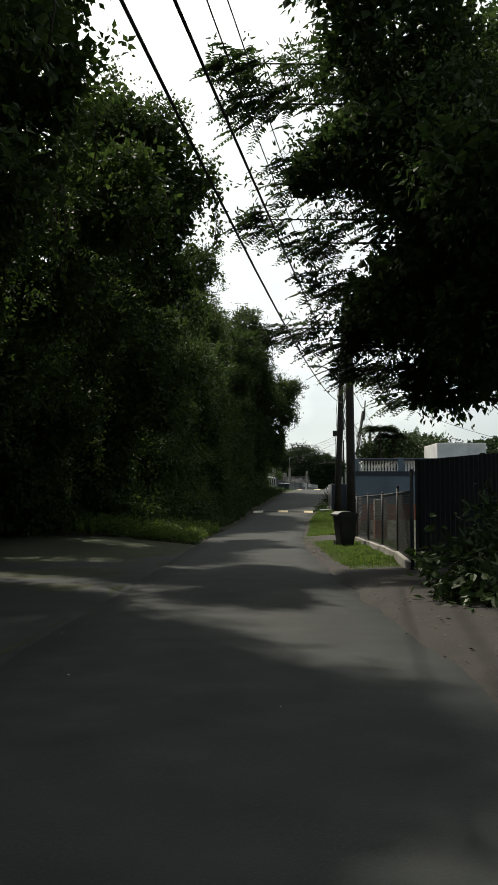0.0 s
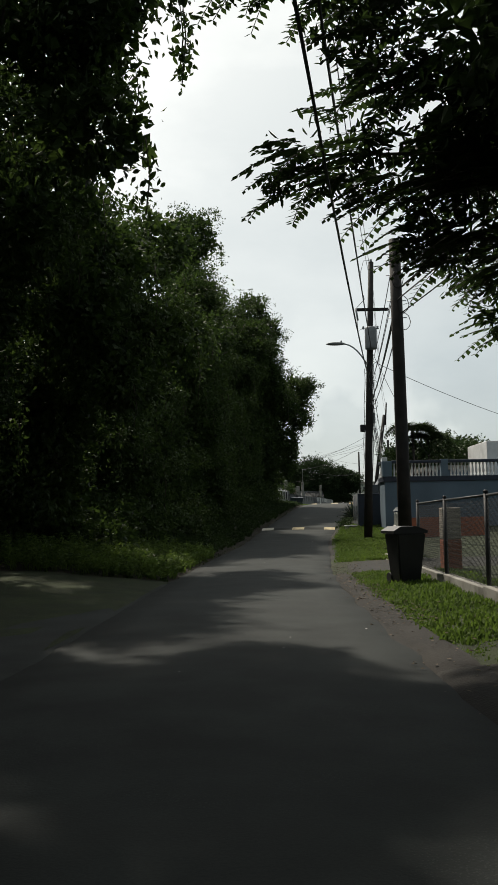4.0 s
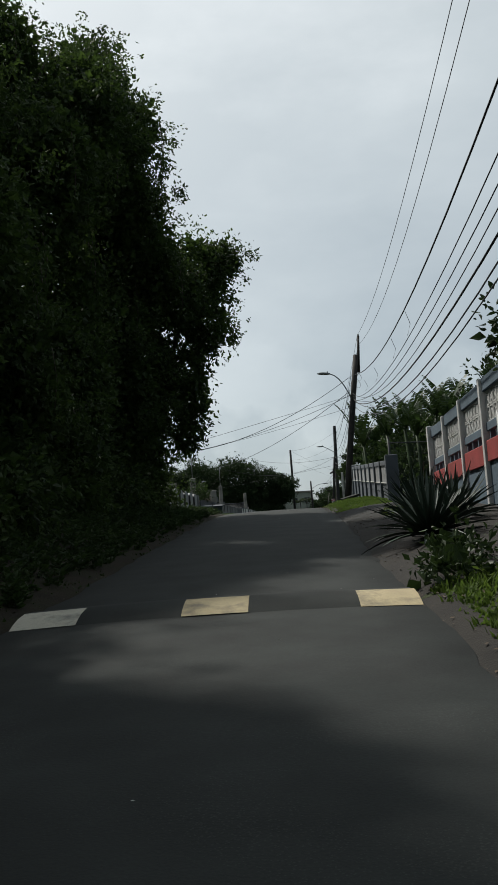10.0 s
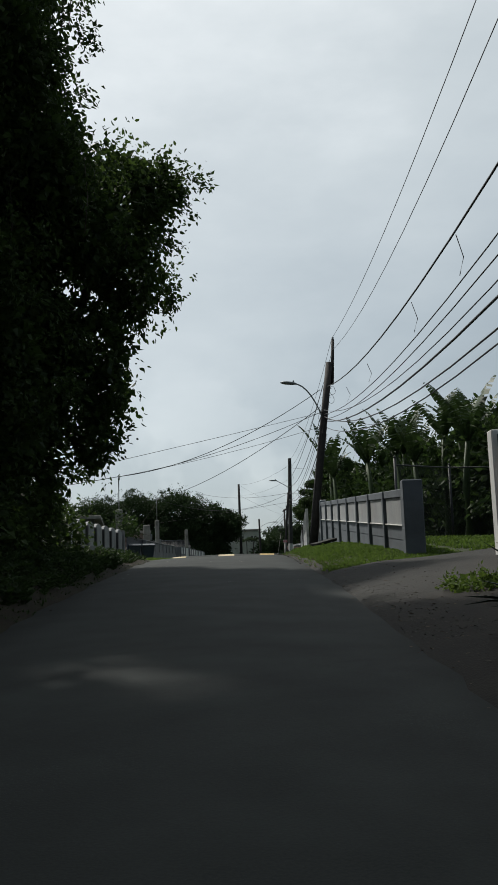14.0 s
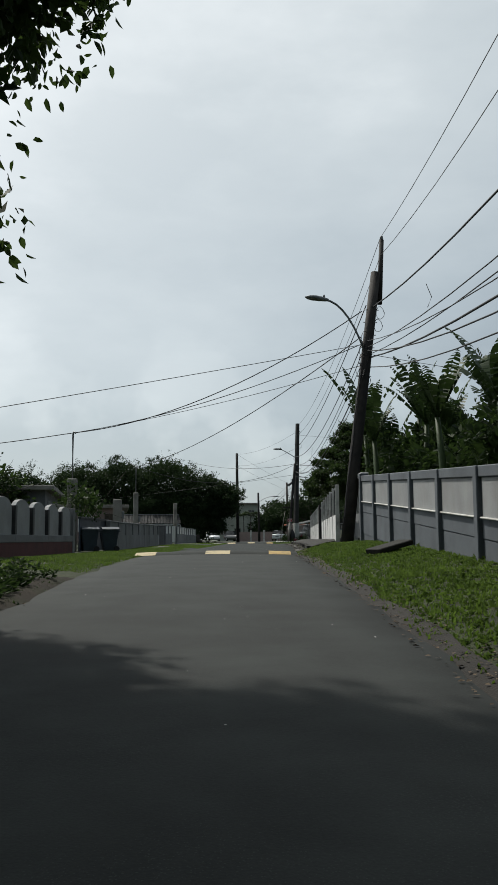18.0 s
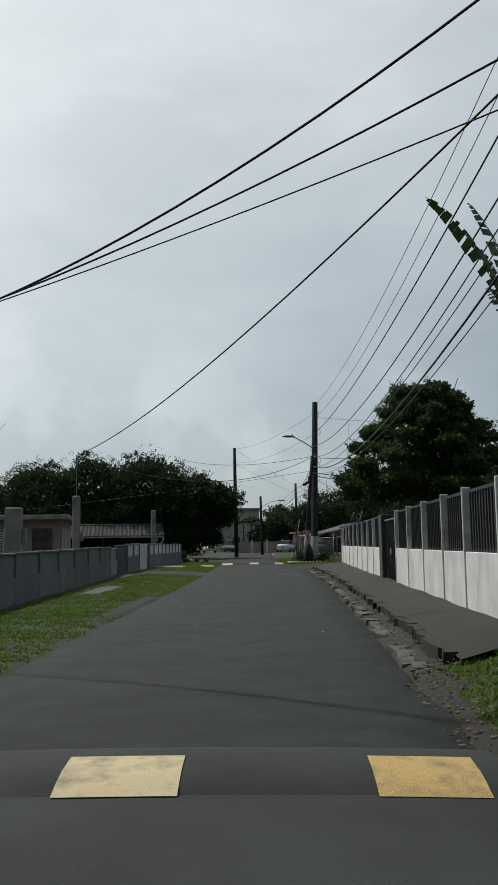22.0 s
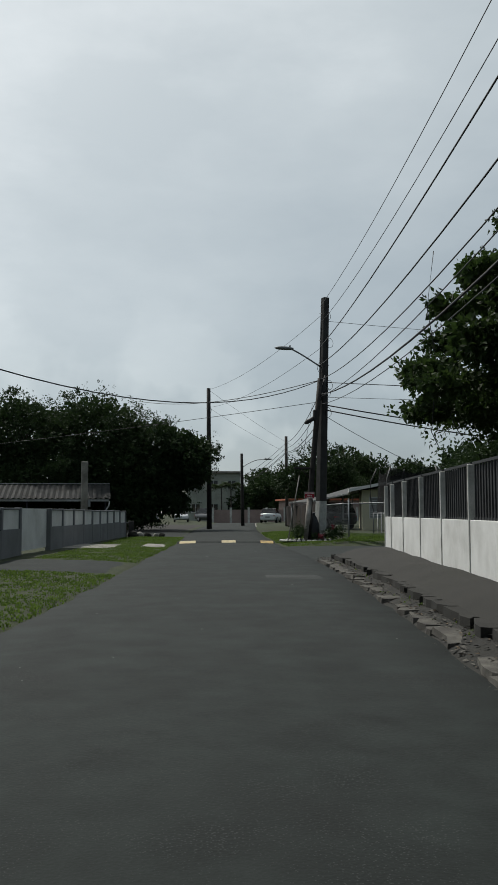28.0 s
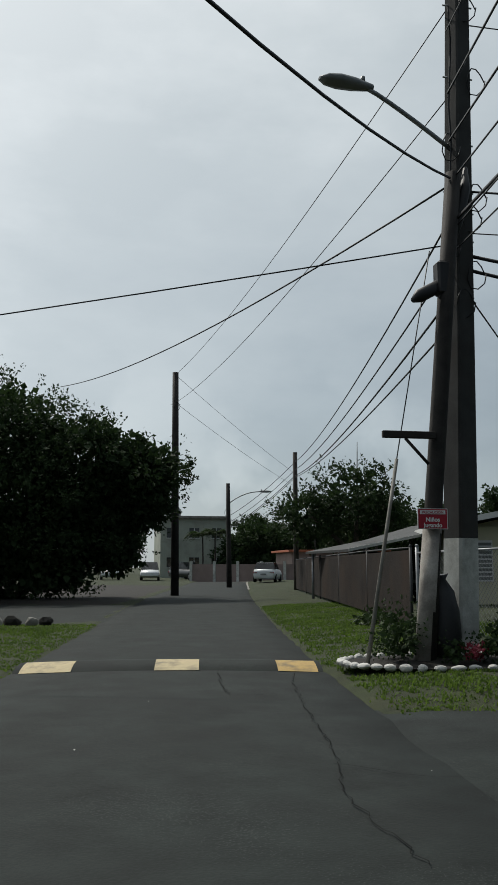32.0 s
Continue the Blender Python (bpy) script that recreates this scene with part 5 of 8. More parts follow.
for y, x, z0, z1 in ((74.0, 9.05, 7.0, 6.35), (81, 10.1, 7.35, 6.8), (70, 8.45, 6.9, 6.2), (86, 10.8, 7.7, 7.2)):
    bm = bmesh.new()
    tube(bm, [(x, y, z0), (x + 0.15, y + 0.1, (z0 + z1) / 2), (x + 0.02, y, z1)], 0.008, 5)
    part("tie", bm, CABLE, tie)

# ---- ground patches ----
def patch(name, y0, y1, u0, u1, mat, label, category, lift=0.03, step=0.5, rag=0.15, across=7, flat=None):
    """A sheet laid over the ground between stations, u0 and u1 offsets past the road's middle (numbers or functions)."""
    n = max(2, int((y1 - y0) / step))
    verts, faces = [], []
    for i in range(n + 1):
        y = y0 + (y1 - y0) * i / n
        a, b = (u0(y) if callable(u0) else u0), (u1(y) if callable(u1) else u1)
        j0, j1 = rag * noise.noise(Vector((y * 0.7, a, 2.0))), rag * noise.noise(Vector((y * 0.7, b, 7.0)))
        for k in range(across):
            s = k / (across - 1)
            u = (a + j0) * (1 - s) + (b + j1) * s
            end = rag * 2 * noise.noise(Vector((u * 0.8, y0, 4.0))) * (1 if i == 0 else -1 if i == n else 0)
            p = beside(y + end, u)
            p.z = (land(y + end, u) if flat is None else level(y) + flat) + lift - (0.05 if k in (0, across - 1) or i in (0, n) else 0)
            verts.append(p)
    for i in range(n):
        for k in range(across - 1):
            a = i * across + k
            faces.append((a, a + 1, a + across + 1, a + across))
    ob = np_mesh(name, verts, faces, mat)
    for p in ob.data.polygons:
        p.use_smooth = True
    return tagged(ob, label, category, kind="structure")


def edge_l(d):
    return lambda y: -half_width(y) - d


def edge_r(d):
    return lambda y: half_width(y) + d


patch("wood_floor", 28.2, 83, edge_l(16), edge_l(-0.15), WOOD_FLOOR, "dark soil and leaf litter under the trees", "ground", 0.04, 1.0, 0.1, 60)
patch("wood_floor_2", -20, 28.4, edge_l(18), edge_l(6.6), WOOD_FLOOR, "dark leaf mould at the back of the shaded turning", "ground", 0.04, 1.0, 0.3, 30)
patch("turning_bay", -14, 28.3, edge_l(7.2), edge_l(-0.25), ASPHALT, "shaded asphalt turning bay beside the street", "road", 0.0, 0.8, 0.15, 16, 0.005)
patch("soil_strip", -6, 17.5, edge_r(-0.12), edge_r(2.6), SOIL, "bare soil with fallen leaves beside the road", "ground", 0.035, 0.5, 0.12, 24)
patch("gravel_edge", 17, 30.3, edge_r(-0.08), edge_r(0.42), SOIL, "gravelly crumbling road edge with dry leaves", "ground", 0.03, 0.4, 0.1, 12)
patch("driveway_1", 30.2, 34.4, edge_r(0.0), edge_r(5.0), SIDEWALK, "weathered concrete driveway apron", "driveway", 0.04, 0.5, 0.1)
patch("concrete_pad", 34.2, 37.6, edge_r(1.5), edge_r(2.6), CONCRETE, "pale worn concrete pad by the terracotta wall", "driveway", 0.05, 0.4, 0.1)
patch("soil_bank", 55.0, 67.4, edge_r(-0.2), edge_r(3.2), SOIL, "bare brown soil bank with litter", "ground", 0.035, 0.4, 0.12, 26)
patch("driveway_2", 67.0, 72.8, edge_r(-0.08), edge_r(6.5), SIDEWALK, "stained concrete driveway ramp", "driveway", 0.045, 0.4, 0.1, 36)
patch("soil_edge", 36.5, 55.2, edge_r(-0.1), edge_r(0.28), SOIL, "bare soil strip with dead leaves along the road", "ground", 0.03, 0.4, 0.12, 12)
patch("soil_edge_2", 72.6, 96.2, edge_r(-0.1), edge_r(0.2), SOIL, "narrow bare soil strip along the mown verge", "ground", 0.03, 0.4, 0.1, 12)
patch("pavement", 96.2, 128.6, edge_r(0.46), edge_r(3.6), SIDEWALK, "dark stained concrete pavement with broken kerb", "pavement", 0.12, 0.5, 0.05, 14)
patch("kerb_rubble_soil", 95, 129, edge_r(-0.1), edge_r(0.4), SIDEWALK, "crumbled concrete gutter with soil and weeds", "ground", 0.03, 0.4, 0.1, 12)
patch("side_street_right", 128.5, 137.3, edge_r(-0.3), edge_r(40), ASPHALT_COARSE, "asphalt side street leading off the junction", "road", 0.0, 0.4, 0.05, 60, 0.02)
patch("side_street_left", 149.8, 159.5, edge_l(45), edge_l(-0.3), ASPHALT_COARSE, "asphalt side street under the broad tree", "road", 0.0, 0.8, 0.1, 30, 0.03)
patch("far_street", 180, 206, edge_r(-1), edge_r(30), CONCRETE, "pale sunlit concrete cross street", "road", 0.02, 1.0, 0.1, 12, 0.0)
patch("driveway_3", 134.0, 138.2, edge_l(3.8), edge_l(1.5), CONCRETE, "pale concrete driveway slab", "driveway", 0.02, 0.4, 0.08)
patch("driveway_4", 136.2, 138.4, edge_l(1.0), edge_l(0.2), CONCRETE, "small pale concrete slab in the grass", "driveway", 0.05, 0.4, 0.05)
patch("side_bay", 123.4, 127.4, edge_l(3.2), edge_l(-0.05), ASPHALT_COARSE, "asphalt bay running into the grass", "driveway", 0.03, 0.4, 0.12)
patch("driveway_5", 102.6, 109.4, edge_l(0.55), edge_l(-0.05), ASPHALT_COARSE, "asphalt edge widened towards the grass", "driveway", 0.012, 0.4, 0.15)
patch("garden_path", 110.5, 114.5, edge_l(2.4), edge_l(1.7), KERB, "worn concrete strip along a garden wall", "driveway", 0.03, 0.4, 0.1)
patch("asphalt_patch", 121.9, 122.9, 0.45, 1.75, ROAD_REPAIR, "pale old repair patch in the asphalt", "road", 0.0, 0.2, 0.25, 8, 0.042)
patch("yard_earth", 159.7, 188, edge_l(30), edge_l(0.15), SOIL, "packed dark earth yard under the broad tree", "ground", 0.04, 1.0, 0.2, 30)


def crack(points, width=0.012):
    """A ragged open crack in the asphalt through points on the road."""
    r = random.Random(len(points) * 7 + int(points[0][1] * 10))
    pts = []
    for (x0, y0), (x1, y1) in zip(points, points[1:]):
        n = max(2, int(math.hypot(x1 - x0, y1 - y0) / 0.09))
        pts += [(x0 + (x1 - x0) * k / n + r.uniform(-0.025, 0.025), y0 + (y1 - y0) * k / n + r.uniform(-0.025, 0.025)) for k in range(n)]
    verts, faces = [], []
    for i, (x, y) in enumerate(pts):
        w = half_width(y)
        u = max(-w, min(w, x - middle_x(y)))
        z = level(y) + 0.035 * (1 - (u / w) ** 2) + 0.012
        h = width * r.uniform(0.4, 1.2)
        verts += [(x - h, y - h * 0.4, z), (x + h, y + h * 0.4, z)]
        if i:
            faces.append((2 * i - 2, 2 * i - 1, 2 * i + 1, 2 * i))
    ob = np_mesh("asphalt_crack", verts, faces, ASPHALT_CRACK)
    return tagged(ob, "dark crack in the coarse asphalt", "road", kind="structure")


crack([(16.78, 139.55), (16.55, 138.6), (16.4, 137.74), (16.13, 136.04), (15.96, 134.8), (15.72, 133.9), (15.75, 132.6)], 0.005)
crack([(15.7, 137.85), (16.1, 137.72), (16.3, 137.7)], 0.006)
crack([(15.7, 137.85), (15.78, 138.9), (15.85, 139.7)], 0.006)
crack([(18.3, 131.9), (17.9, 132.1), (17.4, 132.0), (17.0, 132.2), (16.5, 132.1)], 0.009)
crack([(19.4, 130.8), (18.9, 131.3), (18.6, 131.7), (18.3, 131.9)], 0.009)
crack([(17.4, 136.9), (17.9, 136.8), (18.6, 136.9), (19.4, 136.8)], 0.007)
crack([(15.9, 134.7), (16.3, 134.3), (16.9, 134.2), (17.5, 133.8)], 0.004)
crack([(14.6, 126.2), (14.9, 126.6), (15.5, 126.5), (15.9, 126.9)], 0.012)

# ---- walls, fences, houses on the right ----
def lerp2(p, q, s):
    return (p[0] + (q[0] - p[0]) * s, p[1] + (q[1] - p[1]) * s)


def bay_pose(p, q, z):
    return along((p[0], p[1], z), (q[0], q[1], z))


def wall_c():
    """Grey-blue wall of framed panels between piers."""
    p, q, bays = (8.5, 73.3), (11.42, 93.0), 8
    t = thing("panelled_garden_wall", "grey block wall with paler grey inset panels", "wall", at=(8.5, 73.3, 1.4))
    ln = math.hypot(q[0] - p[0], q[1] - p[1]) / bays
    for k in range(bays):
        a, b = lerp2(p, q, k / bays), lerp2(p, q, (k + 1) / bays)
        z0 = land_at(*lerp2(a, b, 0.5)) - 0.25
        top0, top1 = 3.02 + 1.2 * k / bays, 3.02 + 1.2 * (k + 1) / bays
        m = bay_pose(a, b, 0)
        slope = (top1 - top0) / ln
        sh = Matrix(((1, 0, 0, 0), (0, 1, 0, 0), (slope, 0, 1, 0), (0, 0, 0, 1)))
        mm = m @ Matrix.Translation((0, 0, top0)) @ sh
        bm = one_box((0, -0.02, -2.1), (ln, 0.06, -0.06), mm)
        part("wall_core", bm, GREY_BLUE, t)
        part("top_rail", one_box((0, -0.10, -0.16), (ln, 0.12, 0.0), mm, 0.012), GREY_BLUE, t)
        part("middle_rail", one_box((0.08, -0.09, -1.02), (ln - 0.08, 0.08, -0.72), mm, 0.012), GREY_BLUE, t)
        part("upper_panel", one_box((0.15, 0.055, -0.71), (ln - 0.15, 0.085, -0.17), mm), PALE_PANEL, t, "pale grey inset panel")
        part("sill", one_box((0.15, 0.06, -0.735), (ln - 0.15, 0.13, -0.71), mm, 0.008), WHITEWASH, t, "white ledge under the panel")
        part("lower_panel", one_box((0.15, 0.055, -1.6), (ln - 0.15, 0.075, -1.03), mm), GREY_BLUE, t)
        part("pilaster", one_box((-0.1, -0.1, -2.1), (0.1, 0.15, 0.0), mm, 0.012), GREY_BLUE, t)
    m = bay_pose(p, q, 0)
    part("end_pier", one_box((-0.42, -0.2, 1.0), (-0.12, 0.18, 3.16), m, 0.02), GREY_BLUE, t)
    part("end_pilaster", one_box((ln * bays - 0.1, -0.1, 2.0), (ln * bays + 0.12, 0.15, 4.28), m, 0.012), GREY_BLUE, t)
    return t


wall_c()


def yard_gate():
    """White barred gate in a frame beside the panelled wall."""
    p, q = (11.45, 93.2), (11.35, 95.5)
    t = thing("barred_gate", "closed white-painted barred metal garden gate", "gate", at=(11.4, 93.4, 2.4))
    m = along((11.5, 93.25, 0), (11.72, 95.3, 0))
    ln = 2.05
    part("gate_post", one_box((0, -0.1, 2.2), (0.16, 0.1, 4.2), m, 0.01), WHITE_WALL, t)
    part("gate_post", one_box((ln - 0.16, -0.1, 2.2), (ln, 0.1, 4.2), m, 0.01), WHITE_WALL, t)
    part("lintel", one_box((-0.02, -0.11, 4.2), (ln + 0.02, 0.11, 4.34), m, 0.01), WHITE_WALL, t)
    part("bottom_sheet", one_box((0.18, -0.02, 2.5), (ln - 0.18, 0.02, 3.2), m), LEFT_GREY, t)
    bar = data_of("bar", one_box((-0.012, -0.012, 0), (0.012, 0.012, 1.3)), LAMP_GREY)
    for k in range(14):
        piece("bar", bar, t, m @ Matrix.Translation((0.24 + k * 0.12, 0, 2.85)))
    part("rail", one_box((0.18, -0.02, 4.05), (ln - 0.18, 0.02, 4.1), m), LAMP_GREY, t)


yard_gate()


def wall_2():
    """White low wall with slim piers and dark barred screens above."""
    A, B = Vector((12.3, 100.8, 0)), Vector((17.52, 127.1, 0))
    d = (B - A).normalized()
    t = thing("street_wall", "white low wall with dark barred screens between slim piers", "wall", at=(12.3, 100.8, 2.4))
    us = [-5.75, -3.75, -1.75, -0.03, 2.01, 4.05, 6.07, 9.45, 11.5, 13.45, 15.45, 17.4, 19.5, 21.6, 23.8, 25.7, 26.8]
    bar = data_of("bar", one_box((-0.011, -0.011, 0), (0.011, 0.011, 0.84)), IRON)
    for i, u in enumerate(us):
        p = A + d * u
        m = along(p, p + d)
        base = land_at(p.x, p.y) - 0.3
        part("pier", one_box((-0.034, -0.05, base), (0.034, 0.07, 4.08 - 0.004 * u), m, 0.01), WHITEWASH, t, "slim white pier with stained joints")
        if i + 1 == len(us) or i == 6:
            continue
        ln = us[i + 1] - u
        part("wall_panel", one_box((0.046, -0.06, base), (ln - 0.046, 0.055, 3.2), m, 0.006), WHITE_WALL, t)
        part("screen_frame", one_box((0.07, -0.02, 3.2), (ln - 0.07, 0.0, 3.24), m), IRON, t)
        part("screen_sheet", one_box((0.08, -0.05, 3.24), (ln - 0.08, -0.03, 3.98), m), IRON, t, "dark sheet behind the bars")
        part("screen_frame", one_box((0.07, -0.02, 4.0), (ln - 0.07, 0.01, 4.04), m), IRON, t)
        for k in range(1, int(ln / 0.16)):
            piece("bar", bar, t, m @ Matrix.Translation((k * 0.16, 0.0, 3.2)))
    # gate between two dark piers
    p = A + d * 6.07
    m = along(p, p + d)
    g = thing("sheet_gate", "closed dark metal sheet gate with white top bar", "gate", at=p + Vector((0, 0, 2.4)))
    part("gate_pier", one_box((2.6, -0.16, 2.1), (3.3, 0.10, 4.05), m, 0.02), POLE_CONCRETE, g)
    part("gate_leaf", one_box((0.1, -0.05, 2.35), (1.3, -0.02, 3.9), m), IRON, g)
    part("gate_leaf", one_box((1.32, -0.05, 2.35), (2.56, -0.02, 3.9), m), IRON, g)
    part("top_bar", one_box((0.1, -0.02, 3.87), (2.56, 0.02, 3.905), m, 0.006), LAMP_GREY, g)
    for k in range(1, 13):
        part("rib", one_box((0.1 + k * 0.19, -0.02, 2.4), (0.13 + k * 0.19, 0.0, 3.85), m), IRON, g)
    part("latch", one_box((1.26, -0.02, 3.05), (1.36, 0.03, 3.2), m, 0.008), GALVANISED, g)


wall_2()


def terrace_house():
    """Blue house whose flat roof carries a balustrade."""
    t = thing("terrace_house", "blue-painted concrete house with white roof balustrade", "house", at=(6.3, 50.6, 0))
    x0, x1, y0, y1 = 5.98, 15.5, 50.6, 52.3
    m = Matrix.Translation((0, 0, 0))
    part("front_wall", one_box((x0, y0, -0.5), (x1, y0 + 0.25, 2.55), m), HOUSE_BLUE, t)
    part("side_wall", one_box((x0, y0 + 0.252, -0.5), (x0 + 0.25, y1, 2.55), m), HOUSE_BLUE, t)
    part("back_wall", one_box((x0 + 0.252, y1 - 0.25, -0.5), (x1, y1, 2.55), m), HOUSE_BLUE, t)
    part("roof_slab", one_box((x0 - 0.05, y0 - 0.05, 2.553), (x1, y1 + 0.05, 2.78), m, 0.01), NAVY, t, "dark blue roof edge band")
    part("corner_post", one_box((x0 - 0.1, y0 - 0.08, 2.78), (x0 + 0.34, y0 + 0.3, 3.5), m, 0.01), HOUSE_BLUE, t)
    part("top_rail", one_box((x0 + 0.34, y0 - 0.06, 3.4), (x1, y0 + 0.22, 3.53), m, 0.015), NAVY, t)
    part("side_rail", one_box((x0 - 0.06, y0 + 0.3, 3.4), (x0 + 0.22, y1, 3.53), m, 0.015), NAVY, t)
    for px in (8.75, 11.4, 14.0):
        part("rail_post", one_box((px - 0.16, y0 - 0.07, 2.78), (px + 0.16, y0 + 0.24, 3.56), m, 0.01), HOUSE_BLUE, t)
    bm = bmesh.new()
    lathe(bm, [(0.055, 0), (0.055, 0.05), (0.03, 0.08), (0.055, 0.2), (0.06, 0.28), (0.032, 0.45), (0.028, 0.52), (0.05, 0.56), (0.05, 0.62)], (0, 0, 0), 8)
    bal = data_of("baluster", bm, WHITE_WALL)
    x = x0 + 0.46
    while x < x1 - 0.1:
        if all(abs(x - px) > 0.2 for px in (8.75, 11.4, 14.0)):
            piece("baluster", bal, t, Matrix.Translation((x, y0 + 0.08, 2.78)))
        x += 0.165
    y = y0 + 0.45
    while y < y1:
        piece("baluster", bal, t, Matrix.Translation((x0 + 0.08, y, 2.78)))
        y += 0.165
    # stair head on the roof
    part("main_block", one_box((9.0, 52.303, -0.5), (15.5, 58.4, 2.7), m), HOUSE_BLUE, t)
    part("roof_room", one_box((11.5, 53.5, 2.703), (14.5, 57.5, 4.6), m, 0.02), WHITE_WALL, t, "white stair head on the flat roof")


terrace_house()


def enclosure():
    """Dark blue sheet-metal gate corner that stands out from the house."""
    t = thing("metal_enclosure", "dark blue sheet-metal gate panel in a frame", "gate", at=(4.95, 53.0, 0.4))
    m = Matrix()
    part("front_sheet", one_box((4.98, 53.0, 0.2), (6.25, 53.03, 2.05), m), NAVY, t)
    part("side_sheet", one_box((4.95, 53.05, 1.5), (4.98, 54.7, 2.0), m), GREY_BLUE, t)
    part("side_sheet", one_box((4.95, 53.05, 0.5), (4.98, 54.7, 0.75), m), GREY_BLUE, t)
    for x, y in ((4.965, 53.0), (4.965, 54.72), (6.27, 53.0), (4.965, 53.8)):
        bm = bmesh.new()
        rod(bm, (x, y, 0.1), (x, y, 2.06), 0.035, 0.035, 8)
        part("post", bm, LAMP_GREY, t)
    bm = bmesh.new()
    rod(bm, (4.965, 53.0, 2.06), (6.27, 53.0, 2.06), 0.025, 0.025, 8)
    part("top_bar", bm, NAVY, t)
    s = thing("concrete_step", "small whitewashed concrete block by the gate", "block", at=(4.6, 53.0, 0.3))
    part("block", one_box((4.35, 52.85, 0.0), (4.93, 53.4, 0.5), m, 0.02), CONCRETE, s)
    part("cap", one_box((4.32, 52.82, 0.503), (4.95, 53.43, 0.55), m, 0.01), WHITEWASH, s)


enclosure()


def screen_block():
    """A pierced decorative block, about 0.3 m square."""
    bm = bmesh.new()
    for k in range(4):
        m = Matrix.Rotation(k * math.pi / 2, 4, "Y")
        box(bm, (-0.145, -0.04, 0.115), (0.145, 0.04, 0.145), m)
    for a in (45, -45):
        m = Matrix.Rotation(radians(a), 4, "Y")
        box(bm, (-0.17, -0.03, -0.018), (0.17, 0.03, 0.018), m)
    lo = bmesh.ops.create_circle(bm, segments=8, radius=0.06)
    return data_of("screen_block", bm, WHITE_WALL)


def fence_b():
    """Blue wall with white piers, pierced white blocks and a red band."""
    p, q = (6.38, 53.2), (8.92, 69.9)
    t = thing("screen_block_wall", "blue wall with white piers, pierced blocks and red band", "wall", at=(7.0, 60.0, 0.8))
    bays = 7
    ln = math.hypot(q[0] - p[0], q[1] - p[1]) / bays
    me = screen_block()
    m0 = bay_pose(p, q, 0)
    for k in range(bays):
        m = m0 @ Matrix.Translation((k * ln, 0, 3.82 - 0.045 * k))
        part("pier", one_box((-0.09, -0.12, -3.8), (0.09, 0.14, 0.04), m, 0.012), WHITE_WALL, t, "white pier")
        part("base_wall", one_box((0.09, -0.06, -3.8), (ln - 0.09, 0.06, -1.6), m), HOUSE_BLUE, t)
        part("red_band", one_box((0.09, -0.08, -1.597), (ln - 0.09, 0.10, -1.2), m, 0.01), RED, t, "red painted band")
        part("rail", one_box((0.09, -0.05, -1.02), (ln - 0.09, 0.07, -0.86), m, 0.01), HOUSE_BLUE, t)
        part("top_rail", one_box((0.09, -0.07, -0.26), (ln - 0.09, 0.09, 0.0), m, 0.012), HOUSE_BLUE, t)
        for j in range(4):
            x = ln * (j + 0.5) / 4
            part("spacer", one_box((x - 0.04, -0.04, -1.2), (x + 0.04, 0.05, -1.02), m), HOUSE_BLUE, t)
        n = int((ln - 0.2) / 0.3)
        for i in range(n):
            for j in range(2):
                piece("screen_block", me, t, m @ Matrix.Translation((0.1 + (ln - 0.2) * (i + 0.5) / n, 0, -0.71 + j * 0.3)))
    part("end_pier", one_box((bays * ln - 0.12, -0.16, 0.8), (bays * ln + 0.14, 0.18, 3.62), m0, 0.015), WHITE_WALL, t, "white end pier")
    # house behind
    h = thing("garden_house", "low house with pale walls behind the pierced wall", "house", at=(10.5, 62, 1))
    part("wall", one_box((10.2, 60.0, 0.5), (18, 68.5, 3.5), Matrix()), HOUSE_BLUE, h)
    part("roof", one_box((9.9, 59.7, 3.503), (18.3, 68.8, 3.75), Matrix(), 0.02), CONCRETE, h)


fence_b()


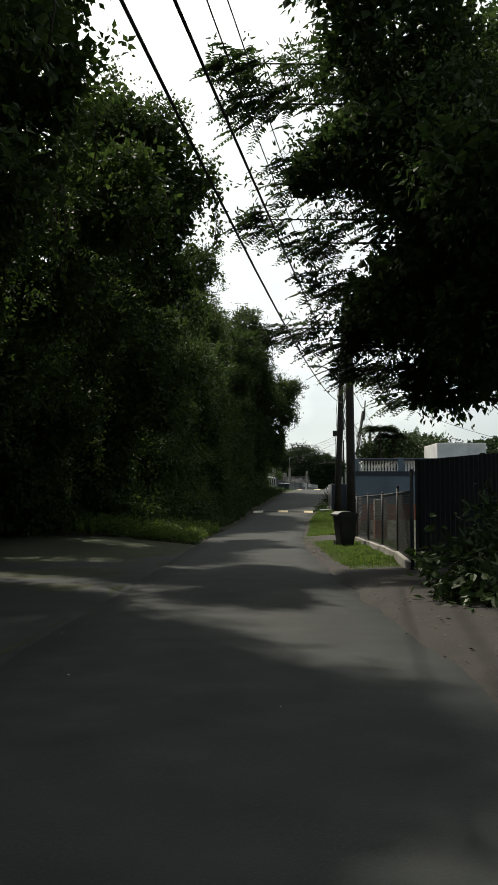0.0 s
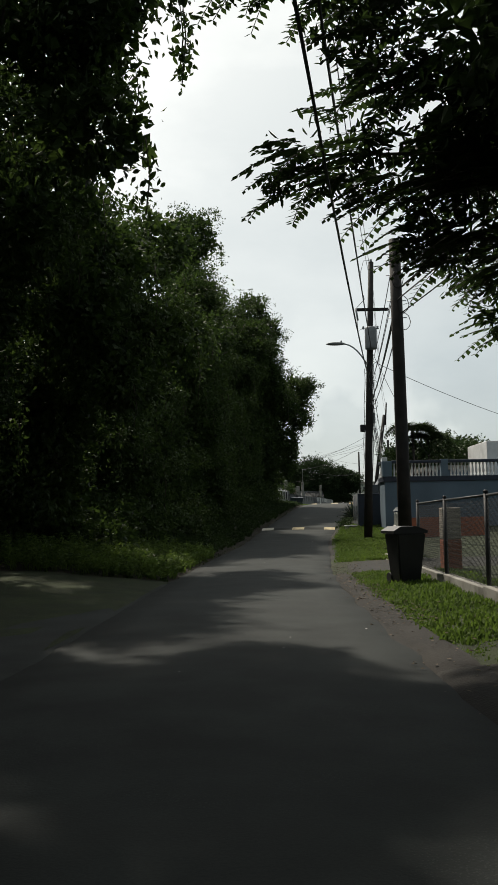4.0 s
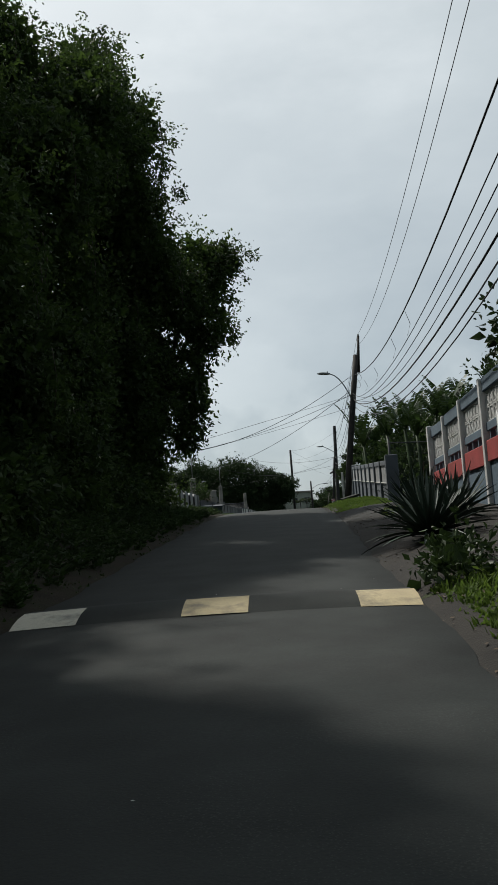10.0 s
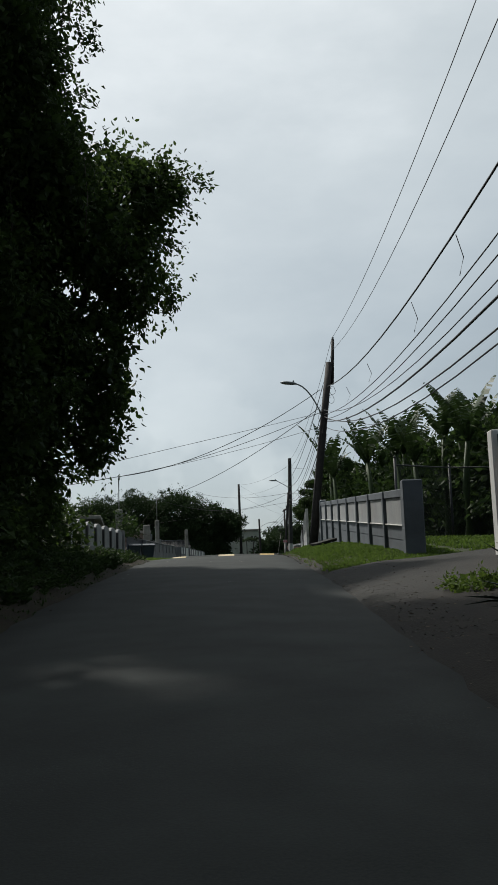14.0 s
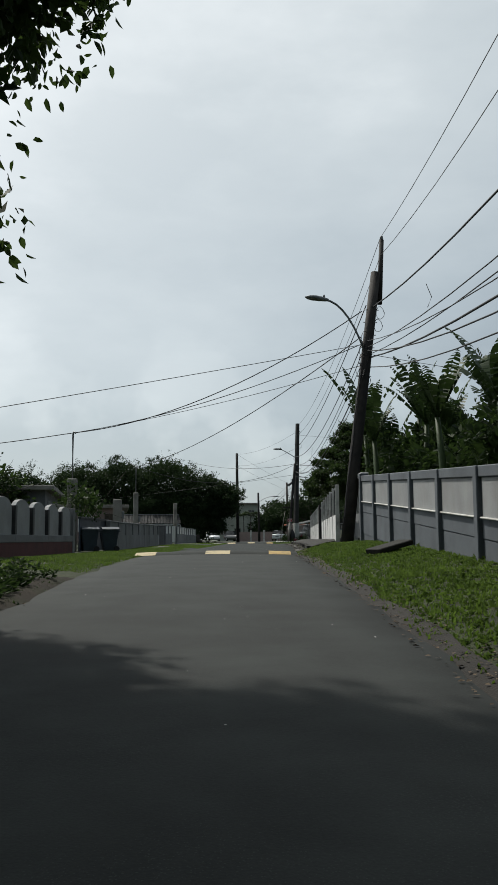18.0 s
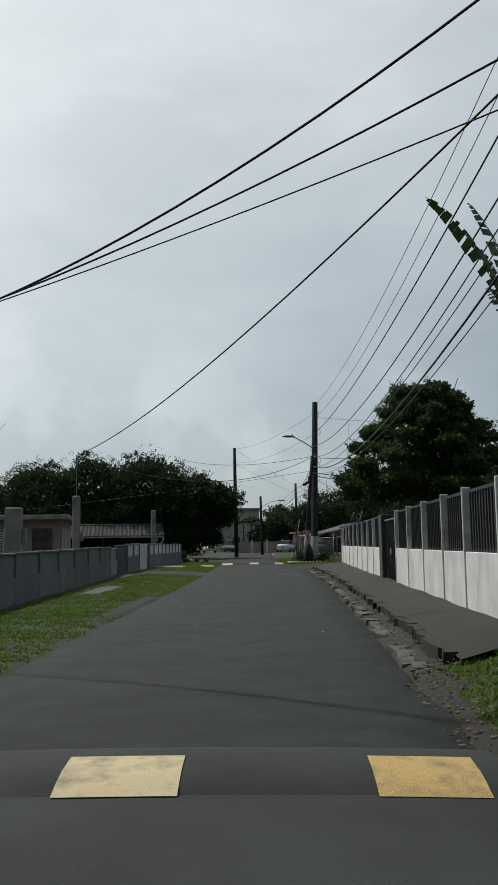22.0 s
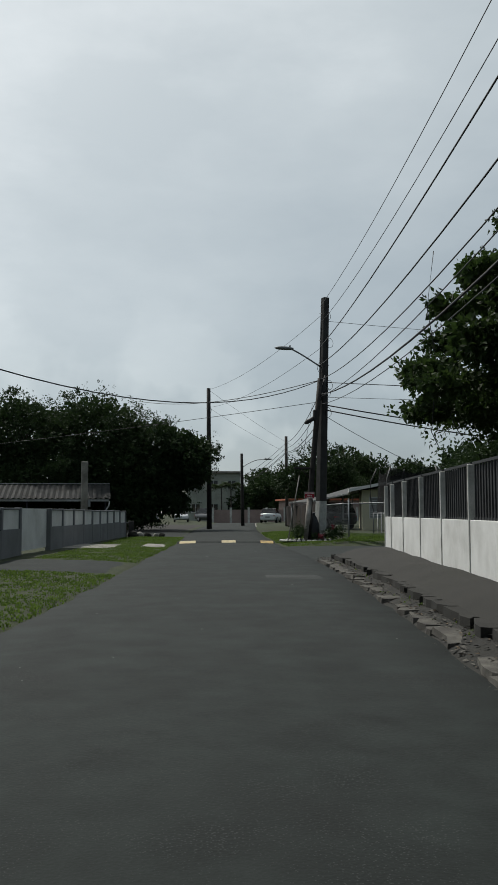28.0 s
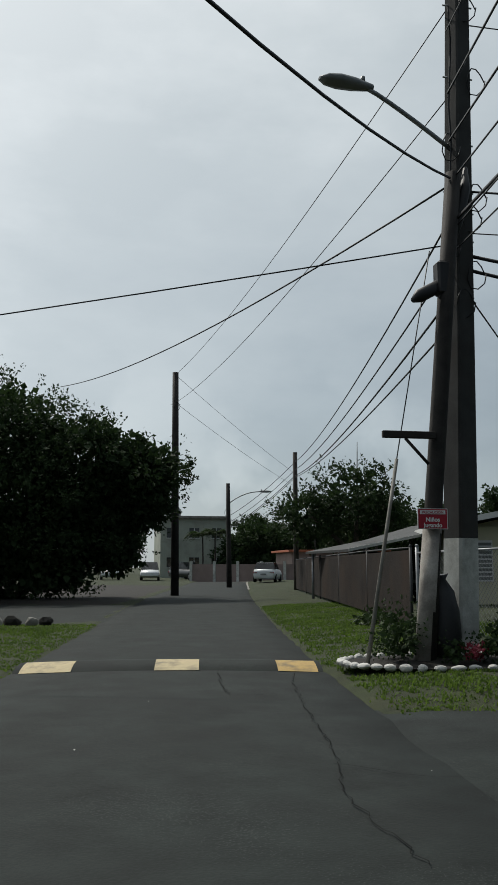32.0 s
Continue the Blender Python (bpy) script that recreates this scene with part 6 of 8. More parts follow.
def orange_wall():
    p, q = (4.05, 33.2), (5.85, 46.5)
    t = thing("terracotta_wall", "terracotta low wall with grey panels and capped piers", "wall", at=(4.05, 33.2, -0.2))
    ln = math.hypot(q[0] - p[0], q[1] - p[1])
    m = bay_pose(p, q, 0)
    part("base", one_box((0, -0.1, -0.6), (ln, 0.1, 0.48), m, 0.01), ORANGE, t)
    part("ledge", one_box((-0.02, -0.12, 0.483), (ln + 0.02, 0.14, 0.62), m, 0.015), WHITEWASH, t, "stained white ledge")
    n = 4
    for k in range(n + 1):
        x = ln * k / n
        part("pier", one_box((x - 0.11, -0.1, 0.623), (x + 0.11, 0.11, 1.13), m, 0.01), WHITEWASH, t)
        bm = bmesh.new()
        r = bmesh.ops.create_cone(bm, segments=4, radius1=0.2, radius2=0.03, depth=0.15, cap_ends=True)
        for v in bm.verts:
            v.co = m @ (Matrix.Translation((x, 0.01, 1.255)) @ Matrix.Rotation(math.pi / 4, 4, "Z") @ v.co)
        part("pier_cap", bm, WHITEWASH, t, "white pyramid cap on a dark neck")
        part("cap_neck", one_box((x - 0.12, -0.11, 1.133), (x + 0.12, 0.12, 1.18), m), NAVY, t)
        if k < n:
            part("panel", one_box((x + 0.13, -0.04, 0.623), (x + ln / n - 0.13, 0.05, 1.06), m), BEIGE, t, "grey-beige panel")
            part("coping", one_box((x + 0.13, -0.07, 1.063), (x + ln / n - 0.13, 0.09, 1.12), m, 0.008), WHITEWASH, t)
    # low return wall that closes the yard
    part("return_wall", one_box((5.95, 46.5, -0.4), (9.5, 46.7, 0.9), Matrix()), ORANGE, t)
    b = thing("brick_pier", "old beige and terracotta pier behind the wire fence", "pier", at=(4.35, 29.5, -0.2))
    part("lower", one_box((4.2, 29.3, -0.5), (4.6, 29.7, 0.5), Matrix(), 0.02), ORANGE, b)
    part("upper", one_box((4.2, 29.3, 0.503), (4.6, 29.7, 1.2), Matrix(), 0.02), BEIGE, b)


orange_wall()


def chain_mesh(name, p, q, z0, z1, parent, mat, gap=0.09, r=0.0022):
    """Diamond wire netting between two posts as crossing thin wires."""
    verts, faces = [], []
    p, q = Vector((p[0], p[1], 0)), Vector((q[0], q[1], 0))
    ln, h = (q - p).length, z1 - z0
    d = (q - p).normalized()
    side = Vector((-d.y, d.x, 0))

    def strand(a, b):
        o = (b - a).normalized().cross(side) * r
        s = side * r
        k = len(verts)
        verts.extend([a + o, a - o * 0.5 + s, a - o * 0.5 - s, b + o, b - o * 0.5 + s, b - o * 0.5 - s])
        faces.extend([(k, k + 1, k + 4, k + 3), (k + 1, k + 2, k + 5, k + 4), (k + 2, k, k + 3, k + 5)])
    for sgn in (1, -1):
        x = -h
        while x < ln + h:
            a0, a1 = (x, x + sgn * h) if sgn > 0 else (x, x - h)
            t0, t1 = 0.0, 1.0
            if a1 != a0:
                lo, hi = (0 - a0) / (a1 - a0), (ln - a0) / (a1 - a0)
                t0, t1 = max(0, min(lo, hi)), min(1, max(lo, hi))
            if t1 > t0 + 0.01:
                u0, u1 = a0 + (a1 - a0) * t0, a0 + (a1 - a0) * t1
                strand(Vector((p.x, p.y, z0)) + d * u0 + Vector((0, 0, h * t0)), Vector((p.x, p.y, z0)) + d * u1 + Vector((0, 0, h * t1)))
            x += gap
    return np_mesh(name, verts, faces, mat, parent)


def wire_fence(label, pts, height, mat, gap=0.09, post_r=0.03, sheet=None, tops=None, curb=None, r=0.0022):
    z = land_at(pts[0][0], pts[0][1])
    t = thing("wire_fence", label, "fence", "wire fences", at=(pts[0][0], pts[0][1], z))
    zs = [land_at(x, y) for x, y in pts]
    for i, (x, y) in enumerate(pts):
        bm = bmesh.new()
        h = (tops[i] if tops else height)
        rod(bm, (x, y, zs[i] - 0.3), (x, y, zs[i] + h), post_r, post_r, 8)
        rod(bm, (x, y, zs[i] + h), (x, y, zs[i] + h + 0.03), post_r * 1.3, post_r * 0.6, 8)
        part("post", bm, mat, t)
    for i in range(len(pts) - 1):
        (x0, y0), (x1, y1) = pts[i], pts[i + 1]
        bm = bmesh.new()
        rod(bm, (x0, y0, zs[i] + height - 0.03), (x1, y1, zs[i + 1] + height - 0.03), 0.02, 0.02, 7)
        part("top_rail", bm, mat, t)
        zb = (zs[i] + zs[i + 1]) / 2
        if sheet:
            m = along((x0, y0, zb), (x1, y1, zb))
            ln = math.hypot(x1 - x0, y1 - y0)
            part("privacy_sheet", one_box((0.04, 0.01, 0.08), (ln - 0.04, 0.018, height - 0.08), m), sheet, t, "dark privacy mesh tied to the fence")
        else:
            chain_mesh("netting", (x0, y0), (x1, y1), zb + 0.05, zb + height - 0.04, t, mat, gap, r)
        if curb:
            m = along((x0, y0, zb), (x1, y1, zb))
            ln = math.hypot(x1 - x0, y1 - y0)
            part("curb", one_box((0, -0.09, -0.3), (ln, 0.09, curb), m, 0.01), CONCRETE, t, "low concrete footing")
    return t


wire_fence("dark chain-link fence on a low concrete footing", [(3.0, 16.2), (3.3, 19.5), (3.42, 22.5), (3.46, 25.5), (3.5, 28.4)], 1.5, IRON, 0.08, 0.035, tops=[1.85, 1.6, 1.52, 1.52, 1.52], curb=0.18, r=0.0024)
wire_fence("chain-link garden fence beyond the driveway", [(9.3, 76.5), (11.6, 79.0), (14.2, 79.6), (17.5, 80.2)], 1.9, IRON, 0.1, 0.035, tops=[2.05, 1.95, 1.95, 1.95])
wire_fence("rusty chain-link fence with dark privacy mesh", [(20.2, 144.5), (21.0, 149.5), (21.9, 155.0), (22.8, 160.5), (23.8, 166.5), (24.8, 172.5)], 1.55, IRON, 0.1, 0.03, sheet=SCREEN)
wire_fence("chain-link fence round a front garden", [(20.25, 144.3), (20.6, 141.1), (24.0, 140.1), (28.5, 139.2), (33.0, 138.4)], 1.45, GALVANISED, 0.1, 0.035, tops=[1.55, 1.6, 1.5, 1.5, 1.5], r=0.003)


def dark_shed():
    t = thing("corrugated_screen", "tall dark corrugated metal screen wall", "wall", at=(3.35, 17.3, -0.1))
    m = along((3.35, 17.2, 0), (6.6, 19.6, 0))
    bm = bmesh.new()
    n = 110
    top, bot = [], []
    for k in range(n + 1):
        x, y = 4.04 * k / n, 0.018 * math.sin(k * 2 * math.pi / 4)
        top.append(bm.verts.new(m @ Vector((x, y, 2.0 + 0.09 * x))))
        bot.append(bm.verts.new(m @ Vector((x, y, -0.2))))
    for k in range(n):
        bm.faces.new((bot[k], bot[k + 1], top[k + 1], top[k]))
    bmesh.ops.solidify(bm, geom=bm.faces[:], thickness=0.006)
    part("sheet", bm, IRON, t)
    for x in (0.02, 2.0, 4.0):
        part("post", one_box((x - 0.04, 0.03, -0.3), (x + 0.04, 0.11, 2.02 + 0.09 * x), m), IRON, t)
    part("rail", one_box((0, 0.03, 1.0), (4.04, 0.08, 1.07), m), IRON, t)
    h = thing("blue_house", "pale blue house with railed terrace behind the screen", "house", at=(8.0, 24, 0))
    part("wall", one_box((7.2, 22.5, -0.4), (15, 30.5, 2.3), Matrix()), HOUSE_BLUE, h)
    part("terrace_slab", one_box((7.1, 22.4, 2.303), (15.1, 30.6, 2.45), Matrix(), 0.01), HOUSE_BLUE, h)
    part("rail", one_box((7.15, 22.45, 3.05), (15, 22.53, 3.12), Matrix()), HOUSE_BLUE, h)
    bar = data_of("rail_bar", one_box((-0.015, -0.015, 0), (0.015, 0.015, 0.6)), WHITE_WALL)
    for k in range(60):
        piece("rail_bar", bar, h, Matrix.Translation((7.25 + k * 0.13, 22.49, 2.45)))
    part("upper_wall", one_box((9.5, 25, 2.453), (15, 30.5, 4.6), Matrix()), HOUSE_BLUE, h)


dark_shed()


def cream_house():
    """Cream bungalow at the junction with a porch balustrade and shed roof."""
    t = thing("cream_bungalow", "cream-painted bungalow with louvred windows and shaded porch", "house", at=(25.3, 153, 2.1))
    m = along((25.0, 153.5, 0), (29.6, 152.2, 0))
    part("wall", one_box((0, 0, 2.0), (3.0, 8.0, 4.55), m), YELLOW_HOUSE, t)
    part("rear_wall", one_box((3.003, 2.2, 2.0), (12.0, 8.0, 4.55), m), YELLOW_HOUSE, t)
    part("porch_floor", one_box((3.003, 0.1, 2.0), (12.0, 2.197, 2.35), m), CONCRETE, t)
    part("porch_wall", one_box((3.003, 0.1, 2.353), (12.0, 0.2, 2.5), m), WHITE_WALL, t)
    part("porch_rail", one_box((3.003, 0.08, 3.02), (12.0, 0.22, 3.12), m, 0.01), WHITE_WALL, t)
    bm = bmesh.new()
    lathe(bm, [(0.05, 0), (0.03, 0.1), (0.055, 0.22), (0.03, 0.4), (0.05, 0.52)], (0, 0, 0), 7)
    bal = data_of("baluster", bm, WHITE_WALL)
    for k in range(44):
        piece("baluster", bal, t, m @ Matrix.Translation((3.15 + k * 0.2, 0.15, 2.5)))
    for x in (5.5, 8.5, 11.8):
        part("porch_post", one_box((x - 0.08, 0.07, 3.12), (x + 0.08, 0.23, 4.5), m), YELLOW_HOUSE, t)
    for x in (0.75, 2.0):
        w = part("window", one_box((x - 0.36, -0.05, 2.95), (x + 0.36, 0.05, 4.15), m), WHITE_WALL, t, "white louvred window")
        slat = data_of("louvre", one_box((-0.32, -0.03, -0.045), (0.32, -0.02, 0.045), Matrix.Rotation(radians(25), 4, "X")), LAMP_GREY)
        for k in range(9):
            piece("louvre", slat, w, m @ Matrix.Translation((x, -0.045, 3.05 + k * 0.125)))
    d = part("porch_door", one_box((6.3, 2.15, 2.35), (7.2, 2.195, 4.3), m), BARK, t, "dark wooden door in the porch shade")
    bm = bmesh.new()
    prism(bm, [(-0.7, 4.45), (6.0, 5.75), (12.6, 4.5), (12.6, 4.62), (6.0, 5.9), (-0.7, 4.6)], 9.2, m @ Matrix.Translation((0, -0.6, 0)))
    part("roof", bm, ROOF_GREY, t, "low-pitched weathered metal roof")
    for q0, q1 in (((-0.7, 4.5), (6.0, 5.8)), ((6.0, 5.8), (12.6, 4.55))):
        bm = bmesh.new()
        prism(bm, [(q0[0], q0[1] - 0.06), (q1[0], q1[1] - 0.06), (q1[0], q1[1] + 0.11), (q0[0], q0[1] + 0.11)], 0.05, m @ Matrix.Translation((0, -0.66, 0)))
        part("bargeboard", bm, WHITE_WALL, t, "white board along the roof edge")
    bm = bmesh.new()
    prism(bm, [(0.0, 4.5), (6.0, 5.7), (12.0, 4.5)], 0.1, m @ Matrix.Translation((0, 0.3, 0)))
    part("gable", bm, YELLOW_HOUSE, t)
    part("fascia", one_box((-0.75, -0.66, 4.42), (-0.6, 8.6, 4.6), m), WHITE_WALL, t)
    c = thing("carport", "open carport with sloping white-edged metal roof", "carport", at=(23.5, 160, 2.1))
    bm = bmesh.new()
    prism(bm, [(-3.2, 3.85), (-0.9, 4.3), (1.0, 4.84), (1.0, 4.92), (-0.9, 4.38), (-3.2, 3.93)], 5.5, Matrix.Translation((25.6, 155.6, 0)))
    part("roof", bm, ROOF_GREY, c, "sloping metal roof sheet")
    bm = bmesh.new()
    prism(bm, [(-3.2, 3.86), (-0.9, 4.31), (1.0, 4.85), (1.0, 4.94), (-0.9, 4.40), (-3.2, 3.95)], 0.04, Matrix.Translation((25.6, 155.55, 0)))
    part("front_edge", bm, WHITEWASH, c, "white edge strip along the roof")
    for x, y in ((22.6, 156.0), (24.6, 156.0), (22.6, 160.8), (24.6, 160.8)):
        bm = bmesh.new()
        rod(bm, (x, y, 1.9), (x, y, 3.68 + (x - 21.7) * 0.2), 0.05, 0.05, 8)
        part("post", bm, GALVANISED, c)


cream_house()

# ---- walls and houses on the left ----
def arched_fence():
    """Pale wall of round-headed panels on a dark red plinth."""
    p, q = (1.1, 86.5), (3.0, 98.4)
    t = thing("arched_panel_wall", "pale wall of arched panels on a dark plinth", "wall", at=(1.8, 90, 2.0))
    bays = 7
    ln = math.hypot(q[0] - p[0], q[1] - p[1]) / bays
    m0 = bay_pose(p, q, 0)
    DARK_RED = material("dark_red_plinth_paint", (0.10, 0.03, 0.03), (0.06, 0.02, 0.02), 0.85, scale=2, fine=40, bump=0.2)
    for k in range(bays):
        m = m0 @ Matrix.Translation((k * ln, 0, 0))
        part("plinth", one_box((0, -0.12, 1.6), (ln, 0.12, 2.42), m), DARK_RED, t, "dark red plinth")
        part("band", one_box((0, -0.13, 2.423), (ln, 0.13, 2.62), m, 0.01), LEFT_GREY, t)
        arc = [(0.14, 2.62), (ln - 0.14, 2.62), (ln - 0.14, 3.25)] + [(ln / 2 + (ln / 2 - 0.14) * math.cos(a), 3.25 + 0.28 * math.sin(a)) for a in [math.pi * j / 8 for j in range(1, 8)]] + [(0.14, 3.25)]
        bm = bmesh.new()
        prism(bm, arc, 0.12, m @ Matrix.Translation((0, -0.06, 0)))
        part("arched_panel", bm, PALE_PANEL, t, "pale round-headed panel")
        part("pilaster", one_box((-0.09, -0.14, 2.623), (0.09, 0.14, 3.35), m, 0.01), IRON, t, "dark pilaster between panels")
    part("end_pilaster", one_box((bays * ln - 0.09, -0.14, 1.8), (bays * ln + 0.2, 0.14, 3.5), m0, 0.01), LEFT_GREY, t)


arched_fence()


def meter_post(x, y, top, mast, r, label):
    z = land_at(x, y)
    t = thing("meter_post", label, "post", "concrete meter posts", at=(x, y, z))
    bm = one_box((x - r, y - r, z - 0.3), (x + r, y + r, top), Matrix(), 0.04)
    part("pillar", bm, CONCRETE, t)
    if mast > top:
        bm = bmesh.new()
        tube(bm, [(x, y, top - 0.3), (x, y, mast - 0.1), (x + 0.03, y - 0.05, mast), (x + 0.1, y - 0.12, mast - 0.06)], 0.035, 8)
        part("service_mast", bm, GALVANISED, t, "galvanised service mast with bent head")
    part("meter_box", one_box((x + r, y - 0.12, z + 1.4), (x + r + 0.12, y + 0.12, z + 1.75), Matrix(), 0.02), LAMP_GREY, t)
    return t


meter_post(2.91, 101.74, 4.72, 6.44, 0.18, "rounded concrete meter post with service mast")
meter_post(4.56, 111.0, 4.38, 0, 0.21, "square concrete gate pillar")
meter_post(5.67, 122.2, 5.3, 6.87, 0.15, "tall concrete meter post with service mast")
meter_post(9.72, 147.5, 5.7, 0, 0.16, "slim concrete meter post behind a wall")


def left_gate():
    t = thing("double_gate", "closed dark sheet-metal driveway gate", "gate", at=(3.4, 100.5, 2.0))
    m = along((3.25, 99.5, 0), (4.2, 104.2, 0))
    ln = 4.75
    for a, b in ((0.1, ln / 2 - 0.02), (ln / 2 + 0.02, ln - 0.1)):
        leaf = part("gate_leaf", one_box((a, -0.02, 2.1), (b, 0.02, 3.2), m), NAVY, t)
        part("frame", one_box((a, -0.05, 3.2), (b, 0.05, 3.27), m), IRON, leaf)
        part("frame", one_box((a, -0.05, 2.6), (b, -0.021, 2.66), m), IRON, leaf)


left_gate()


def wheelie_bin(x, y, turn, label, h=1.05, mat=None):
    """A two-wheeled refuse bin: tapered body, lid, handle, wheels."""
    z = land_at(x, y)
    t = thing("wheelie_bin", label, "bin", at=(x, y, z))
    m = Matrix.Translation((x, y, z)) @ Matrix.Rotation(radians(turn), 4, "Z")
    mat = mat or BIN_BLACK
    bm = bmesh.new()
    lo = [(-0.2, -0.22), (0.2, -0.22), (0.2, 0.2), (-0.2, 0.2)]
    hi = [(-0.28, -0.32), (0.28, -0.32), (0.28, 0.28), (-0.28, 0.28)]
    a = [bm.verts.new(m @ Vector((px, py, 0.04))) for px, py in lo]
    b = [bm.verts.new(m @ Vector((px, py, h - 0.12))) for px, py in hi]
    for k in range(4):
        bm.faces.new((a[k], a[(k + 1) % 4], b[(k + 1) % 4], b[k]))
    bm.faces.new(a[::-1])
    bm.faces.new(b)
    bmesh.ops.bevel(bm, geom=bm.edges[:], offset=0.025, segments=2, affect="EDGES")
    part("body", bm, mat, t)
    bm = bmesh.new()
    prism(bm, [(-0.34, h - 0.13), (0.32, h - 0.13), (0.33, h - 0.08), (0.1, h), (-0.2, h), (-0.34, h - 0.08)], 0.6, m @ Matrix.Translation((0, -0.3, 0)) @ Matrix.Rotation(0, 4, "Z"))
    part("lid", bm, mat, t)
    bm = bmesh.new()
    rod(bm, m @ Vector((-0.22, 0.33, h - 0.16)), m @ Vector((0.22, 0.33, h - 0.16)), 0.016, 0.016, 7)
    part("handle", bm, mat, t)
    for s in (-0.24, 0.2):
        bm = bmesh.new()
        rod(bm, m @ Vector((s, 0.22, 0.1)), m @ Vector((s + 0.05, 0.22, 0.1)), 0.1, 0.1, 12)
        part("wheel", bm, RUBBER, t)
    return t


wheelie_bin(2.85, 26.2, 15, "black wheelie bin at the foot of a pole")
BIN_BLUE = material("dark_blue_plastic", (0.03, 0.045, 0.06), (0.02, 0.03, 0.042), 0.5, scale=5, fine=30, bump=0.05)
wheelie_bin(4.28, 100.3, -80, "dark blue wheelie bin beside a gate", 0.86, BIN_BLUE)
wheelie_bin(3.6, 100.0, -80, "dark blue-grey wheelie bin in front of a pillar", 0.86, BIN_BLUE)
BIN_RED = material("red_brown_plastic", (0.20, 0.05, 0.035), (0.14, 0.035, 0.025), 0.5, scale=5, fine=30, bump=0.05)
wheelie_bin(27.2, 150.0, 10, "red-brown bin beside the porch", 0.95, BIN_RED)
wheelie_bin(26.4, 150.3, 10, "dark brown bin beside the porch", 0.95)


def panel_wall(label, p, q, bays, h_low, h_top, lower, upper, pier_mat, gate=()):
    z = land_at(*p)
    t = thing("low_garden_wall", label, "wall", "garden walls on the far side", at=(p[0], p[1], z))
    ln = math.hypot(q[0] - p[0], q[1] - p[1]) / bays
    m0 = bay_pose(p, q, 0)
    for k in range(bays + 1):
        m = m0 @ Matrix.Translation((k * ln, 0, land_at(*lerp2(p, q, min(1, k / bays)))))
        if k in gate and k - 1 in gate:
            continue
        part("pier", one_box((-0.08, -0.10, -0.3), (0.08, 0.075, h_top + 0.06), m, 0.012), pier_mat, t)
        if k == bays:
            break
        if k in gate:
            part("gate_leaf", one_box((0.10, 0.03, 0.08), (ln * len(gate) - 0.10, 0.08, h_top + 0.04), m), WHITE_WALL, t, "plain white metal gate")
            continue
        part("lower_wall", one_box((0.08, -0.09, -0.3), (ln - 0.08, 0.068, h_low), m), lower, t)
        part("upper_panel", one_box((0.083, -0.05, h_low + 0.003), (ln - 0.083, 0.058, h_top), m), upper, t)
        part("coping", one_box((0.083, -0.08, h_top + 0.003), (ln - 0.083, 0.07, h_top + 0.05), m, 0.008), pier_mat, t)
    return t


panel_wall("grey block wall with recessed panels between piers", (4.2, 103.6), (6.9, 121.8), 8, 0.62, 1.12, LEFT_GREY, LEFT_GREY, LEFT_GREY)
panel_wall("pale grey low wall by a recessed entrance", (6.85, 122.0), (7.15, 125.6), 1, 0.6, 1.05, PALE_PANEL, PALE_PANEL, LEFT_GREY)
panel_wall("grey wall with white upper panels and white gate", (7.62, 126.5), (11.6, 148.9), 13, 0.70, 1.2, LEFT_GREY, WHITE_WALL, LEFT_GREY, (2, 3))
pier = thing("gate_pier", "dark grey square gate pier at the wall's end", "pier", at=(7.35, 126.2, 2.1))
part("shaft", one_box((7.12, 126.0, 1.8), (7.56, 126.4, 3.32), Matrix(), 0.02), LEFT_GREY, pier)
part("cap", one_box((7.08, 125.96, 3.323), (7.60, 126.44, 3.38), Matrix(), 0.015), LEFT_GREY, pier)
pier = thing("gate_pier", "dark brown double pier at the street corner", "pier", at=(11.6, 149.4, 2.1))
part("shaft", one_box((11.1, 149.2, 1.8), (11.75, 149.7, 2.78), Matrix(), 0.02), BARK, pier)
part("shaft", one_box((11.85, 149.25, 1.8), (12.1, 149.65, 2.9), Matrix(), 0.02), POLE_CONCRETE, pier)
part("cap", one_box((11.05, 149.15, 2.783), (11.8, 149.75, 2.85), Matrix(), 0.015), LEFT_GREY, pier)


